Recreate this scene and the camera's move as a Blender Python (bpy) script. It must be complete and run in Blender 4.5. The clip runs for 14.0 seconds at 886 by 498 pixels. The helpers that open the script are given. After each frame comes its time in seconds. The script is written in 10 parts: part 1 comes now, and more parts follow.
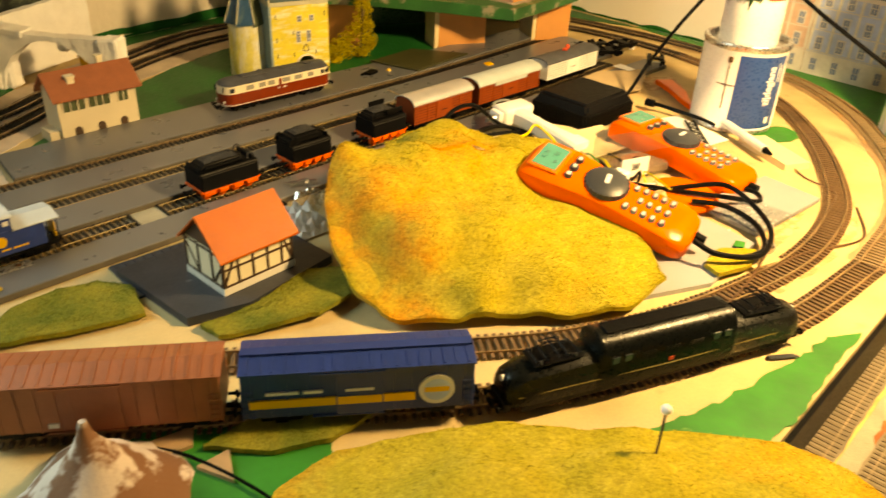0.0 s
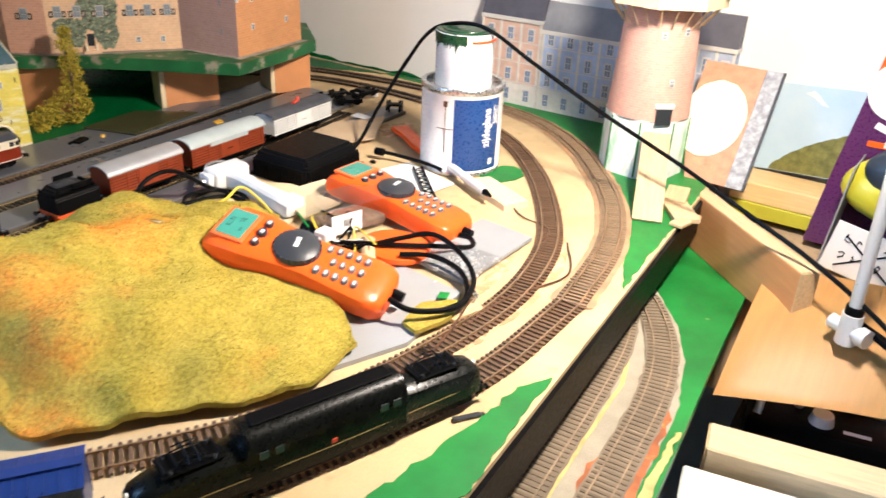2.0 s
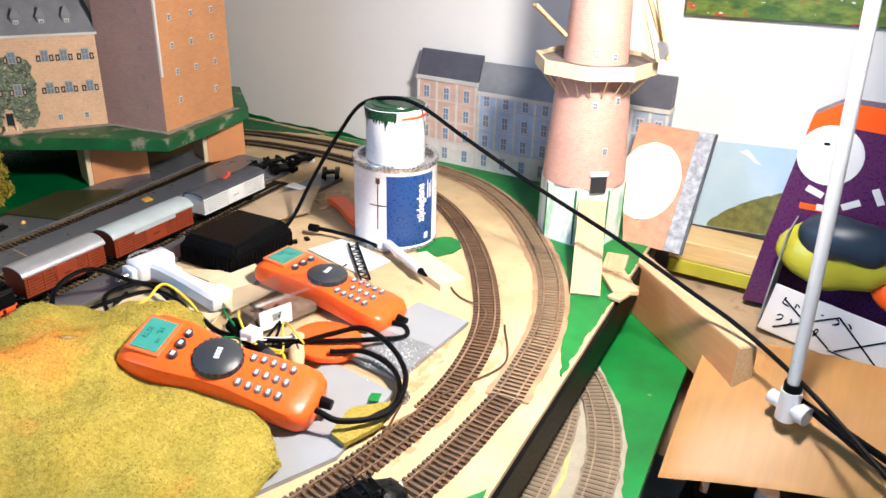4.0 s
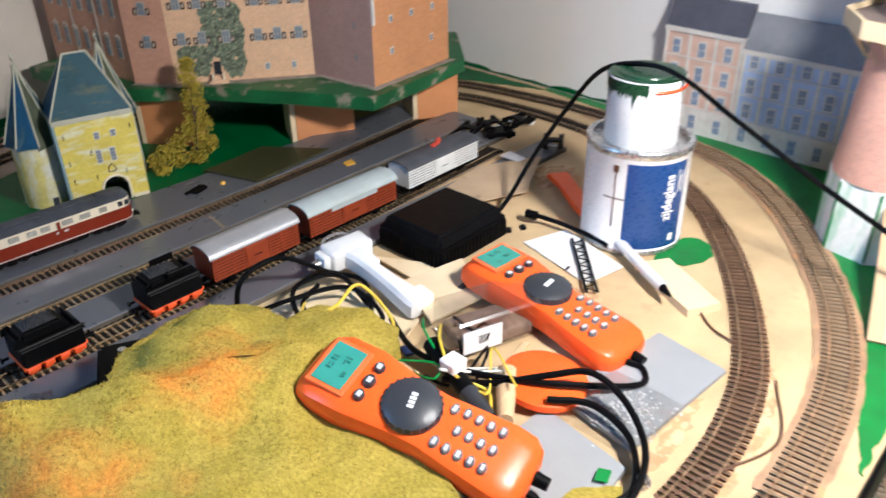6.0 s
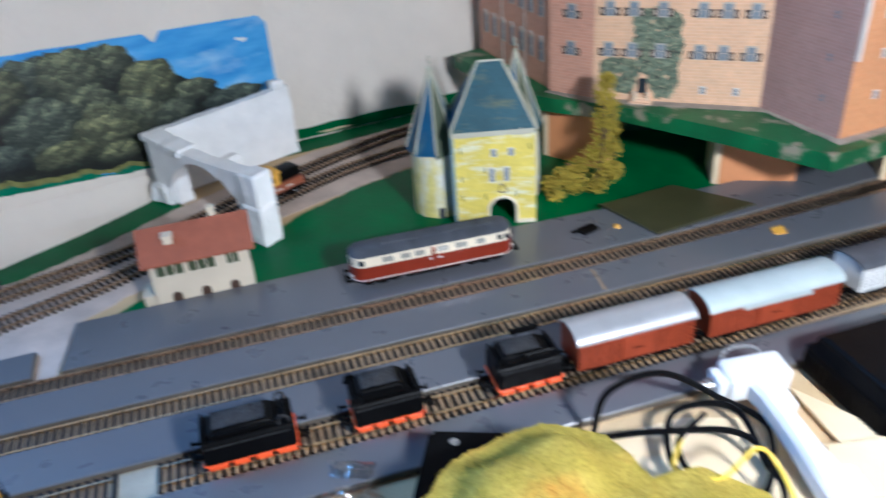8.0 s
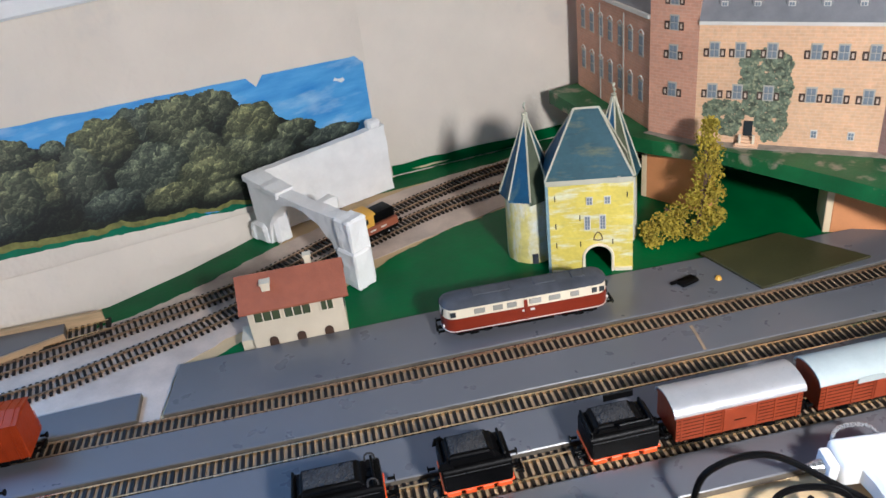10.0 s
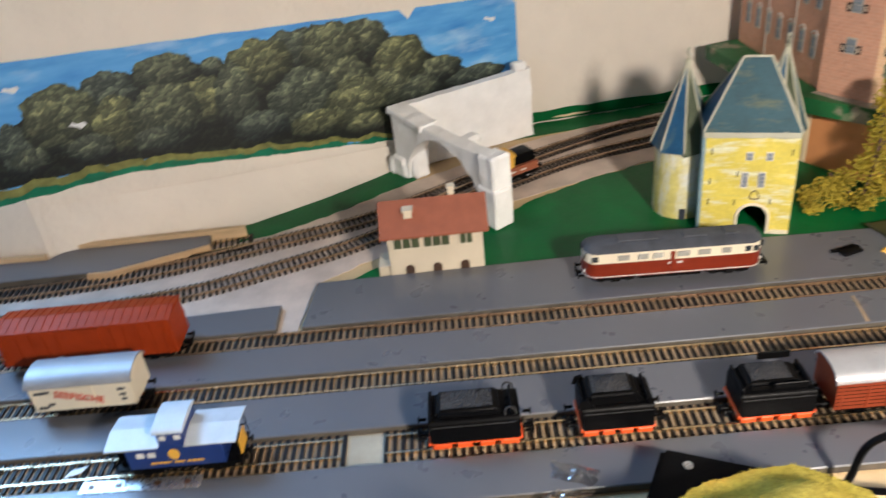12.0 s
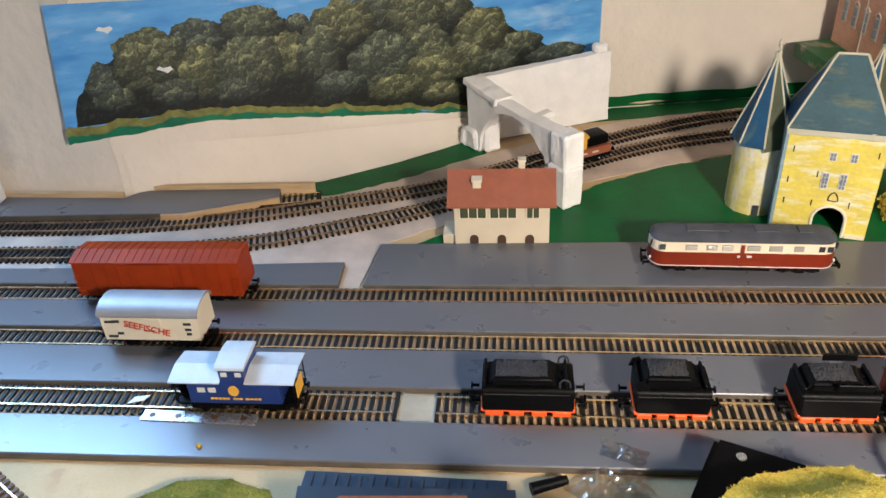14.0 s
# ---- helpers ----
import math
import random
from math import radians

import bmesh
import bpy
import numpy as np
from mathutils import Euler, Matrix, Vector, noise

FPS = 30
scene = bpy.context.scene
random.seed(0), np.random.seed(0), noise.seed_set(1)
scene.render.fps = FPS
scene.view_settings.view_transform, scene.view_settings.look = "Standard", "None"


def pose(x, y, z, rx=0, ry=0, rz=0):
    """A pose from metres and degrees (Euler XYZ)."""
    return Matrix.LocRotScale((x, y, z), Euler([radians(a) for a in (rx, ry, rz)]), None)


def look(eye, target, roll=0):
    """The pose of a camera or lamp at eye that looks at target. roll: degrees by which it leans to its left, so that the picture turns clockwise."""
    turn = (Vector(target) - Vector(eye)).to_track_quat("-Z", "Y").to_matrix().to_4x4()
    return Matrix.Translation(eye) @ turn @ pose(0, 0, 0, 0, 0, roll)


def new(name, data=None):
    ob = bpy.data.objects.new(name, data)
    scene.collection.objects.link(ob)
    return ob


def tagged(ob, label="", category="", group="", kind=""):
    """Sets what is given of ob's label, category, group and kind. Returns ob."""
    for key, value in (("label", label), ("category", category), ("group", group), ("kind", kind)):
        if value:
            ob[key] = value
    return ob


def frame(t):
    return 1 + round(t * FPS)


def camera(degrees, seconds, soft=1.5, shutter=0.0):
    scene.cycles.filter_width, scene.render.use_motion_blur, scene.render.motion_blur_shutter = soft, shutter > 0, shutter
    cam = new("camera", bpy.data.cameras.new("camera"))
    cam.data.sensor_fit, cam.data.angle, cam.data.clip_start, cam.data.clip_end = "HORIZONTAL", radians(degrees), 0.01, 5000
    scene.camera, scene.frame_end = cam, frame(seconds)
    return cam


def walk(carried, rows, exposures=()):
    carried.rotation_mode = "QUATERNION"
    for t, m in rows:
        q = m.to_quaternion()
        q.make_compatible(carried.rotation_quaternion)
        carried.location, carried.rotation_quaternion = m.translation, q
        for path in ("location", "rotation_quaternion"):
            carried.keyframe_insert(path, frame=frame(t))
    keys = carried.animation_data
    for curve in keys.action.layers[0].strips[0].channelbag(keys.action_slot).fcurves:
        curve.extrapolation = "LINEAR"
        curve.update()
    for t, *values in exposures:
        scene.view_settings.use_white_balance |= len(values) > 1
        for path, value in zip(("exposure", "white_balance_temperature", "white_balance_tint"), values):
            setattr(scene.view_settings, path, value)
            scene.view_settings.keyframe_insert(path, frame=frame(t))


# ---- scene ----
cam = camera(59.0, 14.0, 1.5, 0.5)
PATH = [
    (0, (0.219, 0.211, 0.358), (1.436, 1.436, -0.651), 2.7),
    (0.5, (0.245, 0.181, 0.358), (1.539, 1.358, -0.612), 1.2),
    (1, (0.269, 0.16, 0.357), (1.666, 1.221, -0.604), 1.9),
    (1.5, (0.307, 0.151, 0.362), (1.75, 1.181, -0.564), 2.5),
    (2, (0.345, 0.146, 0.359), (1.857, 1.099, -0.538), 2.8),
    (2.5, (0.365, 0.146, 0.367), (1.926, 1.028, -0.52), 2.4),
    (2.7, (0.371, 0.145, 0.373), (1.959, 1.001, -0.492), 2.2),
    (4.8, (0.405, 0.155, 0.418), (1.973, 1.078, -0.413), 1.4),
    (5, (0.401, 0.166, 0.417), (1.932, 1.139, -0.424), 1.5),
    (5.5, (0.445, 0.22, 0.416), (1.825, 1.357, -0.48), -0.4),
    (6, (0.522, 0.275, 0.401), (1.743, 1.503, -0.6), -1.0),
    (6.5, (0.541, 0.322, 0.399), (1.636, 1.607, -0.673), -0.8),
    (7, (0.538, 0.363, 0.402), (1.619, 1.683, -0.642), 1.0),
    (7.5, (0.6, 0.395, 0.406), (1.315, 1.962, -0.61), 0.9),
    (8, (0.609, 0.434, 0.411), (0.992, 2.1, -0.627), -4.5),
    (8.2, (0.602, 0.443, 0.414), (0.865, 2.151, -0.593), -5.8),
    (10.3, (0.618, 0.459, 0.444), (0.748, 2.186, -0.555), -7.6),
    (10.5, (0.609, 0.459, 0.442), (0.714, 2.201, -0.535), -7.7),
    (11, (0.605, 0.46, 0.446), (0.667, 2.213, -0.514), -7.4),
    (11.5, (0.6, 0.455, 0.443), (0.659, 2.19, -0.551), -6.9),
    (12, (0.576, 0.457, 0.416), (0.467, 2.16, -0.627), -6.6),
    (12.5, (0.567, 0.452, 0.407), (0.369, 2.135, -0.654), -5.1),
    (13, (0.567, 0.45, 0.406), (0.361, 2.128, -0.662), -3.4),
    (13.5, (0.564, 0.45, 0.409), (0.317, 2.123, -0.658), -3.7),
    (14, (0.564, 0.447, 0.408), (0.322, 2.12, -0.662), -3.5),
]
walk(cam, [(t, look(eye, target, roll)) for t, eye, target, roll in PATH], [(0.0, 0.46, 17000, 0), (1.1, 0.40, 16200, 0), (1.5, 0.44, 7500, 9), (2.0, 0.41, 5500, 8), (5.0, 0.17, 4950, 7), (6.5, 0.02, 4750, 6), (7.5, 0.27, 4300, 6), (8.0, 0.52, 4350, 5), (10.5, 0.60, 4950, 7), (11.5, 0.62, 5300, 7), (14.0, 0.68, 5600, 8)])

# ---- light ----
world = bpy.data.worlds.new("room_sky")
scene.world = world
world.use_nodes = True
wnt = world.node_tree
sky = wnt.nodes.new("ShaderNodeTexSky")
sky.sky_type, sky.sun_disc = "NISHITA", False
sky.sun_elevation, sky.sun_rotation = radians(35), radians(200)
wnt.links.new(sky.outputs["Color"], wnt.nodes["Background"].inputs["Color"])
wnt.nodes["Background"].inputs["Strength"].default_value = 0.12


def area_lamp(name, m, power, colour, sx, sy, shape="RECTANGLE"):
    data = bpy.data.lights.new(name, "AREA")
    data.energy, data.color, data.shape, data.size, data.size_y = power, colour, shape, sx, sy
    ob = new(name, data)
    ob.matrix_world = m
    return ob


# desk lamp on its arm over the front of the layout, daylight from the side window, and a fill lamp
LAMP = (0.94, 0.20, 0.53)
area_lamp("desk_lamp_bulb", look(LAMP, (1.03, 0.86, 0.04)), 11.8, (1.0, 0.785, 0.575), 0.10, 0.10, "DISK")
# daylight lamp for a window out of view, placed from the platform sheen
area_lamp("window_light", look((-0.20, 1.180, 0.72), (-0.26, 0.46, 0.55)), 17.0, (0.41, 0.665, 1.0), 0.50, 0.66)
# fill lamp added behind the camera to brighten the room side
area_lamp("added_fill_light", look((-0.9, -1.990, 0.85), (-0.7, 0.0, 0.50)), 2.2, (0.84, 0.91, 1.0), 1.0, 0.9)


# ---- materials ----
def nmat(name):
    m = bpy.data.materials.new(name)
    m.use_nodes = True
    nt = m.node_tree
    return m, nt, nt.nodes["Principled BSDF"]


def mixc(nt, fac, a, b, blend="MIX"):
    n = nt.nodes.new("ShaderNodeMix")
    n.data_type, n.blend_type = "RGBA", blend
    for sock, v in ((n.inputs["Factor"], fac), (n.inputs["A"], a), (n.inputs["B"], b)):
        if isinstance(v, (int, float)):
            sock.default_value = v
        elif isinstance(v, tuple):
            sock.default_value = (*v[:3], 1)
        else:
            nt.links.new(v, sock)
    return n.outputs["Result"]


def ramp(nt, fac, lo, hi, c0=(0, 0, 0), c1=(1, 1, 1)):
    n = nt.nodes.new("ShaderNodeValToRGB")
    n.color_ramp.elements[0].position, n.color_ramp.elements[1].position = lo, hi
    n.color_ramp.elements[0].color, n.color_ramp.elements[1].color = (*c0, 1), (*c1, 1)
    nt.links.new(fac, n.inputs["Fac"])
    return n.outputs["Color"]


def noise_tex(nt, scale, detail=4, coords="Object", stretch=None, rough=0.55):
    tc = nt.nodes.new("ShaderNodeTexCoord")
    n = nt.nodes.new("ShaderNodeTexNoise")
    n.inputs["Scale"].default_value, n.inputs["Detail"].default_value = scale, detail
    n.inputs["Roughness"].default_value = rough
    src = tc.outputs[coords]
    if stretch:
        mp = nt.nodes.new("ShaderNodeMapping")
        mp.inputs["Scale"].default_value = stretch
        nt.links.new(src, mp.inputs["Vector"])
        src = mp.outputs["Vector"]
    nt.links.new(src, n.inputs["Vector"])
    return n.outputs["Fac"]


def add_bump(nt, bsdf, fac, strength, dist):
    b = nt.nodes.new("ShaderNodeBump")
    b.inputs["Strength"].default_value, b.inputs["Distance"].default_value = strength, dist
    nt.links.new(fac, b.inputs["Height"])
    nt.links.new(b.outputs["Normal"], bsdf.inputs["Normal"])


def shade(c, k):
    return tuple(min(1.0, v * k) for v in c)


def mat(name, base, rough=0.6, metal=0.0, var=0.18, coarse=25.0, fine=350.0, bump=0.25, spots=None, spot_at=0.6,
        stretch=None, dist=0.0006, vary=0.0, spec=0.5, patchy=0.1):
    """Plain surface with variation at two scales; spots: a second colour in patches."""
    m, nt, b = nmat(name)
    n1, n2 = noise_tex(nt, coarse, 3, stretch=stretch), noise_tex(nt, fine, 3, stretch=stretch)
    c = ramp(nt, n1, 0.3, 0.7, shade(base, 1 - var), shade(base, 1 + var))
    g = ramp(nt, n2, 0.25, 0.75, (1 - var, 1 - var, 1 - var), (1, 1, 1))
    c = mixc(nt, 0.6, c, g, "MULTIPLY")
    if spots:
        n3 = noise_tex(nt, coarse * 1.7, 6)
        c = mixc(nt, ramp(nt, n3, spot_at, spot_at + 0.08), c, spots)
    if vary:
        oi = nt.nodes.new("ShaderNodeObjectInfo")
        c = mixc(nt, vary, c, ramp(nt, oi.outputs["Random"], 0.0, 1.0, shade(base, 0.6), shade(base, 1.3)))
    nt.links.new(c, b.inputs["Base Color"])
    r = ramp(nt, n2, 0.2, 0.8, (max(0.02, rough - patchy),) * 3, (min(1, rough + patchy),) * 3)
    nt.links.new(r, b.inputs["Roughness"])
    b.inputs["Metallic"].default_value = metal
    b.inputs["Specular IOR Level"].default_value = spec
    if bump:
        add_bump(nt, b, n2, bump, dist)
    return m


def brick_mat(name, c1, c2, mortar, w=0.009, h=0.0035, ivy=None):
    """Printed brickwork: rows in metres on the wall's UV."""
    m, nt, b = nmat(name)
    tc = nt.nodes.new("ShaderNodeTexCoord")
    br = nt.nodes.new("ShaderNodeTexBrick")
    nt.links.new(tc.outputs["UV"], br.inputs["Vector"])
    for k, v in (("Color1", c1), ("Color2", c2), ("Mortar", mortar)):
        br.inputs[k].default_value = (*v, 1)
    br.inputs["Scale"].default_value = 1.0
    br.inputs["Brick Width"].default_value, br.inputs["Row Height"].default_value = w, h
    br.inputs["Mortar Size"].default_value = h * 0.12
    n1 = noise_tex(nt, 22, 5)
    c = mixc(nt, 0.75, br.outputs["Color"], ramp(nt, n1, 0.3, 0.75, (0.62, 0.6, 0.62), (1.1, 1.05, 1.0)), "MULTIPLY")
    c = mixc(nt, 0.55, c, ramp(nt, noise_tex(nt, 200, 4), 0.3, 0.7, shade(c1, 0.75), shade(c2, 1.2)))
    nt.links.new(c, b.inputs["Base Color"])
    b.inputs["Roughness"].default_value = 0.62
    add_bump(nt, b, noise_tex(nt, 18, 2), 0.35, 0.002)
    return m


def glass_mat(name, colour=(1, 1, 1), rough=0.08):
    m, nt, b = nmat(name)
    b.inputs["Base Color"].default_value = (*colour, 1)
    b.inputs["Transmission Weight"].default_value = 1.0
    b.inputs["Roughness"].default_value = rough
    b.inputs["IOR"].default_value = 1.15
    return m


def film_mat(name):
    """Thin clear film: mostly see-through, with a soft gloss."""
    m, nt, b = nmat(name)
    tr, gl, mx = nt.nodes.new("ShaderNodeBsdfTransparent"), nt.nodes.new("ShaderNodeBsdfGlossy"), nt.nodes.new("ShaderNodeMixShader")
    gl.inputs["Roughness"].default_value = 0.16
    tr.inputs["Color"].default_value = (0.92, 0.92, 0.92, 1)
    mx.inputs[0].default_value = 0.14
    nt.links.new(tr.outputs[0], mx.inputs[1])
    nt.links.new(gl.outputs[0], mx.inputs[2])
    nt.links.new(mx.outputs[0], nt.nodes["Material Output"].inputs["Surface"])
    return m


M = {}
M["board"] = mat("fibreboard", (0.57, 0.425, 0.235), 0.8, var=0.16, coarse=14, fine=420, bump=0.2, spots=(0.50, 0.34, 0.19), spot_at=0.62, spec=0.2)
M["sand"] = mat("pale_sand_paint", (0.56, 0.46, 0.38), 0.85, var=0.15, coarse=30, fine=500, bump=0.5)
M["ply"] = mat("plywood_edge", (0.52, 0.35, 0.19), 0.7, var=0.2, coarse=18, stretch=(1, 1, 12))
M["grey"] = mat("grey_platform_paint", (0.112, 0.115, 0.128), 0.28, var=0.04, coarse=9, fine=45, bump=0.0, spec=0.7, patchy=0.012)
M["plate"] = mat("light_grey_card", (0.30, 0.31, 0.32), 0.5, var=0.08, coarse=12, fine=300, bump=0.1)
M["green"] = mat("green_paint", (0.006, 0.115, 0.028), 0.45, var=0.22, coarse=16, fine=220, bump=0.2, spec=0.2)
M["green_light"] = mat("bright_green_paint", (0.017, 0.20, 0.030), 0.5, var=0.25, coarse=20, fine=220, bump=0.2, spots=(0.30, 0.42, 0.14), spot_at=0.70)
M["roadbed"] = mat("grey_brown_roadbed", (0.36, 0.325, 0.25), 0.8, var=0.18, coarse=25, fine=500, bump=0.5, spots=(0.46, 0.32, 0.20), spot_at=0.66)
M["sleeper"] = mat("brown_plastic_sleeper", (0.130, 0.076, 0.044), 0.6, var=0.2, vary=0.35, spec=0.3)
M["sleeper_dark"] = mat("dark_plastic_sleeper", (0.007, 0.005, 0.004), 0.55, var=0.2, vary=0.3, spec=0.3)
M["rail_rust"] = mat("rusty_painted_rail", (0.46, 0.31, 0.18), 0.36, 0.75, var=0.3, coarse=40, bump=0.1)
M["sleeper_tan"] = mat("tan_painted_sleeper", (0.25, 0.175, 0.105), 0.7, var=0.2, vary=0.3, spec=0.3)
M["sleeper_low"] = mat("grey_brown_painted_sleeper", (0.175, 0.135, 0.090), 0.75, var=0.2, vary=0.3, spec=0.2)
M["rail_low"] = mat("painted_over_rail", (0.30, 0.22, 0.14), 0.6, 0.2, var=0.3, coarse=40, bump=0.1)
M["low_bed"] = mat("grey_brown_painted_bed", (0.22, 0.175, 0.125), 0.8, var=0.25, coarse=30, spots=(0.30, 0.24, 0.165), spot_at=0.62)
M["brown_bed"] = mat("brown_painted_track_bed", (0.40, 0.25, 0.14), 0.8, var=0.25, coarse=30, spots=(0.52, 0.28, 0.12), spot_at=0.6)
M["rust_paint"] = mat("rust_red_paint", (0.42, 0.13, 0.04), 0.7, var=0.35, coarse=40, spots=(0.60, 0.24, 0.06), spot_at=0.58)
M["tan_bed"] = mat("brown_tan_track_bed", (0.34, 0.25, 0.155), 0.8, var=0.25, coarse=30, spots=(0.42, 0.31, 0.20), spot_at=0.66)
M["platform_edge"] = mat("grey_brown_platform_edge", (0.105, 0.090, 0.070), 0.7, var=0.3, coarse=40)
M["shutter_edge"] = mat("dark_brown_shutter_frame", (0.060, 0.035, 0.025), 0.6, var=0.2, bump=0.0)
M["rail"] = mat("nickel_rail", (0.82, 0.66, 0.42), 0.22, 0.95, var=0.2, coarse=40, bump=0.05)
M["rail_dark"] = mat("browned_rail", (0.55, 0.39, 0.25), 0.30, 0.85, var=0.25, coarse=40, bump=0.1)
M["plaster"] = mat("cream_wall_plaster", (0.78, 0.705, 0.605), 0.85, var=0.07, coarse=5, fine=32, bump=0.8, dist=0.004, spots=(0.68, 0.625, 0.55), spot_at=0.62)
M["white_wall"] = mat("white_wall_paint", (0.84, 0.835, 0.82), 0.8, var=0.03, coarse=3, fine=80, bump=0.25, dist=0.001)
M["gypsum"] = mat("white_modelling_plaster", (0.90, 0.89, 0.87), 0.8, var=0.05, coarse=40, fine=180, bump=0.7, dist=0.0015)
M["white"] = mat("white_plastic", (0.74, 0.74, 0.74), 0.4, var=0.06)
M["paper"] = mat("white_paper", (0.78, 0.78, 0.78), 0.7, var=0.05, bump=0.1)
M["black"] = mat("black_plastic", (0.0028, 0.0028, 0.0032), 0.42, var=0.25, spec=0.09)
M["black_gloss"] = mat("black_loco_paint", (0.0035, 0.0042, 0.0036), 0.30, var=0.25, spec=0.2)
M["coal"] = mat("coal", (0.026, 0.025, 0.026), 0.85, var=0.6, coarse=90, fine=500, bump=1.0, dist=0.002)
M["orange"] = mat("orange_plastic", (0.92, 0.115, 0.008), 0.33, var=0.05, bump=0.08, spec=0.35)
M["orange_red"] = mat("orange_red_chassis", (0.80, 0.10, 0.010), 0.45, var=0.1)
M["lcd"] = mat("teal_lcd", (0.075, 0.30, 0.24), 0.2, var=0.08, bump=0.0)
M["dark_grey"] = mat("charcoal_rubber", (0.035, 0.038, 0.045), 0.38, var=0.1)
M["roof_white_grey"] = mat("pale_grey_plastic_roof", (0.50, 0.54, 0.58), 0.45, var=0.08, coarse=60)
M["key"] = mat("grey_key", (0.16, 0.16, 0.17), 0.28, 0.2, var=0.1)
M["tin"] = mat("white_tin_print", (0.84, 0.84, 0.84), 0.3, var=0.02, bump=0.05)
M["metal"] = mat("bare_tin_metal", (0.60, 0.60, 0.60), 0.28, 0.85, var=0.15, bump=0.1)
M["steel"] = mat("brushed_steel", (0.74, 0.75, 0.77), 0.34, 0.35, var=0.03, bump=0.0)
M["blue_label"] = mat("blue_label_print", (0.018, 0.060, 0.22), 0.3, var=0.06, bump=0.0)
M["dgreen"] = mat("dark_green_paint", (0.012, 0.055, 0.022), 0.3, var=0.25, coarse=40)
M["rust_drip"] = mat("dried_brown_drip", (0.10, 0.045, 0.02), 0.4, var=0.3)
M["wood"] = mat("light_wood", (0.60, 0.43, 0.24), 0.6, var=0.16, coarse=25, fine=220, stretch=(1, 12, 12))
M["wood_red"] = mat("varnished_plywood", (0.62, 0.30, 0.12), 0.45, var=0.08, coarse=20, fine=180, stretch=(1, 1, 9))
M["ply_sheet"] = mat("honey_plywood_sheet", (0.72, 0.43, 0.15), 0.4, var=0.06, coarse=14, fine=160, stretch=(1, 8, 1))
M["cardboard"] = mat("brown_cardboard", (0.46, 0.34, 0.21), 0.8, var=0.14, coarse=18, spots=(0.30, 0.21, 0.13), spot_at=0.60)
M["card_pale"] = mat("pale_card", (0.74, 0.60, 0.38), 0.75, var=0.07)
M["van_red"] = mat("oxide_red_wagon_paint", (0.23, 0.040, 0.011), 0.5, var=0.12, coarse=60, spec=0.3)
M["box_red"] = mat("brick_red_wagon_plastic", (0.29, 0.036, 0.005), 0.45, var=0.12, coarse=60, spec=0.10)
M["box_brown"] = mat("red_brown_wagon_plastic", (0.30, 0.095, 0.045), 0.5, var=0.12, coarse=60)
M["loco_red"] = mat("dark_red_loco_paint", (0.19, 0.024, 0.008), 0.38, var=0.1, coarse=60, spec=0.25)
M["cream"] = mat("cream_paint", (0.72, 0.64, 0.48), 0.45, var=0.06)
M["roof_grey"] = mat("dusty_grey_roof", (0.060, 0.064, 0.076), 0.6, var=0.3, coarse=60)
M["roof_silver"] = mat("silver_roof", (0.62, 0.62, 0.63), 0.35, 0.6, var=0.1)
M["roof_mid"] = mat("mid_grey_roof", (0.30, 0.30, 0.31), 0.45, 0.2, var=0.12)
M["roof_pale"] = mat("pale_blue_grey_roof", (0.40, 0.45, 0.45), 0.5, var=0.1)
M["van_white"] = mat("dirty_white_wagon_paint", (0.66, 0.67, 0.66), 0.5, var=0.08, coarse=70)
M["navy"] = mat("navy_blue_paint", (0.011, 0.030, 0.125), 0.35, var=0.12, coarse=60)
M["royal"] = mat("royal_blue_paint", (0.013, 0.034, 0.16), 0.4, var=0.1, coarse=60)
M["yellow_faded"] = mat("faded_yellow_paint", (0.62, 0.45, 0.16), 0.6, var=0.25, coarse=60)
M["yellow"] = mat("yellow_print", (0.72, 0.40, 0.04), 0.5, var=0.08)
M["red_print"] = mat("red_print", (0.55, 0.06, 0.03), 0.5, var=0.08)
M["window_dark"] = mat("dark_window", (0.03, 0.035, 0.04), 0.12, var=0.1, bump=0.0)
M["window_blue"] = mat("blue_grey_printed_pane", (0.20, 0.24, 0.29), 0.45, var=0.2, coarse=200, bump=0.0)
M["frame_white"] = mat("white_printed_frame", (0.66, 0.64, 0.60), 0.5, var=0.08, bump=0.0)
M["frame_grey"] = mat("grey_printed_frame", (0.44, 0.42, 0.37), 0.5, var=0.1, bump=0.0)
M["shutter"] = mat("pale_shutter_centre", (0.52, 0.42, 0.33), 0.6, var=0.25, coarse=300, bump=0.0)
M["shutter_green"] = mat("dark_green_shutter", (0.050, 0.068, 0.026), 0.6, var=0.15)
M["house_wall"] = mat("cream_house_wall", (0.62, 0.54, 0.40), 0.7, var=0.06)
M["roof_red"] = mat("brick_red_tiled_roof", (0.29, 0.088, 0.042), 0.65, var=0.12, coarse=60, fine=500, bump=0.5)
M["roof_orange"] = mat("orange_tiled_roof", (0.48, 0.095, 0.011), 0.55, var=0.08, coarse=60, fine=500, bump=0.5)
M["timber"] = mat("dark_brown_timber", (0.055, 0.028, 0.015), 0.6, var=0.2)
M["slab"] = mat("dark_grey_slab", (0.030, 0.035, 0.050), 0.5, var=0.25, coarse=30, spots=(0.16, 0.17, 0.19), spot_at=0.68)


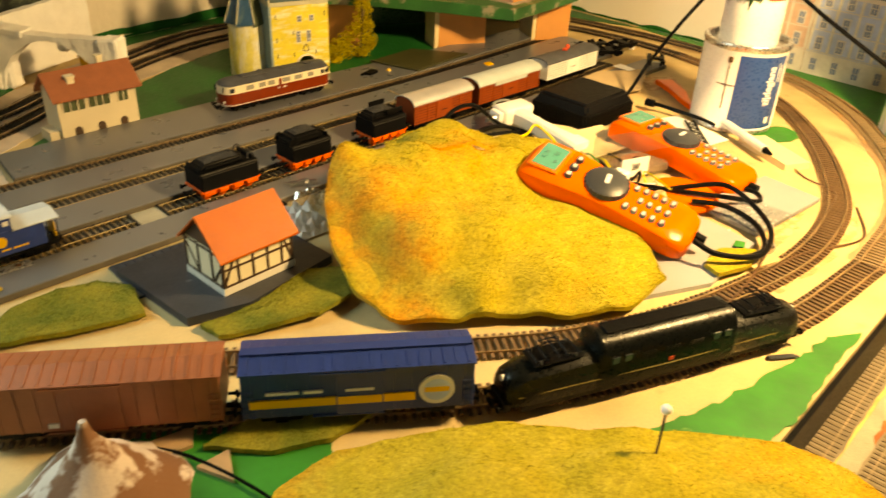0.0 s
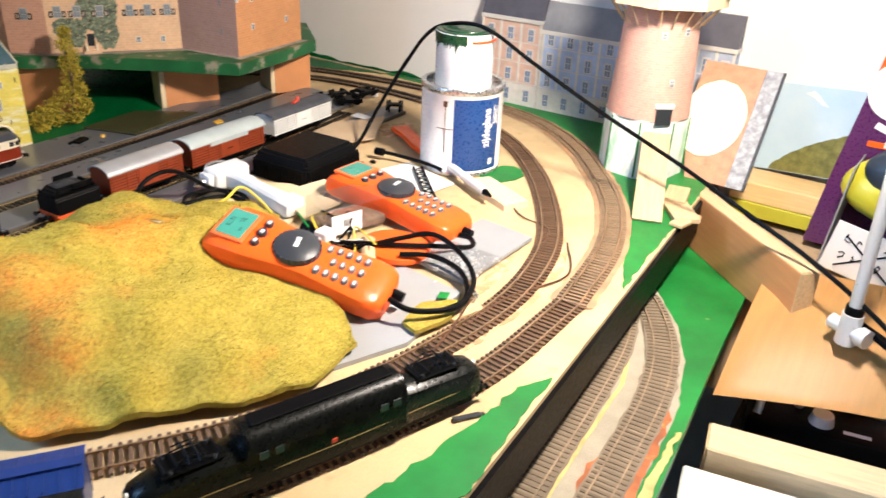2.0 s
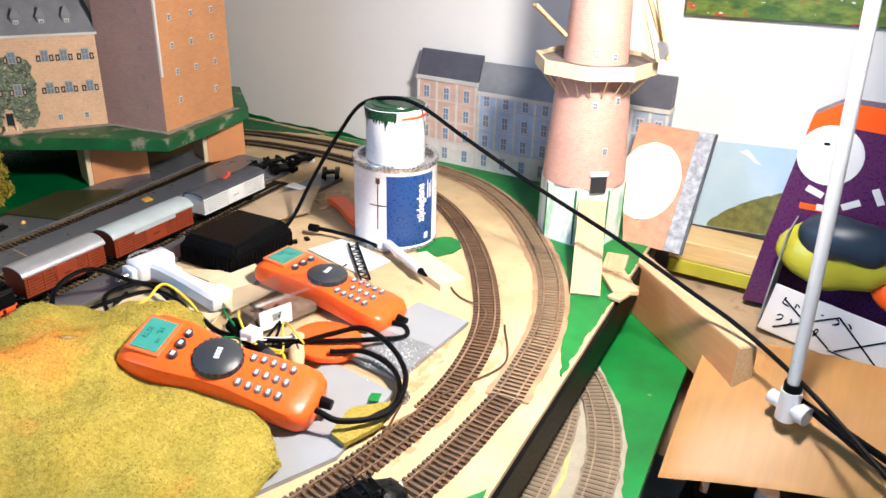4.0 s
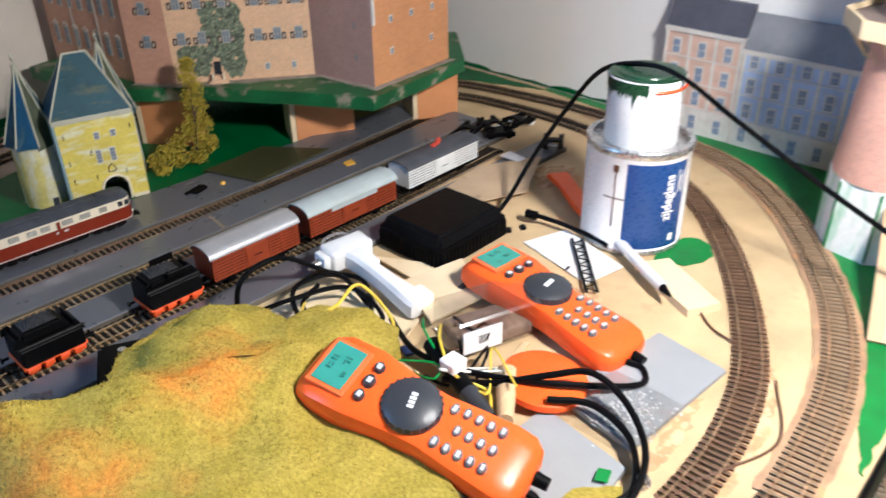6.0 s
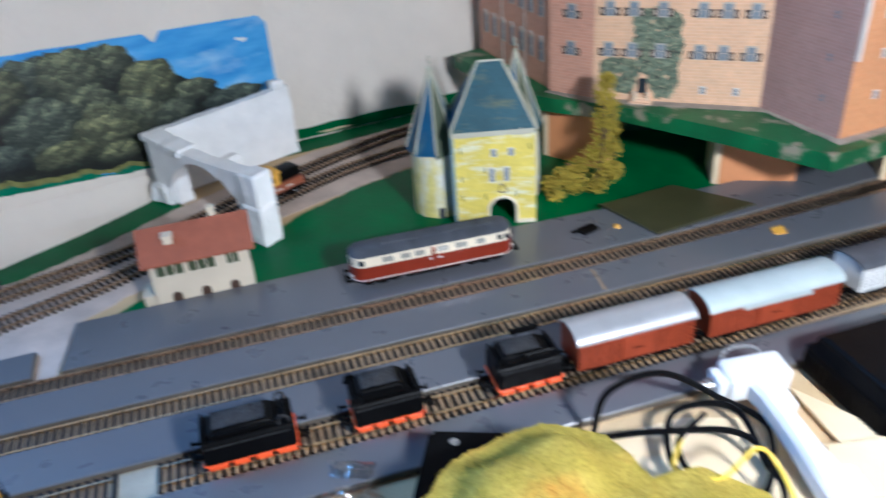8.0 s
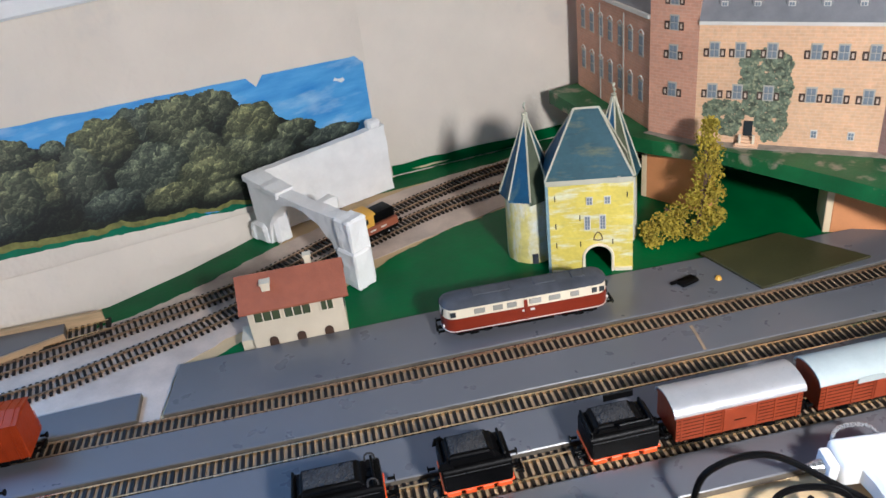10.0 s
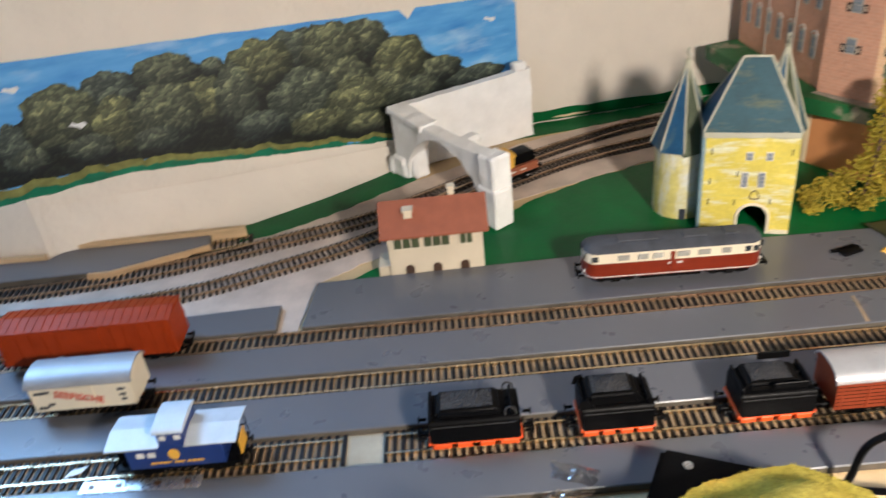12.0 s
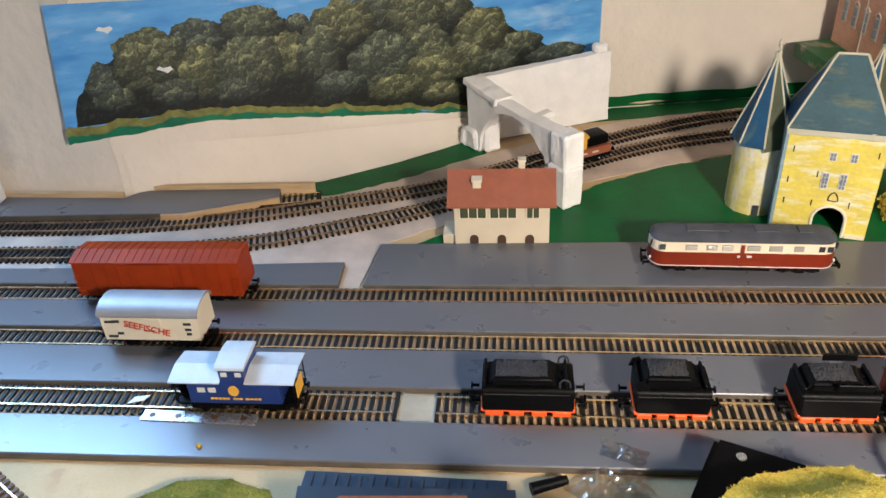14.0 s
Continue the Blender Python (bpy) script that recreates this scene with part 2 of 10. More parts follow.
def brushed_card(name, base, pale, dark, pale_at=0.56):
    """Card painted by hand: watery strokes along the wall, bare and dirty patches."""
    m, nt, b = nmat(name)
    c = ramp(nt, noise_tex(nt, 26, 5, stretch=(1.0, 1.0, 2.2)), 0.30, 0.70, shade(base, 0.82), shade(base, 1.12))
    c = mixc(nt, ramp(nt, noise_tex(nt, 34, 6, stretch=(0.7, 2.6, 0.7), rough=0.62), pale_at, pale_at + 0.14), c, pale)
    c = mixc(nt, ramp(nt, noise_tex(nt, 70, 6, stretch=(0.5, 2.0, 1.0), rough=0.7), 0.55, 0.78, (0, 0, 0), (0.75, 0.75, 0.75)), c, dark)
    fine = noise_tex(nt, 260, 4)
    c = mixc(nt, 0.5, c, ramp(nt, fine, 0.3, 0.7, (0.82, 0.82, 0.80), (1.08, 1.08, 1.06)), "MULTIPLY")
    nt.links.new(c, b.inputs["Base Color"])
    b.inputs["Roughness"].default_value = 0.55
    add_bump(nt, b, noise_tex(nt, 38, 4, stretch=(0.6, 2.0, 1.0)), 0.5, 0.0022)
    return m


M["gate_yellow"] = brushed_card("hand_painted_yellow_card", (0.72, 0.60, 0.10), (0.74, 0.73, 0.52), (0.44, 0.46, 0.20), 0.50)
M["gate_pale"] = brushed_card("pale_painted_tower_card", (0.70, 0.62, 0.20), (0.74, 0.74, 0.66), (0.44, 0.45, 0.30), 0.44)
M["gate_side"] = brushed_card("grey_blue_painted_card", (0.24, 0.36, 0.42), (0.46, 0.52, 0.46), (0.15, 0.24, 0.30))
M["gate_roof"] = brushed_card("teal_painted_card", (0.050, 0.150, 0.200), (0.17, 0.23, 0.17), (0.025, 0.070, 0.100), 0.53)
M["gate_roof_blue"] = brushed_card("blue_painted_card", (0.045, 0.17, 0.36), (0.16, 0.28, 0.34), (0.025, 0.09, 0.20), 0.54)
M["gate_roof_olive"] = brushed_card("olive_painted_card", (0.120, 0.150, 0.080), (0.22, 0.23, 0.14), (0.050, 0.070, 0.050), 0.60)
M["edge_pale"] = mat("pale_glue_seam", (0.50, 0.49, 0.38), 0.6, var=0.1)
M["bush"] = mat("olive_lichen", (0.42, 0.33, 0.024), 0.9, var=0.35, coarse=80, fine=400)
M["bark"] = mat("brown_twig", (0.09, 0.05, 0.03), 0.8)
M["pit"] = mat("dull_olive_tray", (0.050, 0.049, 0.018), 0.45, var=0.25, coarse=14, spec=0.4)
M["brick_wood"] = mat("orange_brick_print", (0.62, 0.27, 0.10), 0.6, var=0.1, coarse=20, fine=300)
M["castle"] = brick_mat("salmon_brick_print", (0.78, 0.53, 0.32), (0.67, 0.42, 0.24), (0.79, 0.60, 0.43))
M["castle_wing"] = brick_mat("red_brown_brick_print", (0.66, 0.38, 0.26), (0.56, 0.29, 0.19), (0.66, 0.46, 0.36))
# big tower bricks: shade put into the mauve side, warm light into the orange front
M["castle_shade"] = brick_mat("shaded_mauve_brick_print", (0.44, 0.30, 0.27), (0.36, 0.22, 0.20), (0.47, 0.36, 0.34))
M["castle_orange"] = brick_mat("lit_orange_brick_print", (0.62, 0.31, 0.125), (0.50, 0.22, 0.085), (0.58, 0.36, 0.19))
M["mill_brick"] = brick_mat("mill_brick_print", (0.66, 0.40, 0.31), (0.58, 0.32, 0.25), (0.68, 0.48, 0.40), 0.008, 0.003)
M["slate"] = mat("slate_print", (0.23, 0.235, 0.255), 0.5, var=0.12, coarse=50, fine=500)
M["slate_dark"] = mat("dark_slate_print", (0.085, 0.085, 0.11), 0.5, var=0.15, coarse=50, fine=500)
M["peach"] = mat("peach_facade_print", (0.66, 0.47, 0.37), 0.55, var=0.12, coarse=60, fine=500)
M["sky_blue"] = mat("pale_blue_facade_print", (0.44, 0.55, 0.76), 0.55, var=0.12, coarse=60, fine=500)
M["grey_blue"] = mat("grey_blue_facade_print", (0.42, 0.48, 0.60), 0.55, var=0.12, coarse=60, fine=500)
M["ground_floor"] = mat("pale_ground_floor_print", (0.70, 0.68, 0.62), 0.55, var=0.12, coarse=60, fine=500)
M["concrete"] = mat("grey_floor", (0.22, 0.21, 0.20), 0.8)
M["purple"] = mat("purple_print", (0.085, 0.020, 0.10), 0.3, var=0.1)
M["lime"] = mat("lime_yellow_plastic", (0.50, 0.48, 0.03), 0.35, var=0.1)
M["navy_cloth"] = mat("dark_blue_plastic", (0.02, 0.035, 0.06), 0.4, var=0.2)
M["clear"] = film_mat("clear_plastic")
M["window_glass"] = glass_mat("window_glass", rough=0.02)
M["yellow_wire"] = mat("yellow_wire", (0.70, 0.52, 0.04), 0.4, var=0.05, bump=0)
M["glow_white"] = mat("milky_white_plastic", (0.80, 0.80, 0.80), 0.5, var=0.04)
M["stone_strip"] = mat("grey_stone_print", (0.36, 0.37, 0.40), 0.6, var=0.4, coarse=120, fine=500)


def grass_material():
    """Static grass: yellow-green with soft orange patches, speckled by single fibres."""
    m, nt, b = nmat("static_grass_mat")
    n1, n2, n3 = noise_tex(nt, 10, 4), noise_tex(nt, 330, 3, rough=0.75), noise_tex(nt, 60, 5)
    c = ramp(nt, n1, 0.50, 0.64, (0.35, 0.285, 0.045), (0.58, 0.27, 0.045))
    c = mixc(nt, ramp(nt, n3, 0.40, 0.66, (0, 0, 0), (0.7, 0.7, 0.7)), c, (0.45, 0.36, 0.075))
    c = mixc(nt, 0.9, c, ramp(nt, n2, 0.30, 0.68, (0.64, 0.62, 0.52), (1.22, 1.20, 1.12)), "MULTIPLY")
    isl = nt.nodes.new("ShaderNodeNewGeometry")
    c = mixc(nt, 0.8, c, ramp(nt, isl.outputs["Random Per Island"], 0.0, 1.0, (0.84, 0.84, 0.78), (1.16, 1.15, 1.12)), "MULTIPLY")
    nt.links.new(c, b.inputs["Base Color"])
    b.inputs["Roughness"].default_value = 0.9
    b.inputs["Specular IOR Level"].default_value = 0.15
    add_bump(nt, b, n2, 0.55, 0.002)
    return m


# olive grass of the flat mats, with the house strip's shade in its colour
def olive_grass():
    m, nt, b = nmat("olive_grass_mat")
    c = ramp(nt, noise_tex(nt, 30, 4), 0.35, 0.7, (0.15, 0.17, 0.035), (0.33, 0.28, 0.06))
    n2 = noise_tex(nt, 420, 4, rough=0.7)
    c = mixc(nt, 0.85, c, ramp(nt, n2, 0.25, 0.72, (0.6, 0.58, 0.46), (1.2, 1.2, 1.05)), "MULTIPLY")
    nt.links.new(c, b.inputs["Base Color"])
    b.inputs["Roughness"].default_value = 0.9
    b.inputs["Specular IOR Level"].default_value = 0.15
    add_bump(nt, b, n2, 0.6, 0.003)
    return m


def forest_material():
    """Photo print of a wood: crowns lit from above, clumps of leaves, dark gaps between them."""
    m, nt, b = nmat("forest_photo_print")
    tc = nt.nodes.new("ShaderNodeTexCoord")
    wob = nt.nodes.new("ShaderNodeTexNoise")
    wob.inputs["Scale"].default_value, wob.inputs["Detail"].default_value = 90, 4
    nt.links.new(tc.outputs["Object"], wob.inputs["Vector"])
    add = nt.nodes.new("ShaderNodeVectorMath")
    add.operation = "MULTIPLY_ADD"
    add.inputs[1].default_value = (0.022, 0.022, 0.0)
    nt.links.new(wob.outputs["Color"], add.inputs[0])
    nt.links.new(tc.outputs["Object"], add.inputs[2])

    def clumps(scale, lo, hi, c0, c1):
        sc = nt.nodes.new("ShaderNodeVectorMath")
        sc.operation = "MULTIPLY"
        sc.inputs[1].default_value = (scale, scale * 0.8, 0.0)
        nt.links.new(add.outputs[0], sc.inputs[0])
        v = nt.nodes.new("ShaderNodeTexVoronoi")
        v.inputs["Scale"].default_value = 1.0
        nt.links.new(sc.outputs[0], v.inputs["Vector"])
        d = nt.nodes.new("ShaderNodeVectorMath")
        d.operation = "SUBTRACT"
        nt.links.new(sc.outputs[0], d.inputs[0])
        nt.links.new(v.outputs["Position"], d.inputs[1])
        dot = nt.nodes.new("ShaderNodeVectorMath")
        dot.operation = "DOT_PRODUCT"
        dot.inputs[1].default_value = (-0.35, 0.9, 0.0)
        nt.links.new(d.outputs[0], dot.inputs[0])
        return ramp(nt, dot.outputs["Value"], lo, hi, c0, c1), v.outputs["Color"]

    mid, mcol = clumps(95, -0.40, 0.50, (0.40, 0.43, 0.46), (1.50, 1.47, 1.32))
    small, scol = clumps(240, -0.35, 0.45, (0.50, 0.53, 0.57), (1.45, 1.42, 1.28))
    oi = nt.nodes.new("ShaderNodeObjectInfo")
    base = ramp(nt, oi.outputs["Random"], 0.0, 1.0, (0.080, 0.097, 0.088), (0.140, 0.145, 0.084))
    # printed light and shade put into the colour: bright crown top, dim foot and rim
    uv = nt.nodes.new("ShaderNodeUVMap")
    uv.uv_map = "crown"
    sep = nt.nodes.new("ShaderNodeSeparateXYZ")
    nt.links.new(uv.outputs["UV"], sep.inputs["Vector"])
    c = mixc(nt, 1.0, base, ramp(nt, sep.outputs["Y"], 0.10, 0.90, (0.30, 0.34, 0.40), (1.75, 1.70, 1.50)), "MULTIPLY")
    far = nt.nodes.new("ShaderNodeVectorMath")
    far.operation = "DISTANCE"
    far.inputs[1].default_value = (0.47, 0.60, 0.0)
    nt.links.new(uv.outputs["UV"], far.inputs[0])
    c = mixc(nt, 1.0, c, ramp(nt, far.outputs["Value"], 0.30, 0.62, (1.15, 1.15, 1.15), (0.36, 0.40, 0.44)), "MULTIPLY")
    c = mixc(nt, 0.9, c, mid, "MULTIPLY")
    c = mixc(nt, 0.8, c, small, "MULTIPLY")
    c = mixc(nt, 0.6, c, ramp(nt, noise_tex(nt, 420, 4, rough=0.75), 0.36, 0.64, (0.40, 0.42, 0.44), (1.65, 1.65, 1.5)), "MULTIPLY")
    nt.links.new(c, b.inputs["Base Color"])
    b.inputs["Roughness"].default_value = 0.45
    return m


def painted_sky():
    m, nt, b = nmat("painted_blue_sky")
    n1 = noise_tex(nt, 14, 6, stretch=(1, 4, 1))
    c = ramp(nt, n1, 0.30, 0.66, (0.055, 0.25, 0.66), (0.17, 0.45, 0.82))
    c = mixc(nt, ramp(nt, noise_tex(nt, 11, 5, stretch=(1, 3, 1)), 0.56, 0.74, (0, 0, 0), (0.65, 0.65, 0.65)), c, (0.55, 0.72, 0.86))
    nt.links.new(c, b.inputs["Base Color"])
    b.inputs["Roughness"].default_value = 0.4
    return m


def poppy_painting():
    m, nt, b = nmat("poppy_meadow_painting")
    c = ramp(nt, noise_tex(nt, 45, 5, stretch=(1, 2.4, 1)), 0.34, 0.66, (0.030, 0.085, 0.010), (0.22, 0.29, 0.035))
    c = mixc(nt, ramp(nt, noise_tex(nt, 16, 3, stretch=(1, 2, 1)), 0.45, 0.65, (0, 0, 0), (0.6, 0.6, 0.6)), c, (0.045, 0.12, 0.018))
    c = mixc(nt, ramp(nt, noise_tex(nt, 42, 2, stretch=(1, 2.2, 1)), 0.64, 0.68), c, (0.42, 0.055, 0.025))
    c = mixc(nt, ramp(nt, noise_tex(nt, 75, 2, stretch=(1, 1.8, 1)), 0.69, 0.73), c, (0.72, 0.76, 0.74))
    nt.links.new(c, b.inputs["Base Color"])
    b.inputs["Roughness"].default_value = 0.5
    return m


def hill_painting():
    m, nt, b = nmat("seaside_hill_painting")
    c = ramp(nt, noise_tex(nt, 12, 4), 0.3, 0.7, (0.42, 0.60, 0.76), (0.60, 0.72, 0.80))
    nt.links.new(c, b.inputs["Base Color"])
    b.inputs["Roughness"].default_value = 0.5
    return m


M["mill_flat"] = mat("orange_brick_panel_print", (0.52, 0.26, 0.15), 0.6, var=0.2, coarse=60, fine=300)
M["card_cream"] = mat("cream_paper", (0.80, 0.72, 0.55), 0.6, var=0.05)
M["grass"] = grass_material()
M["grass_olive"] = olive_grass()
M["forest"] = forest_material()
M["sky"] = painted_sky()
M["poppy"] = poppy_painting()
M["seaside"] = hill_painting()
M["teal_foot"] = mat("teal_green_paint", (0.010, 0.17, 0.085), 0.45, var=0.3, coarse=40)
M["bank"] = mat("yellow_green_bank_print", (0.20, 0.20, 0.05), 0.6, var=0.35, coarse=80, fine=400)


# ---- mesh helpers ----
def finish(bm, name, material, parent=None, label="", smooth=False, m=None):
    me = bpy.data.meshes.new(name)
    bmesh.ops.recalc_face_normals(bm, faces=bm.faces[:])
    bm.to_mesh(me)
    bm.free()
    mats = material if isinstance(material, (list, tuple)) else [material]
    for x in mats:
        me.materials.append(x)
    if smooth:
        me.polygons.foreach_set("use_smooth", [True] * len(me.polygons))
        me.set_sharp_from_angle(angle=radians(38))
    ob = new(name, me)
    if parent is not None:
        ob.parent = parent
    if m is not None:
        ob.matrix_basis = m
    if label:
        ob["label"] = label
    return ob


def part(name, bm, material, parent, label="", smooth=False, m=None):
    return finish(bm, name, material, parent, label, smooth, m)


def thing(name, m, label, category, group="", kind=""):
    ob = new(name)
    ob.empty_display_size = 0.02
    ob.matrix_basis = m
    return tagged(ob, label, category, group, kind)


def solo(name, bm, material, label, category, group="", kind="", smooth=False, m=None):
    return tagged(finish(bm, name, material, None, "", smooth, m), label, category, group, kind)


def BM():
    return bmesh.new()


def box(bm, x0, x1, y0, y1, z0, z1, bev=0.0, m=None, seg=1):
    r = bmesh.ops.create_cube(bm, size=1.0, matrix=Matrix.Translation(((x0 + x1) / 2, (y0 + y1) / 2, (z0 + z1) / 2)) @ Matrix.Diagonal((x1 - x0, y1 - y0, z1 - z0, 1)))
    vs = r["verts"]
    if bev:
        es = list({e for v in vs for e in v.link_edges})
        vs = bmesh.ops.bevel(bm, geom=es, offset=bev, segments=seg, affect="EDGES", profile=0.5)["verts"]
        vs = list({v for v in vs})
    if m is not None:
        comp, stack = set(vs), list(vs)
        while stack:
            v = stack.pop()
            for e in v.link_edges:
                o = e.other_vert(v)
                if o not in comp:
                    comp.add(o)
                    stack.append(o)
        bmesh.ops.transform(bm, matrix=m, verts=list(comp))
    return bm


def cyl(bm, r0, r1, z0, z1, seg=24, m=None, cap=True):
    mm = Matrix.Translation((0, 0, (z0 + z1) / 2))
    if m is not None:
        mm = m @ mm
    bmesh.ops.create_cone(bm, cap_ends=cap, segments=seg, radius1=r0, radius2=max(r1, 1e-5), depth=z1 - z0, matrix=mm)
    return bm


def prism(bm, pts, z0, z1):
    lo = [bm.verts.new((x, y, z0)) for x, y in pts]
    hi = [bm.verts.new((x, y, z1)) for x, y in pts]
    n = len(pts)
    bm.faces.new(hi)
    bm.faces.new(lo[::-1])
    for i in range(n):
        bm.faces.new((lo[i], lo[(i + 1) % n], hi[(i + 1) % n], hi[i]))
    return bm


def rough_outline(pts, step=0.008, amp=0.002, seed=0.0):
    """The outline of a hand-painted or hand-cut patch: the corners with an uneven line between them."""
    out = []
    n = len(pts)
    for i in range(n):
        a, b = Vector(pts[i]), Vector(pts[(i + 1) % n])
        k = max(1, int((b - a).length / step))
        for j in range(k):
            p = a.lerp(b, j / k)
            out.append((p.x + amp * noise.noise((p.x * 90, p.y * 90, seed)), p.y + amp * noise.noise((p.x * 90, p.y * 90, seed + 7))))
    return out


def spline(pts, step):
    """Even points along a smooth line through pts (2D or 3D)."""
    P = [Vector((*p, 0.0)) if len(p) == 2 else Vector(p) for p in pts]
    P = [2 * P[0] - P[1]] + P + [2 * P[-1] - P[-2]]
    dense = []
    for i in range(1, len(P) - 2):
        for j in range(40):
            t = j / 40
            a, b, c, d = P[i - 1], P[i], P[i + 1], P[i + 2]
            dense.append(0.5 * (2 * b + (c - a) * t + (2 * a - 5 * b + 4 * c - d) * t * t + (3 * b - a - 3 * c + d) * t * t * t))
    dense.append(P[-2])
    out, acc = [dense[0]], 0.0
    for a, b in zip(dense, dense[1:]):
        d = (b - a).length
        while acc + d >= step and d > 0:
            a = a.lerp(b, (step - acc) / d)
            out.append(a.copy())
            d = (b - a).length
            acc = 0.0
        acc += d
    if (out[-1] - dense[-1]).length > 0.25 * step or len(out) < 2:
        out.append(dense[-1].copy())
    return out


def tube(bm, pts, r, seg=8, step=0.004, smooth_path=True):
    path = spline(pts, step) if smooth_path else [Vector(p) for p in pts]
    rings = []
    up = Vector((0, 0, 1))
    for i, p in enumerate(path):
        d = (path[min(i + 1, len(path) - 1)] - path[max(i - 1, 0)]).normalized()
        s = d.cross(up)
        s = s.normalized() if s.length > 1e-4 else Vector((1, 0, 0))
        u = s.cross(d)
        rings.append([bm.verts.new(p + r * (math.cos(a) * s + math.sin(a) * u)) for a in (2 * math.pi * k / seg for k in range(seg))])
    for a, b in zip(rings, rings[1:]):
        for k in range(seg):
            bm.faces.new((a[k], a[(k + 1) % seg], b[(k + 1) % seg], b[k]))
    bm.faces.new(rings[0][::-1])
    bm.faces.new(rings[-1])
    return bm


def extrude_profile(bm, prof, x0, x1):
    """A closed profile of (y, z) drawn along x."""
    a = [bm.verts.new((x0, y, z)) for y, z in prof]
    b = [bm.verts.new((x1, y, z)) for y, z in prof]
    n = len(prof)
    bm.faces.new(a)
    bm.faces.new(b[::-1])
    for i in range(n):
        bm.faces.new((a[i], b[i], b[(i + 1) % n], a[(i + 1) % n]))
    return bm


def text_part(words, size, material, parent, m, name="lettering", label="", squash=1.0):
    cu = bpy.data.curves.new("lettering", "FONT")
    cu.body, cu.size, cu.align_x, cu.align_y, cu.extrude = words, size, "CENTER", "CENTER", 0.00012
    cu.offset = size * 0.02
    tmp = bpy.data.objects.new("tmp_text", cu)
    scene.collection.objects.link(tmp)
    me = bpy.data.meshes.new_from_object(tmp.evaluated_get(bpy.context.evaluated_depsgraph_get()))
    bpy.data.objects.remove(tmp)
    me.materials.clear()
    me.materials.append(material)
    ob = new(name, me)
    ob.parent = parent
    ob.matrix_basis = m @ Matrix.Diagonal((squash, 1, 1, 1))
    if label:
        ob["label"] = label
    return ob


# ---- structure: room, table boards ----
ZL = -0.070                                     # lower level
WA, WB = Vector((0.298, 1.270, 0)), Vector((0.660, 1.450, 0))
WU = (WB - WA).normalized()                     # along the slanting back wall
WN = Vector((WU.y, -WU.x, 0))                   # into the room


def on_wall(s, z, off=0.0):
    p = WA + WU * s + WN * off
    return Vector((p.x, p.y, z))


def wall_matrix(s, z, off=0.0):
    """A frame on the back wall: x along it, y up, z into the room."""
    p = on_wall(s, z, off)
    return Matrix(((WU.x, 0, WN.x, p.x), (WU.y, 0, WN.y, p.y), (0, 1, 0, p.z), (0, 0, 0, 1)))


def quad_block(bm, s0, s1, z0, z1, depth=0.12):
    """A block of the slanting wall, from its face backwards."""
    c = [on_wall(s, z, o) for o in (0, -depth) for s, z in ((s0, z0), (s1, z0), (s1, z1), (s0, z1))]
    v = [bm.verts.new(p) for p in c]
    for f in ((0, 1, 2, 3), (7, 6, 5, 4), (0, 4, 5, 1), (1, 5, 6, 2), (2, 6, 7, 3), (3, 7, 4, 0)):
        bm.faces.new([v[i] for i in f])


# unseen walls and ceiling, kept dark so less light bounces onto the layout
M["dim_wall"] = mat("dim_beige_unseen_wall", (0.22, 0.19, 0.155), 0.8, var=0.06, coarse=2, fine=60)
M["dim_ceiling"] = mat("dim_brown_unseen_ceiling", (0.20, 0.14, 0.085), 0.7, var=0.15, coarse=3, fine=40)
FLOOR, CEIL = -0.85, 1.55
S_L, S_R, WIN0, WIN1, SILL, HEAD = -0.2157, 0.382, -0.19, 0.30, 0.318, 1.30
bm = BM()
quad_block(bm, S_L, S_R, FLOOR, SILL - 0.012)
quad_block(bm, S_L, WIN0, SILL - 0.012, HEAD)
quad_block(bm, WIN1, S_R, SILL - 0.012, HEAD)
quad_block(bm, S_L, S_R, HEAD, CEIL)
solo("wall_north", bm, M["plaster"], "cream plastered wall with a window over the layout", "wall", kind="structure")
EA, EB = Vector((0.640, 1.440, 0)), Vector((1.489, 1.5845, 0))
EU = (EB - EA).normalized()                     # along the wall behind the gatehouse and castle
EM = Matrix(((EU.x, 0, EU.y, EA.x), (EU.y, 0, -EU.x, EA.y), (0, 1, 0, 0), (0, 0, 0, 1)))
bm = BM()
box(bm, -0.006, (EB - EA).length, FLOOR, CEIL, -0.12, 0.0)
solo("wall_north_east", bm, M["plaster"], "cream plastered wall behind the gatehouse and castle", "wall", kind="structure", m=EM)
bm = BM()
box(bm, 1.49, 1.61, -2.0, 2.1, FLOOR, CEIL)
solo("wall_east", bm, M["white_wall"], "white painted wall behind the town and windmill", "wall", kind="structure")
lc = on_wall(S_L, 0)
bm = BM()
for x0, x1, z0, z1 in ((-2.4, -0.50, FLOOR, CEIL), (0.06, lc.x - 0.001, FLOOR, CEIL), (-0.50, 0.06, FLOOR, 0.36), (-0.50, 0.06, 1.10, CEIL)):
    box(bm, x0, x1, lc.y + 0.001, lc.y + 0.12, z0, z1)
solo("wall_north_side", bm, M["plaster"], "cream plastered wall left of the window", "wall", kind="structure")
bm = BM()
box(bm, -2.52, -2.4, -2.12, lc.y + 0.12, FLOOR, CEIL)
solo("wall_west", bm, M["dim_wall"], "unseen side wall of the room, dark beige to cut bounced light", "wall", kind="structure")
bm = BM()
for x0, x1, z0, z1 in ((-2.4, -1.42, FLOOR, CEIL), (-0.38, 1.61, FLOOR, CEIL), (-1.42, -0.38, FLOOR, 0.36), (-1.42, -0.38, 1.34, CEIL)):
    box(bm, x0, x1, -2.12, -2.0, z0, z1)
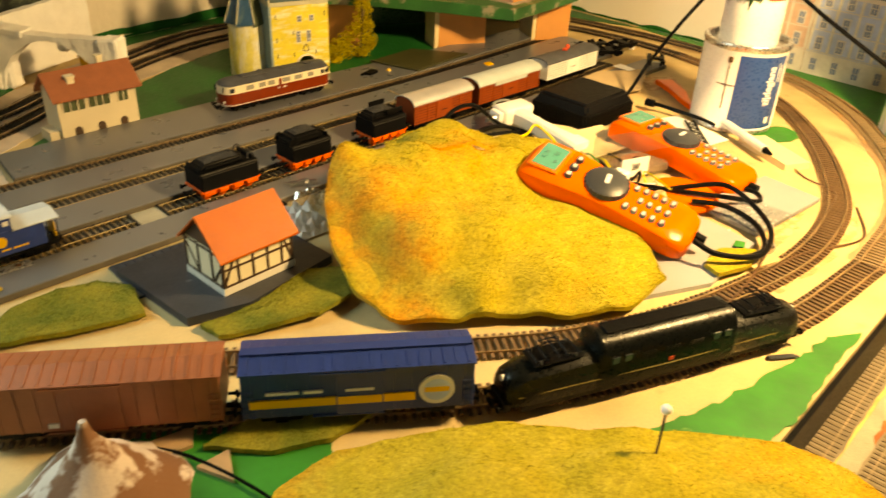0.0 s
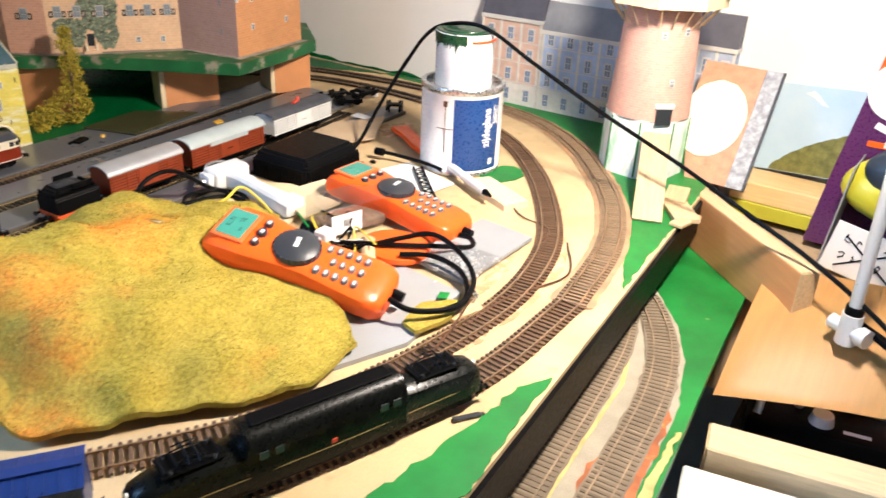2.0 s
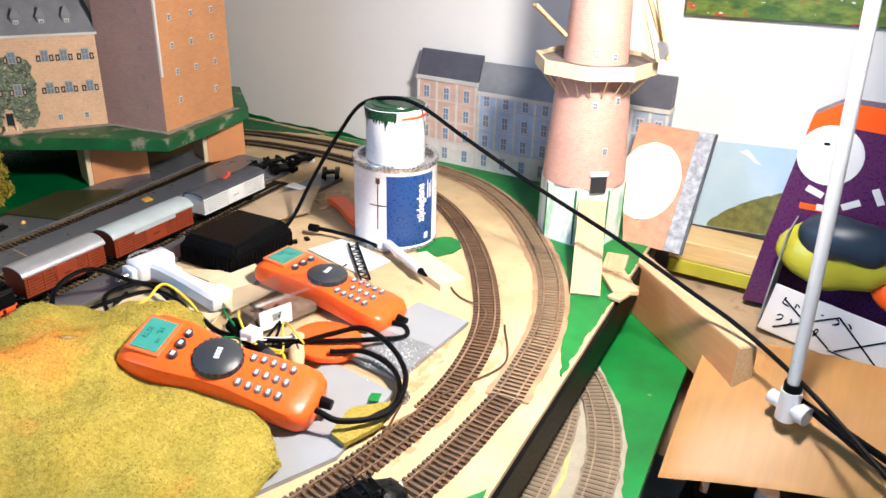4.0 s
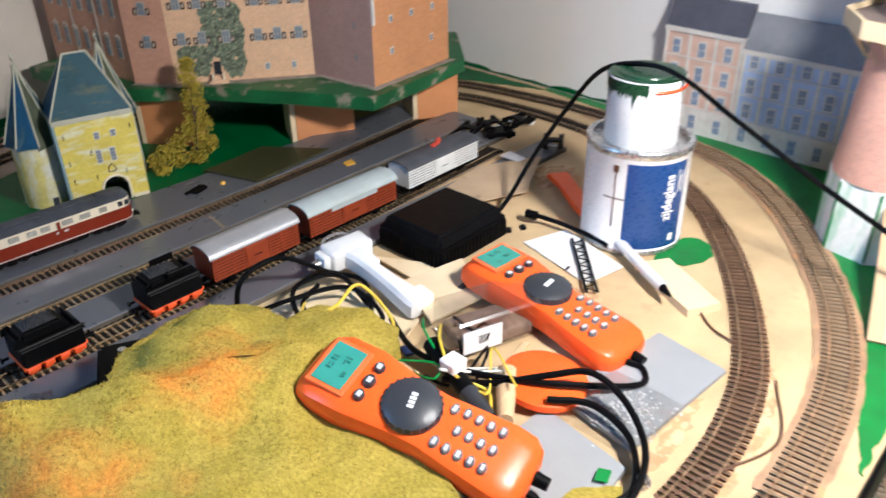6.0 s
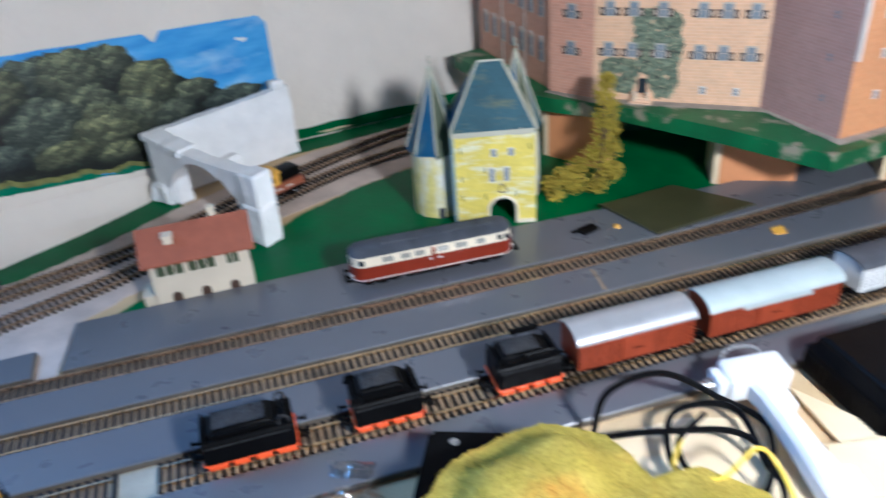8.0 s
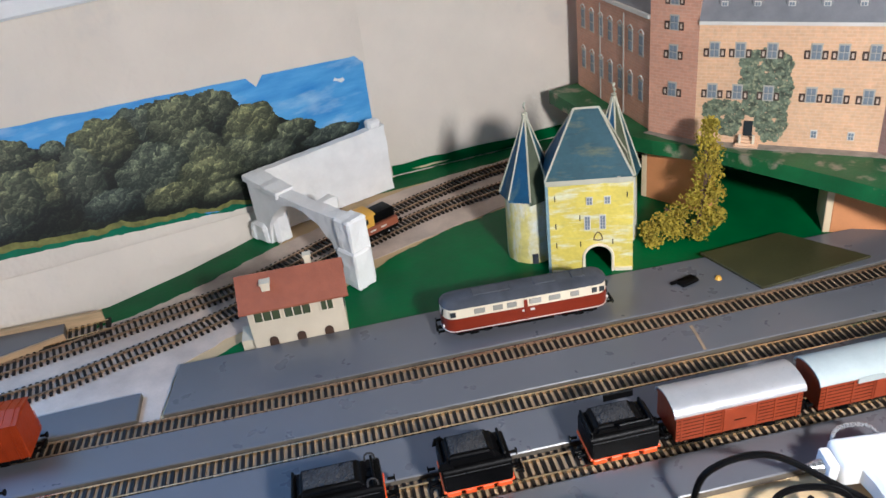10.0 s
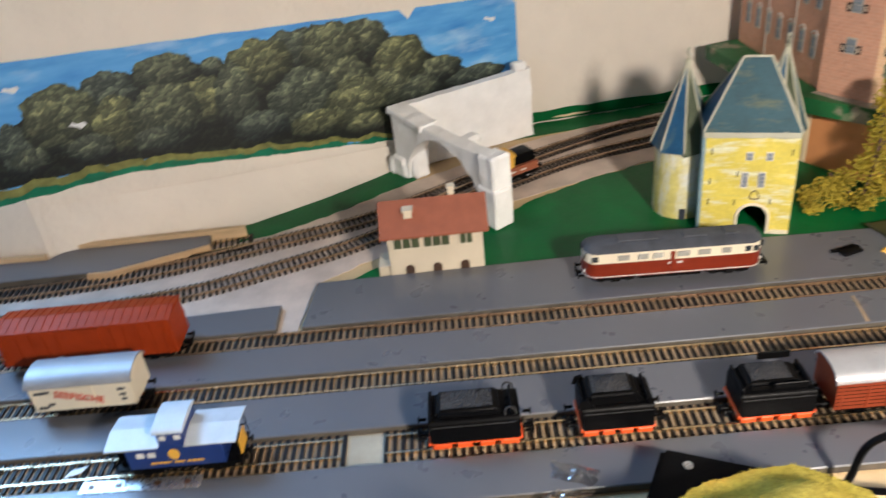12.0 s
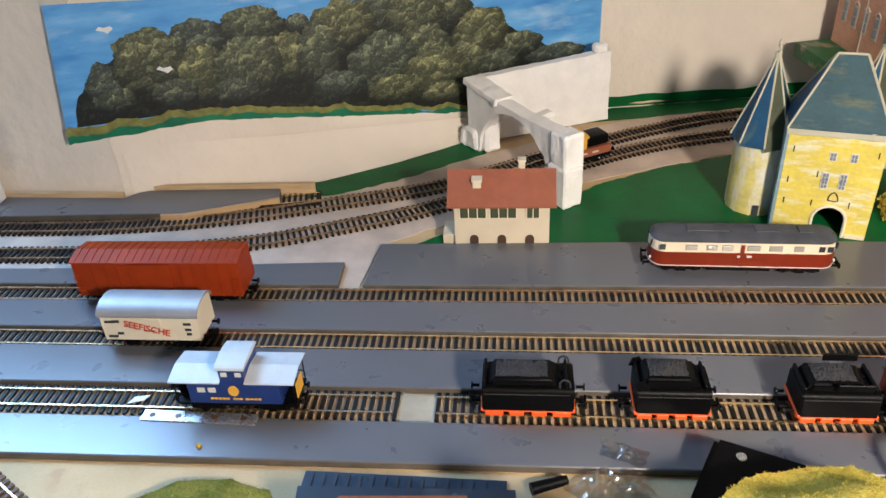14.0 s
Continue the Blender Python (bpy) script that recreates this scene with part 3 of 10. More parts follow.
solo("wall_south", bm, M["dim_wall"], "unseen wall behind the camera, dark beige to cut bounced light", "wall", kind="structure")
bm = BM()
box(bm, -2.52, 1.61, -2.12, 2.1, FLOOR - 0.1, FLOOR)
solo("floor", bm, M["concrete"], "grey floor of the room", "floor", kind="structure")
bm = BM()
box(bm, -2.52, 1.61, -2.12, 2.1, CEIL, CEIL + 0.1)
solo("ceiling", bm, M["dim_ceiling"], "unseen ceiling, dark brown to cut bounced light", "ceiling", kind="structure")

# window: sill, frame, glass
win = thing("window_1", wall_matrix(0, SILL), "white window with a deep white sill", "window", kind="structure")
bm = BM()
box(bm, WIN0 - 0.02, WIN1 + 0.13, -0.014, 0.006, -0.10, 0.016, 0.003)
part("window_sill", bm, M["glow_white"], win, "white painted sill")
for x0, x1, y0, y1 in ((WIN0, WIN1, 0.0061, 0.05), (WIN0, WIN1, HEAD - SILL - 0.05, HEAD - SILL), (WIN0, WIN0 + 0.05, 0.05, HEAD - SILL - 0.05), (WIN1 - 0.05, WIN1, 0.05, HEAD - SILL - 0.05)):
    bm = BM()
    box(bm, x0, x1, y0, y1, -0.115, -0.075, 0.003)
    part("window_frame", bm, M["glow_white"], win)
bm = BM()
box(bm, WIN0 + 0.05, WIN1 - 0.05, 0.05, HEAD - SILL - 0.05, -0.097, -0.093)
pane = part("pane", bm, M["window_glass"], win)
pane.visible_shadow = False


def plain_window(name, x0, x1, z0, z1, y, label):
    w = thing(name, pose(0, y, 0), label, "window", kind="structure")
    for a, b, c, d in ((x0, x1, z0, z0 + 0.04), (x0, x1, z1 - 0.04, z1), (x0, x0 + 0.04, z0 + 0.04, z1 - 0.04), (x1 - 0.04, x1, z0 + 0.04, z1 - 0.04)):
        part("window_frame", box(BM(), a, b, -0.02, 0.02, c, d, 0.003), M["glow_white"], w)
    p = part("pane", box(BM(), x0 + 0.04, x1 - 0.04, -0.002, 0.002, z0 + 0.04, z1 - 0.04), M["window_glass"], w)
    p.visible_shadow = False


# unseen window added round the daylight lamp, where the platform sheen points
plain_window("window_2", -0.50, 0.06, 0.36, 1.10, lc.y + 0.075, "unseen white framed window beside the layout corner")
# unseen window, added only to hold the fill lamp
plain_window("fill_lamp_window", -1.42, -0.38, 0.36, 1.34, -2.06, "unseen white framed window added round the fill lamp behind the camera")


def edge_y(x):
    return 0.330 + 0.055 * (x - 0.76)


# main board with its cut front edge
bm = BM()
prism(bm, [(-0.6, edge_y(-0.6)), (1.345, edge_y(1.345)), (1.485, 0.36), (1.485, 1.578), (0.86, 1.472), (0.645, 1.434), (0.298, 1.265), (lc.x, lc.y - 0.01), (-0.6, lc.y - 0.01)], -0.012, 0.0)
solo("layout_board", bm, M["board"], "tan fibreboard top of the model railway layout", "board", kind="structure")
# black strip put in for the shade in the gap below the board
bm = BM()
v = [(-0.6, edge_y(-0.6)), (1.345, edge_y(1.345))]
prism(bm, [(v[0][0], v[0][1] - 0.0045), (v[1][0], v[1][1] - 0.0045), (v[1][0], v[1][1] - 0.0005), (v[0][0], v[0][1] - 0.0005)], -0.045, -0.0035)
solo("board_batten", bm, M["black"], "black strip standing in for the shaded gap under the cut board edge", "batten", kind="structure")

# sandy ground at the station throat
bm = BM()
prism(bm, rough_outline([(-0.6, 0.985), (0.40, 1.0), (0.41, 1.09), (0.60, 1.22), (0.76, 1.29), (0.92, 1.33), (0.95, 1.42), (0.80, 1.44), (0.64, 1.38), (0.44, 1.26), (0.28, 1.18), (-0.6, 1.15)], 0.012, 0.004, 3), 0.0, 0.0007)
solo("sandy_ground", bm, M["sand"], "pale sand-coloured painted ground under the tracks", "ground", kind="structure")


def green_patch(name, pts, material, z=0.0012, seed=1, label="green painted ground on the board", amp=0.004):
    bm = BM()
    prism(bm, rough_outline(pts, 0.006, amp, seed), 0.0, z)
    return solo(name, bm, material, label, "painted ground", kind="structure")


green_patch("green_ground", [(0.43, 1.083), (0.47, 1.072), (0.60, 1.094), (0.88, 1.103), (1.10, 1.10), (1.22, 1.2), (1.20, 1.36), (1.0, 1.37), (0.90, 1.325), (0.80, 1.300), (0.70, 1.262), (0.63, 1.222), (0.575, 1.175), (0.50, 1.13)], M["green"], seed=2)
green_patch("green_ground", [(0.310, 1.184), (0.335, 1.190), (0.378, 1.211), (0.44, 1.252), (0.499, 1.298), (0.510, 1.330), (0.482, 1.340), (0.394, 1.272), (0.308, 1.224)], M["green"], seed=3)
green_patch("green_ground", [(0.60, 1.385), (0.70, 1.405), (0.85, 1.44), (1.05, 1.44), (1.25, 1.40), (1.40, 1.2), (1.475, 1.0), (1.475, 1.572), (0.88, 1.474), (0.645, 1.432), (0.62, 1.422)], M["green"], seed=4)
green_patch("green_ground", [(0.985, 0.346), (1.05, 0.372), (1.13, 0.40), (1.20, 0.432), (1.27, 0.487), (1.36, 0.585), (1.425, 0.69), (1.45, 0.80), (1.475, 1.0), (1.482, 1.0), (1.482, 0.372), (1.343, 0.364)], M["green_light"], seed=5)
green_patch("green_ground", [(0.555, 0.398), (0.60, 0.384), (0.66, 0.369), (0.73, 0.358), (0.79, 0.352), (0.815, 0.338), (0.70, 0.3285), (0.60, 0.325), (0.53, 0.35)], M["green_light"], seed=6, label="bright green painted ground beside the track")
green_patch("green_ground", [(1.140, 0.600), (1.172, 0.606), (1.196, 0.600), (1.206, 0.586), (1.200, 0.570), (1.184, 0.560), (1.166, 0.561), (1.148, 0.572)], M["green_light"], seed=7, label="bright green paint blot beside the paint tin")
green_patch("green_ground", [(0.29, 0.59), (0.345, 0.60), (0.40, 0.56), (0.43, 0.515), (0.40, 0.45), (0.33, 0.45), (0.28, 0.52)], M["green_light"], seed=8, label="bright green painted ground beside the track")

M["stain"] = mat("brown_stain", (0.50, 0.31, 0.15), 0.8, var=0.25, coarse=50, spots=(0.60, 0.43, 0.25), spot_at=0.5)
for k, pts in enumerate(([(0.80, 0.412), (0.90, 0.402), (0.99, 0.410), (1.06, 0.438), (1.04, 0.446), (0.97, 0.420), (0.88, 0.410), (0.81, 0.420)], [(0.865, 0.452), (0.92, 0.448), (0.985, 0.462), (0.97, 0.470), (0.90, 0.458)], [(1.02, 0.585), (1.05, 0.60), (1.045, 0.625), (1.02, 0.61)], [(1.08, 0.455), (1.12, 0.475), (1.15, 0.50), (1.14, 0.505), (1.10, 0.480)], [(1.19, 0.78), (1.24, 0.76), (1.27, 0.80), (1.22, 0.83)])):
    green_patch("board_stain", pts, M["stain"], z=0.0004, seed=20 + k, label="faint brown stain on the fibreboard", amp=0.006)

# painted green foot of the walls
bm = BM()
n = 46
low, top = [], []
for i in range(n + 1):
    x = 0.012 + 0.70 * i / n
    low.append((x, 0.0))
    top.append((x, 0.015 + 0.004 * noise.noise((x * 14, 0, 2)) + 0.002 * noise.noise((x * 60, 3, 0))))
pts = low + top[::-1]
bm.faces.new([bm.verts.new((x, y, 0.002)) for x, y in pts])
hedge = solo("painted_hedge", bm, M["green"], "uneven green paint band at the foot of the wall", "painted band", kind="structure", m=EM)
bm = BM()
prism(bm, rough_outline([(0.040, 0.004), (0.070, 0.0055), (0.094, 0.0045), (0.082, 0.0030), (0.052, 0.0022)], 0.003, 0.0012, 5), 0.0021, 0.0026)
part("paint_scuff", bm, M["card_pale"], hedge, "small cream scuff in the green paint")
bm = BM()
low, top = [], []
for i in range(n + 1):
    y = 0.80 + (1.575 - 0.80) * i / n
    h = 0.003 + 0.012 * max(0, noise.noise((y * 16, 4, 2))) + 0.004 * noise.noise((y * 60, 3, 0)) + 0.036 * max(0.0, 1 - abs(y - 1.33) / 0.16) + 0.022 * max(0.0, 1 - abs(y - 1.62) / 0.14)
    low.append((y, 0.0))
    top.append((y, max(0.001, h)))
bm.faces.new([bm.verts.new((1.4885, y, z)) for y, z in low + top[::-1]])
solo("painted_hedge", bm, M["green"], "uneven green paint band at the foot of the white wall", "painted band", kind="structure")

# lower level with its roadbed
bm = BM()
prism(bm, [(-0.3, 0.19), (0.60, 0.225), (0.87, 0.246), (1.02, 0.258), (1.19, 0.268), (1.30, 0.37), (1.30, 0.75), (-0.3, 0.75)], ZL - 0.012, ZL)
solo("lower_board", bm, M["green_light"], "green painted lower board beside the cut edge", "board", kind="structure")
bm = BM()
prism(bm, rough_outline([(-0.3, 0.21), (0.62, 0.243), (0.78, 0.254), (0.93, 0.262), (1.01, 0.282), (1.07, 0.309), (1.13, 0.352), (1.17, 0.41), (1.17, 0.52), (-0.3, 0.52)], 0.01, 0.002, 9), ZL, ZL + 0.001)
solo("lower_roadbed", bm, M["roadbed"], "grey-brown roadbed with rust patches on the lower level", "roadbed", kind="structure")
bm = BM()
prism(bm, rough_outline([(0.70, 0.304), (0.85, 0.312), (0.94, 0.316), (1.02, 0.336), (1.068, 0.357), (1.064, 0.360), (1.015, 0.340), (0.935, 0.3195), (0.70, 0.308)], 0.01, 0.001, 11), ZL + 0.001, ZL + 0.0016)
solo("yellow_line", bm, M["yellow_faded"], "faded yellow painted strip between the lower tracks", "painted line", kind="structure")
green_like = [("rust_patch", [(0.60, 0.232), (0.816, 0.256), (0.866, 0.259), (0.915, 0.262), (0.930, 0.274), (0.87, 0.287), (0.82, 0.300), (0.76, 0.290), (0.60, 0.272)], "rust_paint", "rust-red paint over the near lower track bed"), ("yellow_patch", [(0.70, 0.235), (0.823, 0.2455), (0.905, 0.2505), (0.90, 0.2545), (0.817, 0.2535), (0.70, 0.243)], "yellow_faded", "yellow paint along the edge of the lower board")]
for name, pts, key, lab in green_like:
    bm = BM()
    prism(bm, rough_outline(pts, 0.006, 0.004, 13), ZL + 0.0009, ZL + 0.0014)
    solo(name, bm, M[key], lab, "painted ground", kind="structure")
bm = BM()
for x, y in ((-0.2, 0.45), (1.2, 0.5), (1.2, 1.2), (-0.2, 1.1)):
    box(bm, x - 0.03, x + 0.03, y - 0.03, y + 0.03, FLOOR, ZL - 0.0121)
solo("table_frame", bm, M["ply"], "wooden posts under the layout", "frame", kind="structure")


# ---- tracks ----
def sleeper_mesh(material):
    bm = BM()
    box(bm, -0.0014, 0.0014, -0.0145, 0.0145, 0, 0.0019)
    me = bpy.data.meshes.new("sleeper")
    bm.to_mesh(me)
    bm.free()
    me.materials.append(material)
    return me


SLEEPER = {k: sleeper_mesh(M[k]) for k in ("sleeper", "sleeper_dark", "sleeper_tan", "sleeper_low")}


def track(pts, z, label, sleeper="sleeper", rail="rail", pitch=0.0062, skip=(), short=1.0):
    """A track along pts; skip: stretches of its length without sleepers or rail."""
    t = thing("railway_track", Matrix.Translation((0, 0, z)), label, "railway track", "model railway tracks")
    line = spline(pts, 0.004)
    keep = [i for i in range(len(line)) if not any(a <= i * 0.004 <= b for a, b in skip)]
    for side in (-1, 1):
        bm = BM()
        prev = None
        for i in range(len(line)):
            if i not in keep:
                prev = None
                continue
            d = (line[min(i + 1, len(line) - 1)] - line[max(i - 1, 0)]).normalized()
            s = Vector((-d.y, d.x, 0))
            c = line[i] + s * side * 0.0086
            ring = [bm.verts.new((c.x + s.x * w, c.y + s.y * w, h)) for w, h in ((-0.0006, 0.0012), (-0.0005, 0.0030), (-0.0008, 0.0042), (0.0008, 0.0042), (0.0005, 0.0030), (0.0006, 0.0012))]
            if prev:
                for k in range(6):
                    bm.faces.new((prev[k], prev[(k + 1) % 6], ring[(k + 1) % 6], ring[k]))
            prev = ring
        part("rail", bm, M[rail], t)
    even = spline(pts, pitch)
    for i, p in enumerate(even[:299]):
        if any(a <= i * pitch <= b for a, b in skip):
            continue
        d = even[min(i + 1, len(even) - 1)] - even[max(i - 1, 0)]
        ob = new("sleeper", SLEEPER[sleeper])
        ob.parent = t
        ob.matrix_basis = pose(p.x, p.y, 0.0008, 0, 0, math.degrees(math.atan2(d.y, d.x))) @ Matrix.Diagonal((1, short, 1, 1))
    return even


def y1(x):
    return 0.8662 + 0.026 * (x - 0.5)


def y2(x):
    return 0.9380 + 0.024 * (x - 0.5)


def y3(x):
    return 1.0034 + 0.029 * (x - 0.5)


INNER = [(0.10, 0.83), (0.20, 0.765), (0.33, 0.688), (0.44, 0.613), (0.556, 0.530), (0.63, 0.484), (0.727, 0.445), (0.876, 0.422), (1.00, 0.437), (1.10, 0.483), (1.205, 0.556), (1.295, 0.648), (1.350, 0.75), (1.376, 0.85), (1.381, 0.94), (1.366, 1.06), (1.31, 1.18), (1.22, 1.28), (1.08, 1.345), (0.94, 1.365), (0.80, 1.351), (0.70, 1.317), (0.61, 1.268), (0.52, 1.208), (0.44, 1.155), (0.36, 1.119), (0.28, 1.088), (0.16, 1.065), (0.03, 1.057), (-0.20, 1.050), (-0.4, 1.045)]
OUTER = [(0.06, 0.80), (0.18, 0.720), (0.30, 0.640), (0.40, 0.570), (0.464, 0.524), (0.517, 0.488), (0.586, 0.447), (0.671, 0.411), (0.794, 0.381), (0.928, 0.374), (1.05, 0.390), (1.15, 0.425), (1.235, 0.477), (1.334, 0.560), (1.405, 0.66), (1.434, 0.78), (1.438, 0.89), (1.430, 0.99), (1.408, 1.107), (1.355, 1.22), (1.26, 1.33), (1.10, 1.405), (0.95, 1.424), (0.80, 1.404), (0.695, 1.360), (0.60, 1.305), (0.52, 1.252), (0.455, 1.210), (0.35, 1.171), (0.234, 1.134), (0.12, 1.115), (0.004, 1.108), (-0.20, 1.100), (-0.4, 1.095)]
track([(-0.4, y1(-0.4)), (0.0, y1(0)), (0.5, y1(0.5)), (0.9, y1(0.9)), (1.07, 0.887), (1.24, 0.900)], 0.0, "straight track with bright rails beside the front platform", "sleeper_dark", skip=((0.862, 0.888),))
track([(-0.4, y2(-0.4)), (0.2, y2(0.2)), (0.8, y2(0.8)), (1.0, 0.951), (1.26, 0.963)], 0.0, "straight track between two grey platforms", "sleeper_dark", short=0.82)
track([(-0.4, y3(-0.4)), (0.2, y3(0.2)), (0.8, y3(0.8)), (1.03, 1.023), (1.30, 1.046)], 0.0, "brown straight track before the castle platform", "sleeper_dark", "rail_dark", short=0.82)
def track_bed(name, pts, half, z, key, label, seed):
    """A painted strip with rough edges under a track."""
    line = spline(pts, 0.010)
    a, b = [], []
    for i, p in enumerate(line):
        d = (line[min(i + 1, len(line) - 1)] - line[max(i - 1, 0)]).normalized()
        w = half + 0.003 * noise.noise((i * 0.6, seed, 0)) + 0.0012 * noise.noise((i * 2.2, seed, 3))
        a.append((p.x - d.y * w, p.y + d.x * w))
        b.append((p.x + d.y * w, p.y - d.x * w))
    bm = BM()
    lo = [[bm.verts.new((x, y, z)) for x, y in q] for q in (a, b)]
    for i in range(len(a) - 1):
        bm.faces.new((lo[0][i], lo[1][i], lo[1][i + 1], lo[0][i + 1]))
    return solo(name, bm, M[key], label, "painted track bed", kind="structure")


track_bed("track_bed", OUTER[9:17], 0.020, 0.0014, "brown_bed", "brown paint under the outer loop track", 1)
track_bed("track_bed", [(-0.4, y3(-0.4)), (0.4, y3(0.4)), (0.8, y3(0.8)), (1.03, 1.023), (1.29, 1.045)], 0.0110, 0.0009, "tan_bed", "brown tan paint under the straight track", 2)
track_bed("track_bed", [(-0.4, y1(-0.4)), (0.1, y1(0.1)), (0.455, y1(0.455))], 0.0175, 0.0009, "tan_bed", "brown tan paint under the front track", 4)
track_bed("track_bed", [(0.4552, y1(0.4552)), (0.474, y1(0.474)), (0.4918, y1(0.4918))], 0.0175, 0.0007, "roadbed", "bare grey-tan gap in the front track", 12)
track_bed("track_bed", [(0.492, y1(0.492)), (0.7, y1(0.7)), (0.9, y1(0.9)), (1.07, 0.887), (1.24, 0.900)], 0.0175, 0.0009, "tan_bed", "brown tan paint under the front track", 5)
track_bed("track_bed", [(-0.4, y2(-0.4)), (0.2, y2(0.2)), (0.8, y2(0.8)), (1.0, 0.951), (1.26, 0.963)], 0.0110, 0.0009, "tan_bed", "brown tan paint under the middle track", 6)
track(INNER[:14], 0.0005, "curved inner loop track with brown sleepers at the front", "sleeper", "rail_rust")
track(INNER[20:], 0.0005, "straight inner loop track with dark sleepers past the bridge", "sleeper_dark", "rail_dark")
track(INNER[13:21], 0.0005, "curved inner loop track with dark sleepers round the back", "sleeper_dark", "rail_dark")
track(OUTER[:10], 0.0005, "curved outer loop track with brown sleepers at the front", "sleeper", "rail_rust")
track(OUTER[9:16], 0.0012, "curved outer loop track with tan painted sleepers", "sleeper_tan", "rail_rust")
track(OUTER[22:], 0.0005, "straight outer loop track with dark sleepers past the bridge", "sleeper_dark", "rail_dark")
track(OUTER[15:23], 0.0005, "curved outer loop track with dark sleepers round the back", "sleeper_dark", "rail_dark")
inner_line, outer_line = spline(INNER, 0.0080), spline(OUTER, 0.0080)
LOW_IN = [(0.30, 0.29), (0.55, 0.308), (0.70, 0.320), (0.80, 0.328), (0.90, 0.335), (1.0, 0.347), (1.07, 0.372), (1.12, 0.42), (1.14, 0.50)]
LOW_OUT = [(0.30, 0.235), (0.60, 0.262), (0.74, 0.274), (0.83, 0.279), (0.93, 0.286), (1.0, 0.301), (1.06, 0.328), (1.11, 0.365), (1.14, 0.42)]
for k, line in enumerate((LOW_IN, LOW_OUT)):
    track_bed("track_bed", line, 0.0165, ZL + 0.0033, "low_bed", "grey-brown painted strip under the lower track", 8 + k)
track(LOW_IN, ZL + 0.0014, "lower level track running under the board", "sleeper_low", "rail_low")
track(LOW_OUT, ZL + 0.0014, "lower level outer track on the grey roadbed", "sleeper_low", "rail_low")
track([(0.262, 1.168), (0.29, 1.174), (0.325, 1.182)], 0.0005, "short siding end beside the grey board", "sleeper_dark")


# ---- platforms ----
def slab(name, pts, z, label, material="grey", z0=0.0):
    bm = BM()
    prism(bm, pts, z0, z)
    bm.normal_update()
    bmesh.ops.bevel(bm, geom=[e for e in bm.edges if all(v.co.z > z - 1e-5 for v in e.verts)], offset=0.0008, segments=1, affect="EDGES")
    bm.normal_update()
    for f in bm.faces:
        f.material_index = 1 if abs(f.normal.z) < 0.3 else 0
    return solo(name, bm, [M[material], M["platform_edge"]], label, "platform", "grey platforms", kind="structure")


PH = 0.0062
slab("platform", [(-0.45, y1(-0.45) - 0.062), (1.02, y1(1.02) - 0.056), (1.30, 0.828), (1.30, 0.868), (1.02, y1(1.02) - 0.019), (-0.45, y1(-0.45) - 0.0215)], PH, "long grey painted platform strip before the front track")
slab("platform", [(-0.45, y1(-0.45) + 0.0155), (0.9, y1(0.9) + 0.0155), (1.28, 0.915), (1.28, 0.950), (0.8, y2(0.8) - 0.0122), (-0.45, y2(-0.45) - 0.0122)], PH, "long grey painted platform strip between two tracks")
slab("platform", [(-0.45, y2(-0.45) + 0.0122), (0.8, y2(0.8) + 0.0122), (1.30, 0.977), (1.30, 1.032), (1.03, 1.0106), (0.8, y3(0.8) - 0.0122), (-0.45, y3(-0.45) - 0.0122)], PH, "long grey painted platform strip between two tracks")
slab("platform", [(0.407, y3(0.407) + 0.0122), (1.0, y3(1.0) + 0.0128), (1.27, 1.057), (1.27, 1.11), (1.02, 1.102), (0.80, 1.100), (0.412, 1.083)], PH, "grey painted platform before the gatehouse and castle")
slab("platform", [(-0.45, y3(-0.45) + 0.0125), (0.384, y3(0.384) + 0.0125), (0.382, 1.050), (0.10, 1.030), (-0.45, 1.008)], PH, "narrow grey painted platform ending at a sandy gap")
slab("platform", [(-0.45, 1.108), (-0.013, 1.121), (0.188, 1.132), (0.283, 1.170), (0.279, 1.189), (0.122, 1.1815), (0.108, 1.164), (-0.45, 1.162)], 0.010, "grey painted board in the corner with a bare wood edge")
bm = BM()
prism(bm, [(0.165, 1.1304), (0.188, 1.1317), (0.283, 1.1697), (0.2842, 1.1672), (0.189, 1.1291), (0.165, 1.1276)], 0.0, 0.0096)
solo("platform_edge", bm, M["ply"], "bare wood edge of the grey corner board", "edge trim", kind="structure")
bm = BM()
prism(bm, [(-0.45, 1.1625), (0.106, 1.1645), (0.106, 1.170), (-0.45, 1.170)], 0, 0.0145)
prism(bm, [(0.1235, 1.1822), (0.318, 1.1915), (0.317, 1.1965), (0.142, 1.1885)], 0, 0.0145)
solo("wooden_strip", bm, M["wood"], "thin wooden strip along the wall", "wooden strip")
# cream sheet sloping from the wall down to the board
bm = BM()
SHEET = ((0.1145, 1.1745, 0.068), (0.158, 1.1910, 0.061), (0.200, 1.199, 0.055), (0.260, 1.209, 0.047), (0.316, 1.221, 0.041), (0.394, 1.269, 0.032), (0.445, 1.307, 0.027), (0.482, 1.337, 0.022))
rows = []
for x, y, z in SHEET:
    d = (y - (WA.y + (x - WA.x) * WU.y / WU.x))
    up = Vector((x, WA.y + (x - WA.x) * WU.y / WU.x - 0.0035, z))
    lo = Vector((x, y, 0.0015))
    rows.append([lo.lerp(up, f) - Vector((0, 0, 0.006 * math.sin(math.pi * f) * min(1.0, abs(d) * 25))) for f in (0, 0.2, 0.4, 0.6, 0.8, 1.0)])
vs = [[bm.verts.new(p) for p in r] for r in rows]
for p, q in zip(vs, vs[1:]):
    for k in range(5):
        bm.faces.new((p[k], q[k], q[k + 1], p[k + 1]))
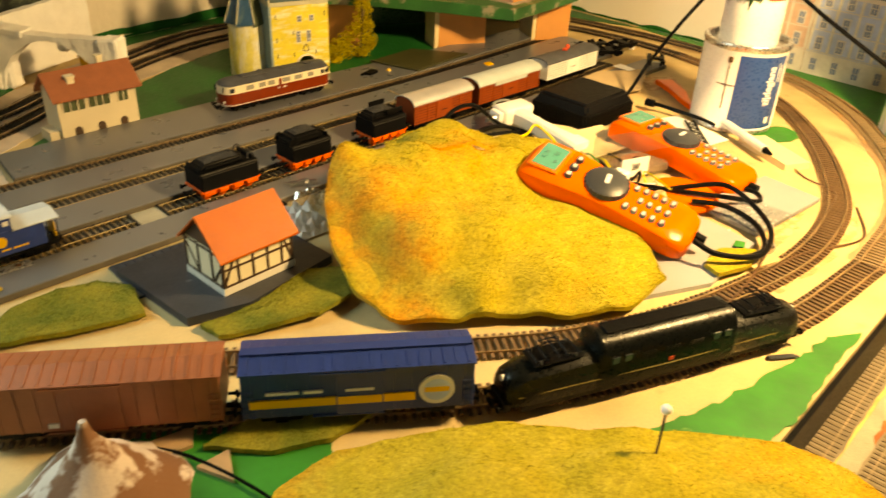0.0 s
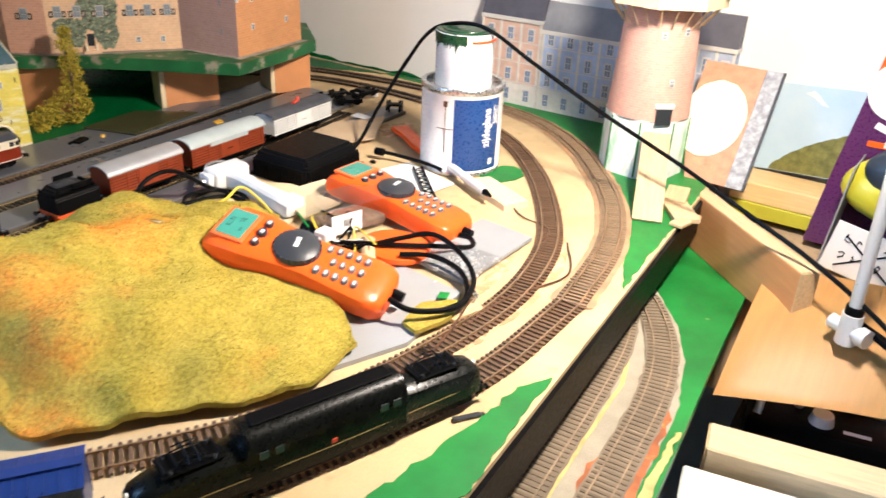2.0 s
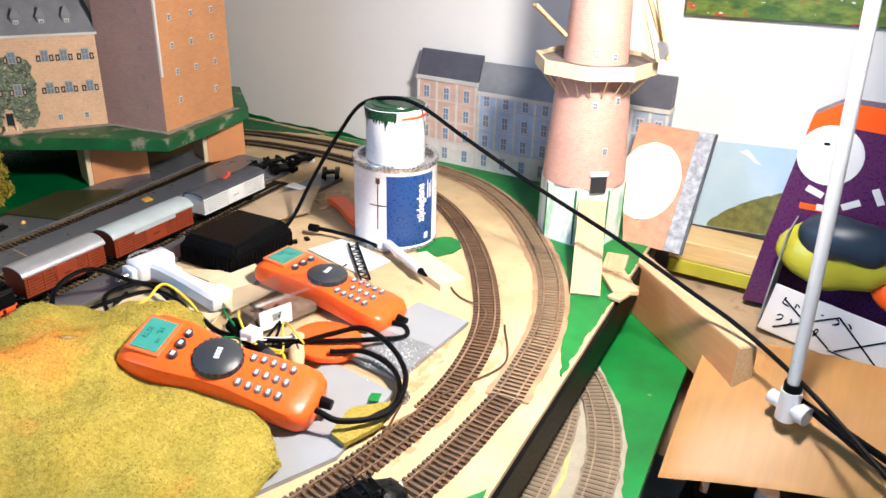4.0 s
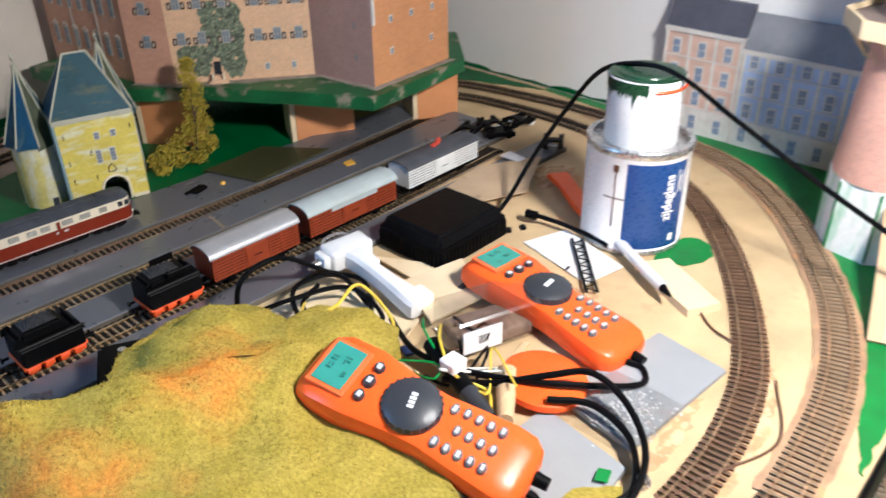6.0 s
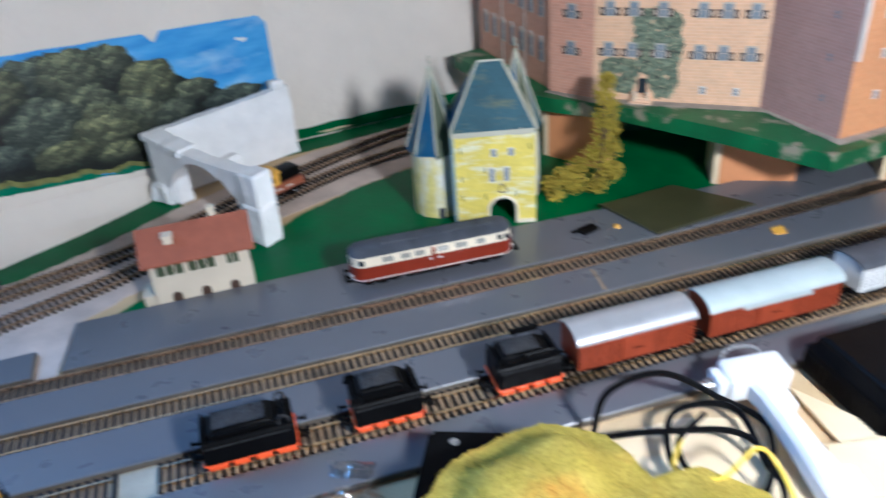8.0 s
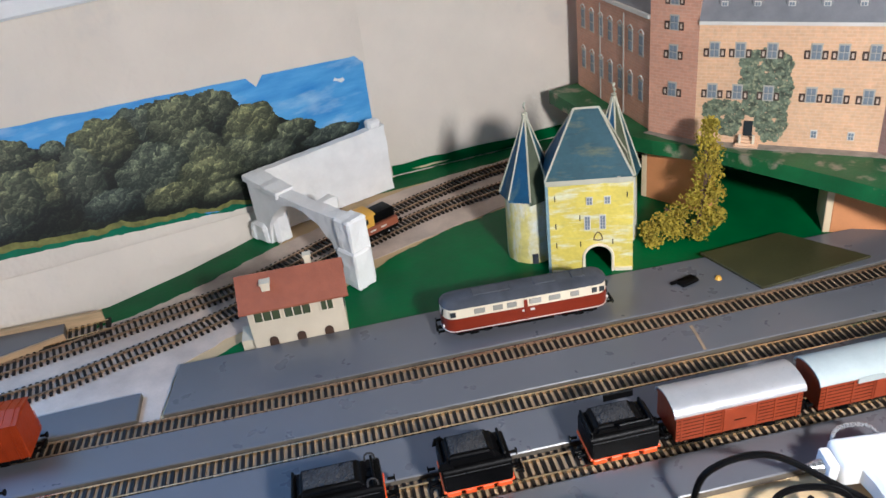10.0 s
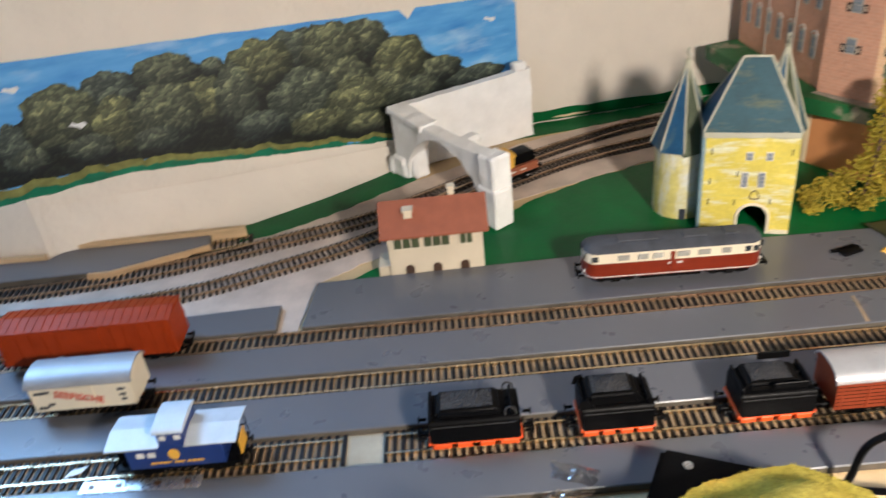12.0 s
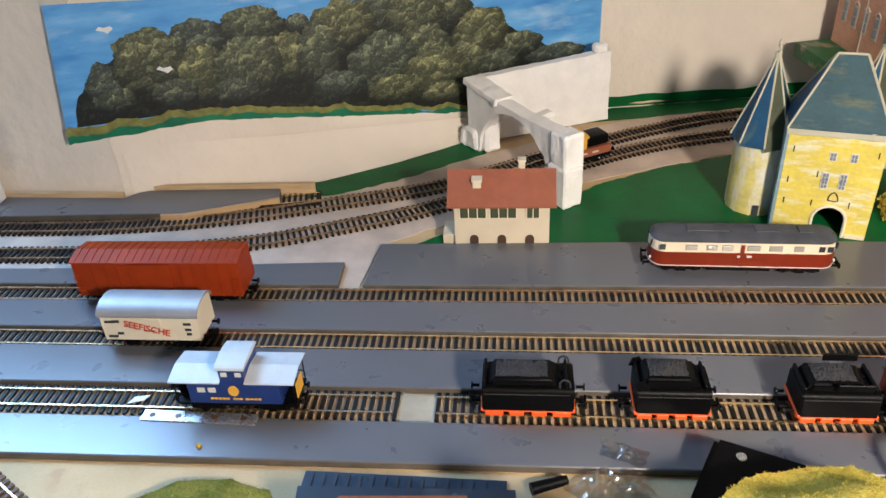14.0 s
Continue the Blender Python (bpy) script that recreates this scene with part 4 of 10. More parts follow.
sh = solo("cream_sheet", bm, M["plaster"], "cream paper sheet curving from the wall to the board", "paper sheet", kind="structure", smooth=True)


# ---- buildings ----
def frame_on(p, u):
    """A frame on an upright face: x along u, y up, z outwards (to the right-hand side of u)."""
    u = Vector((u[0], u[1], 0)).normalized()
    n = Vector((u.y, -u.x, 0))
    return Matrix(((u.x, 0, n.x, p[0]), (u.y, 0, n.y, p[1]), (0, 1, 0, p[2] if len(p) > 2 else 0), (0, 0, 0, 1)))


def uv_block(name, pts, z0, z1, material, parent, label="", top=True):
    """An upright block over pts with UV in metres along its sides."""
    bm = BM()
    uv = bm.loops.layers.uv.new("metres")
    n, run = len(pts), 0.0
    lo = [bm.verts.new((*p, z0)) for p in pts]
    hi = [bm.verts.new((*p, z1)) for p in pts]
    for i in range(n):
        j = (i + 1) % n
        w = (Vector(pts[j]) - Vector(pts[i])).length
        f = bm.faces.new((lo[i], lo[j], hi[j], hi[i]))
        for loop, c in zip(f.loops, ((run, z0), (run + w, z0), (run + w, z1), (run, z1))):
            loop[uv].uv = c
        run += w
    bm.faces.new(hi)
    bm.faces.new(lo[::-1])
    return part(name, bm, material, parent, label)


M["town_pane"] = mat("grey_blue_town_pane", (0.20, 0.27, 0.42), 0.3, var=0.3, coarse=200, bump=0.0)


def window_meshes():
    out = {}
    for key, w, h, fw in (("castle", 0.0085, 0.0145, 0.0010), ("town", 0.0092, 0.0185, 0.0014), ("small", 0.0050, 0.0075, 0.0007)):
        bm = BM()
        box(bm, -w / 4 + fw * 0.35, w / 4 - fw * 0.35, 0, h / 2 - fw * 0.9, 0.0, 0.0006)
        pane_me = bpy.data.meshes.new("pane")
        bm.to_mesh(pane_me)
        bm.free()
        pane_me.materials.append(M["window_blue"] if key != "town" else M["town_pane"])
        bm = BM()
        box(bm, -w / 2 - fw, w / 2 + fw, -fw, h + fw, 0.0, 0.0006)
        frame_me = bpy.data.meshes.new("window_frame")
        bm.to_mesh(frame_me)
        bm.free()
        frame_me.materials.append(M["frame_grey"] if key == "castle" else M["frame_white"])
        bm = BM()
        box(bm, -0.0026, 0.0026, -0.0003, h * 0.57, 0.0, 0.0008)
        bm.faces.ensure_lookup_table()
        n0 = len(bm.faces)
        box(bm, -0.0011, 0.0011, 0.0016, h * 0.57 - 0.0018, 0.0004, 0.0011)
        for k, f in enumerate(bm.faces):
            f.material_index = 1 if k >= n0 else 0
        sh = bpy.data.meshes.new("shutter")
        bm.to_mesh(sh)
        bm.free()
        sh.materials.append(M["shutter_edge"])
        sh.materials.append(M["shutter"])
        out[key] = (pane_me, frame_me, sh, w, h)
    return out


WIN = window_meshes()


def put_window(parent, m, key, shutters=False):
    pane_me, frame_me, sh, w, h = WIN[key]
    ob = new("window", frame_me)
    ob.parent, ob.matrix_basis = parent, m
    for sx in (-1, 1):
        for sy in (0, 1):
            p = new("pane", pane_me)
            p.parent, p.matrix_basis = ob, pose(sx * w / 4, h * 0.02 + sy * h / 2, 0.0004)
    if shutters:
        for s in (-1, 1):
            q = new("shutter", sh)
            q.parent, q.matrix_basis = ob, pose(s * (w / 2 + 0.0038), 0, 0)
    return ob


def roof_mesh(bm, a, b, c, d, z, r0, r1, zr):
    """Hipped or gabled roof over the quad a b c d with a ridge r0 r1."""
    v = [bm.verts.new((*p, z)) for p in (a, b, c, d)] + [bm.verts.new((*r0, zr)), bm.verts.new((*r1, zr))]
    for f in ((0, 1, 5, 4), (1, 2, 5), (2, 3, 4, 5), (3, 0, 4), (3, 2, 1, 0)):
        bm.faces.new([v[i] for i in f])
    return bm


def lumpy(bm, cuts, amp=0.0011, seed=0.0):
    """Uneven plaster: finer faces, each pushed a little in or out."""
    bmesh.ops.recalc_face_normals(bm, faces=bm.faces[:])
    bmesh.ops.subdivide_edges(bm, edges=bm.edges[:], cuts=cuts, use_grid_fill=True)
    bm.normal_update()
    for v in bm.verts:
        v.co += v.normal * (amp * noise.noise(v.co * 70 + Vector((seed, 0, 0))) + 0.35 * amp * noise.noise(v.co * 240 + Vector((0, seed, 0))))
    return bm


def castle():
    c = thing("castle", pose(0, 0, 0), "printed card castle of salmon brick on a raised green plate", "model castle")
    Z, E = 0.0842, 0.214
    f0, f1 = Vector((0.9755, 1.214)), Vector((1.127, 1.110))          # ivy facade
    t0 = Vector((0.941, 1.258))                                     # left corner of the stair tower
    k = Vector((1.140, 1.013))                                      # near corner of the big tower
    r = Vector((1.292, 1.032))
    u = (f1 - f0).normalized()
    nrm = Vector((-u.y, u.x))
    uv_block("facade", [tuple(f0), tuple(f1), tuple(f1 + nrm * 0.10), tuple(f0 + nrm * 0.10)], Z, E, M["castle"], c, "salmon brick front with ivy")
    ft = frame_on((f0.x, f0.y, 0), u)
    uv_block("stair_tower", [tuple(t0), tuple(f0), tuple(f0 + nrm * 0.05), tuple(t0 + nrm * 0.05)], Z, 0.30, M["castle_wing"], c, "tall narrow red brick stair tower")
    wing = [tuple(t0 + nrm * 0.004), tuple(t0 + nrm * 0.10 + u * 0.07), (1.02, 1.490), (0.918, 1.447)]
    uv_block("side_wing", wing, Z, 0.212, M["castle_wing"], c, "brick side wing with rows of tall windows")
    uv_block("big_tower_side", [tuple(f1 - u * 0.006), tuple(k), tuple(k + Vector((0.05, 0.09))), tuple(f1 + Vector((0.05, 0.06)))], Z, 0.36, M["castle_shade"], c, "brick side of the big tower, shade put into its mauve")
    uv_block("big_tower_front", [tuple(k), tuple(r), (1.30, 1.16), (1.16, 1.16)], Z, 0.36, M["castle_orange"], c, "brick front of the big tower, warm light put into its orange")
    bm = BM()
    box(bm, 0.0, 0.0035, 0.0, 0.29, -0.001, 0.003)
    part("corner_strip", bm, M["frame_white"], c, "pale paper corner strip", m=frame_on((k.x, k.y, Z + 0.077), (r - k)))
    # roofs
    bm = BM()
    roof_mesh(bm, tuple(f0 - nrm * 0.004), tuple(f1 - nrm * 0.004 + u * 0.002), tuple(f1 + nrm * 0.10), tuple(f0 + nrm * 0.10), E + 0.001, tuple(f0 + nrm * 0.05), tuple(f1 + nrm * 0.05 - u * 0.02), 0.275)
    part("roof", bm, M["slate"], c, "grey slate print roof with dormers")
    bm = BM()
    roof_mesh(bm, wing[0], wing[1], wing[2], wing[3], 0.213, ((wing[0][0] + wing[1][0]) / 2, (wing[0][1] + wing[1][1]) / 2), ((wing[2][0] + wing[3][0]) / 2, (wing[2][1] + wing[3][1]) / 2), 0.262)
    part("roof", bm, M["slate"], c)
    bm = BM()
    box(bm, 0, (f1 - f0).length, E - Z - 0.0028, E - Z + 0.001, 0, 0.003)
    part("cornice", bm, M["frame_white"], c, m=frame_on((f0.x, f0.y, Z), u))
    wl = (Vector(wing[0]) - Vector(wing[3])).length
    wm = frame_on((wing[3][0], wing[3][1], Z), Vector(wing[0]) - Vector(wing[3]))
    bm = BM()
    box(bm, 0, wl, 0.1265, 0.1305, 0, 0.004)
    part("cornice", bm, M["frame_white"], c, m=wm)
    for i in range(5):
        d = part("dormer", box(BM(), -0.0055, 0.0055, 0, 0.015, -0.018, 0.0, 0.0005), M["slate"], c, m=ft @ pose(0.022 + 0.031 * i, E + 0.007, -0.008))
        put_window(d, pose(0, 0.003, 0.0003), "small")
        bm = BM()
        cyl(bm, 0.0098, 0.0, 0, 0.015, 4, pose(0, 0.0145, -0.006, -90, 0, 0) @ pose(0, 0, 0, 0, 0, 45))
        part("dormer_roof", bm, M["slate"], d)
    m0 = frame_on((f0.x, f0.y, Z), u)
    for row, zz in ((0, 0.050), (1, 0.094)):
        for x in (0.016, 0.041, 0.071, 0.111, 0.135, 0.162):
            if x < (f1 - f0).length - 0.012:
                put_window(c, m0 @ pose(x, zz, 0.0002), "castle", True)
    put_window(c, m0 @ pose(0.118, 0.012, 0.0002), "small")
    put_window(c, m0 @ pose(0.152, 0.012, 0.0002), "small")
    bm = BM()
    box(bm, 0.050, 0.059, 0.0095, 0.026, 0, 0.0012)
    part("door", bm, M["window_dark"], c, "dark castle door", m=m0)
    bm = BM()
    for i in range(4):
        box(bm, 0.047 - 0.0015 * i, 0.062 + 0.0015 * i, 0.0078 - 0.0024 * i - 0.002, 0.0085 - 0.0024 * i, 0, 0.003 + 0.003 * i)
    part("steps", bm, M["castle"], c, "small brick steps", m=m0)
    mt = frame_on((t0.x, t0.y, Z), f0 - t0)
    tw = (f0 - t0).length
    for zz in (0.047, 0.088, 0.119, 0.145, 0.175):
        put_window(c, mt @ pose(tw / 2, zz, 0.0002), "castle", True)
    for row, zz in ((0, 0.030), (1, 0.082)):
        for i in range(7):
            x = 0.020 + i * (wl - 0.04) / 6
            put_window(c, wm @ pose(x, zz, 0.0002) @ Matrix.Diagonal((1, 1.55, 1, 1)), "castle")
            part("window_hood", tube(BM(), [(x - 0.0062, zz + 0.0245, 0.0008), (x, zz + 0.0285, 0.0008), (x + 0.0062, zz + 0.0245, 0.0008)], 0.0007, 5, 0.002), M["frame_white"], c, "pale printed window hood", m=wm)
    for x in (0.36, 0.68):
        part("drainpipe", tube(BM(), [(wl * x, 0.001, 0.001), (wl * x, 0.126, 0.001)], 0.0008, 5, 0.03), M["frame_grey"], c, "pale drainpipe", m=wm)
    mb = frame_on((f1.x, f1.y, Z), k - f1)
    for zz in (0.03, 0.07, 0.11, 0.16, 0.20):
        for x in (0.025, 0.07):
            put_window(c, mb @ pose(x, zz, 0.0003), "small")
    mr = frame_on((k.x, k.y, Z), r - k)
    for zz, xs in ((0.035, (0.035, 0.115)), (0.075, (0.035, 0.075, 0.118)), (0.112, (0.03, 0.07, 0.115)), (0.15, (0.03, 0.075, 0.12)), (0.20, (0.04, 0.1))):
        for x in xs:
            put_window(c, mr @ pose(x, zz, 0.0003), "small")
    # ivy: small leaf flakes on the front
    bm = BM()
    rng = random.Random(5)
    lobes = ((0.066, 0.085, 0.025, 0.019), (0.074, 0.060, 0.020, 0.022), (0.056, 0.064, 0.014, 0.014), (0.028, 0.036, 0.024, 0.013), (0.034, 0.020, 0.013, 0.012), (0.076, 0.030, 0.016, 0.026), (0.058, 0.042, 0.012, 0.012))
    for i in range(15000):
        x, z = rng.uniform(0.008, 0.126), rng.uniform(0.003, 0.108)
        inside = any(((x - cx) / rx) ** 2 + ((z - cz) / rz) ** 2 < 1 + 0.35 * noise.noise((x * 140, z * 140, 9)) for cx, cz, rx, rz in lobes)
        if not inside or noise.noise((x * 120, z * 120, 4)) < -0.52:
            continue
        a, s = rng.uniform(0, 6.28), rng.uniform(0.0008, 0.0019)
        bm.faces.new([bm.verts.new((x + s * math.cos(a + q), z + s * math.sin(a + q), 0.0003 + 0.0004 * rng.random())) for q in (0, 1.57, 3.14, 4.71)])
    part("ivy", bm, M["ivy"], c, "grey-green ivy on the front", m=m0)
    bm = BM()
    for x in (0.0465, 0.0600):
        box(bm, x, x + 0.0026, -0.001, 0.013, 0.0062, 0.0088, 0.0004)
    part("step_pillars", bm, M["cream"], c, "pale stone pillars beside the steps", m=m0)
    bm = BM()
    prism(bm, rough_outline([tuple(t0 - nrm * 0.006 - u * 0.004), tuple(f0 - nrm * 0.014), tuple(f1 - nrm * 0.013), tuple(k - Vector((0.008, 0.012))), tuple(r - Vector((-0.004, 0.010))), tuple(r), tuple(k), tuple(f1), tuple(f0), tuple(t0)], 0.006, 0.0016, 6), 0.0841, 0.0845)
    part("gravel_strip", bm, M["castle_gravel"], c, "grey-beige gravel strip at the castle foot")
    # raised plate and its supports
    bm = BM()
    prism(bm, [(0.915, 1.256), (0.935, 1.231), (0.990, 1.180), (1.060, 1.077), (1.113, 0.985), (1.20, 0.996), (1.306, 1.014), (1.40, 1.12), (1.32, 1.42), (1.05, 1.495), (0.875, 1.44)], 0.067, 0.084)
    part("plate", bm, M["castle_plate"], c, "green painted raised plate with grey worn patches")
    for p, q, lab in (((1.076, 1.115), (1.155, 1.079), ""), ((1.240, 1.052), (1.302, 1.024), ""), ((0.935, 1.262), (0.985, 1.192), "")):
        p, q = Vector(p), Vector(q)
        mm = frame_on((p.x, p.y, 0), q - p)
        bm = BM()
        box(bm, 0.007, (q - p).length, 0.0005, 0.0668, -0.012, 0.0, 0.0006)
        sup = part("support_panel", bm, M["brick_wood"], c, "orange-brown support board", m=mm)
        bm = BM()
        box(bm, 0.0, 0.0068, 0.0005, 0.0668, -0.05, 0.0, 0.0006)
        part("board_end", bm, M["card_pale"], sup, "pale sawn board end")
    mm = frame_on((1.302, 1.024, 0), Vector((0.03, 0.05)))
    bm = BM()
    box(bm, 0.0005, 0.014, 0.0005, 0.0668, -0.05, 0.0)
    part("support_panel", bm, M["card_pale"], c, "pale sawn board end", m=mm)
    bm = BM()
    prism(bm, [(1.02, 1.30), (1.32, 1.20), (1.32, 1.21), (1.02, 1.31)], 0.001, 0.0668)
    part("back_board", bm, M["dgreen"], c, "dark green board under the plate")
    return c


M["castle_gravel"] = mat("grey_beige_gravel", (0.34, 0.30, 0.25), 0.8, var=0.25, coarse=60, fine=500)
M["ivy"] = mat("grey_green_ivy_print", (0.150, 0.185, 0.125), 0.6, var=0.7, coarse=150, fine=600, spots=(0.30, 0.32, 0.19), spot_at=0.54)
M["castle_plate"] = mat("green_painted_plate", (0.018, 0.12, 0.035), 0.5, var=0.3, coarse=20, spots=(0.26, 0.24, 0.17), spot_at=0.56)
castle()


def gatehouse():
    g = thing("gatehouse", pose(0, 0, 0), "hand-painted yellow card town gate with teal pointed roofs", "model gatehouse")
    a, b = Vector((0.788, 1.130)), Vector((0.865, 1.112))
    u = (b - a).normalized()
    n = Vector((-u.y, u.x))
    m0 = frame_on((a.x, a.y, 0.001), u)
    W, H, D = (b - a).length, 0.106, 0.052
    # front with an arched gateway, side and back walls
    bm = BM()
    cx, ar, ah = W * 0.60, 0.0145, 0.017
    arch = [(cx + ar, 0.0)] + [(cx + ar * math.cos(t), ah + ar * math.sin(t)) for t in (math.pi * i / 12 for i in range(13))] + [(cx - ar, 0.0)]
    pts = [(0, 0), (0, H), (W, H), (W, 0)] + arch
    for z in (0.0, -0.003):
        bm.faces.new([bm.verts.new((x, y, z)) for x, y in pts])
    bm.verts.ensure_lookup_table()
    k = len(pts)
    for i in range(k):
        j = (i + 1) % k
        bm.faces.new((bm.verts[i], bm.verts[j], bm.verts[k + j], bm.verts[k + i]))
    part("front_wall", bm, M["gate_yellow"], g, "yellow painted front with an arched gateway", m=m0)
    bm = BM()
    box(bm, -0.0028, -0.0001, 0, H, -D, 0.0)
    part("side_wall", bm, M["gate_side"], g, "grey-blue painted side wall", m=m0)
    bm = BM()
    box(bm, W + 0.0001, W + 0.0028, 0, H, -D, 0.0)
    part("side_wall", bm, M["gate_yellow"], g, m=m0)
    bm = BM()
    box(bm, 0, W, 0, H, -D - 0.003, -D)
    part("back_wall", bm, M["gate_side"], g, m=m0)
    bm = BM()
    box(bm, -0.003, W + 0.003, H - 0.006, H + 0.0010, -D - 0.0035, 0.0014, 0.0006)
    part("eave_band", lumpy(bm, 5, 0.0012, 4.0), M["edge_pale"], g, "pale battlement band", m=m0)
    # bent rim of the arch
    bm = BM()
    tube(bm, [(x, y, 0.0008) for x, y in arch], 0.0016, 6, 0.002)
    part("arch_rim", bm, M["card_cream"], g, m=m0)
    for x, y, key in ((W * 0.50, 0.078, "small"), (W * 0.72, 0.078, "small"), (W * 0.47, 0.050, "small"), (W * 0.47, 0.0575, "small"), (W * 0.66, 0.050, "small"), (W * 0.66, 0.0575, "small")):
        put_window(g, m0 @ pose(x, y, 0.0003), key)
    for x, y in ((0.006, 0.083), (0.006, 0.052), (0.006, 0.03), (0.030, 0.030), (0.062, 0.031), (0.076, 0.083), (0.030, 0.06)):
        part("slit", box(BM(), x - 0.0005, x + 0.0005, y, y + 0.006, 0.0, 0.0005), M["window_dark"], g, "dark painted arrow slit", m=m0)
    part("emblem", tube(BM(), [(cx - 0.0042, 0.0375, 0.0005), (cx - 0.0032, 0.0425, 0.0005), (cx, 0.0460, 0.0005), (cx + 0.0032, 0.0425, 0.0005), (cx + 0.0042, 0.0375, 0.0005), (cx, 0.0368, 0.0005), (cx - 0.0042, 0.0375, 0.0005)], 0.0006, 5, 0.002), M["bark"], g, "small pointed emblem over the gateway", m=m0)
    for x0, x1 in ((0.0005, cx - ar - 0.002), (cx + ar + 0.002, W + 0.002)):
        part("base_edge", lumpy(box(BM(), x0, x1, 0.0, 0.0035, 0.0004, 0.0022), 4, 0.0006, x0), M["card_cream"], g, "pale paper edge along the foot", m=m0)
    # roofs with pale seams
    v = {"a": (-0.003, H, 0.002), "b": (W + 0.003, H, 0.002), "c": (W + 0.003, H, -D - 0.003), "d": (-0.003, H, -D - 0.003), "r": (W * 0.36, H + 0.062, -D * 0.5), "s": (W * 0.66, H + 0.062, -D * 0.5)}
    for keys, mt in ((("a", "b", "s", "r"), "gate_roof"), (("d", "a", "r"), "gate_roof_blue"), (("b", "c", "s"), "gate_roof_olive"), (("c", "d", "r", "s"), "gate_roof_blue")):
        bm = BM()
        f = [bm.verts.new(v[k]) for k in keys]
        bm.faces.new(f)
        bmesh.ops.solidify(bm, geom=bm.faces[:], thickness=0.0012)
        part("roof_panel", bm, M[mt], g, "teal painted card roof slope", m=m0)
    for p, q in (("a", "r"), ("b", "s"), ("c", "s"), ("d", "r"), ("r", "s")):
        part("seam", tube(BM(), [v[p], v[q]], 0.0012, 5, 0.01), M["edge_pale"], g, m=m0)
    # round towers
    for (x, y, rad, h, tip) in ((0.781, 1.181, 0.0275, 0.080, 0.160), (0.874, 1.184, 0.0245, 0.085, 0.164)):
        t = part("round_tower", cyl(BM(), rad, rad * 0.96, 0.001, h, 12), M["gate_pale"], g, "pale yellow corner tower of bent card", smooth=True, m=pose(x, y, 0, 0, 0, 10))
        for i in range(8):
            a0, a1 = math.pi * 2 * (i + 0.5) / 8, math.pi * 2 * (i + 1.5) / 8
            bm = BM()
            low = h - 0.007 + 0.003 * noise.noise((i * 1.7, rad * 90, 0))
            f = [bm.verts.new(p) for p in ((rad * 1.14 * math.cos(a0), rad * 1.14 * math.sin(a0), low), (rad * 1.14 * math.cos(a1), rad * 1.14 * math.sin(a1), h - 0.005), (0.003 * math.cos(a1), 0.003 * math.sin(a1), tip - 0.008), (0.003 * math.cos(a0), 0.003 * math.sin(a0), tip - 0.008))]
            bm.faces.new(f)
            bmesh.ops.solidify(bm, geom=bm.faces[:], thickness=0.0010)
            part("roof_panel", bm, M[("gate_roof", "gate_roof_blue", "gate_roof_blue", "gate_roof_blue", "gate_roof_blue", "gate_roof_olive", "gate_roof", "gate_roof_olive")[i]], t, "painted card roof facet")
        bm = BM()
        for i in range(8):
            a0 = math.pi * 2 * (i + 0.5) / 8
            tube(bm, [(rad * 1.13 * math.cos(a0), rad * 1.13 * math.sin(a0), h - 0.004), (0.0042 * math.cos(a0), 0.0042 * math.sin(a0), tip - 0.012), (0.002 * math.cos(a0), 0.002 * math.sin(a0), tip)], 0.0011, 5, 0.006)
        part("seam", bm, M["edge_pale"], t)
        bm = BM()
        tube(bm, [(0, 0, tip - 0.003), (0.0015, 0.0005, tip + 0.003), (-0.0008, 0, tip + 0.007), (0.0012, 0.0006, tip + 0.011)], 0.0013, 6, 0.002)
        part("finial", bm, M["edge_pale"], t, "twisted pale paper tip", smooth=True)
        bm = BM()
        box(bm, -0.003, 0.003, -0.0006, 0.0006, 0.001, 0.013, m=pose(0, -rad - 0.0001, 0))
        part("tower_door", bm, M["slab"], t, m=pose(0, 0, 0, 0, 0, -18))
    return g


gatehouse()


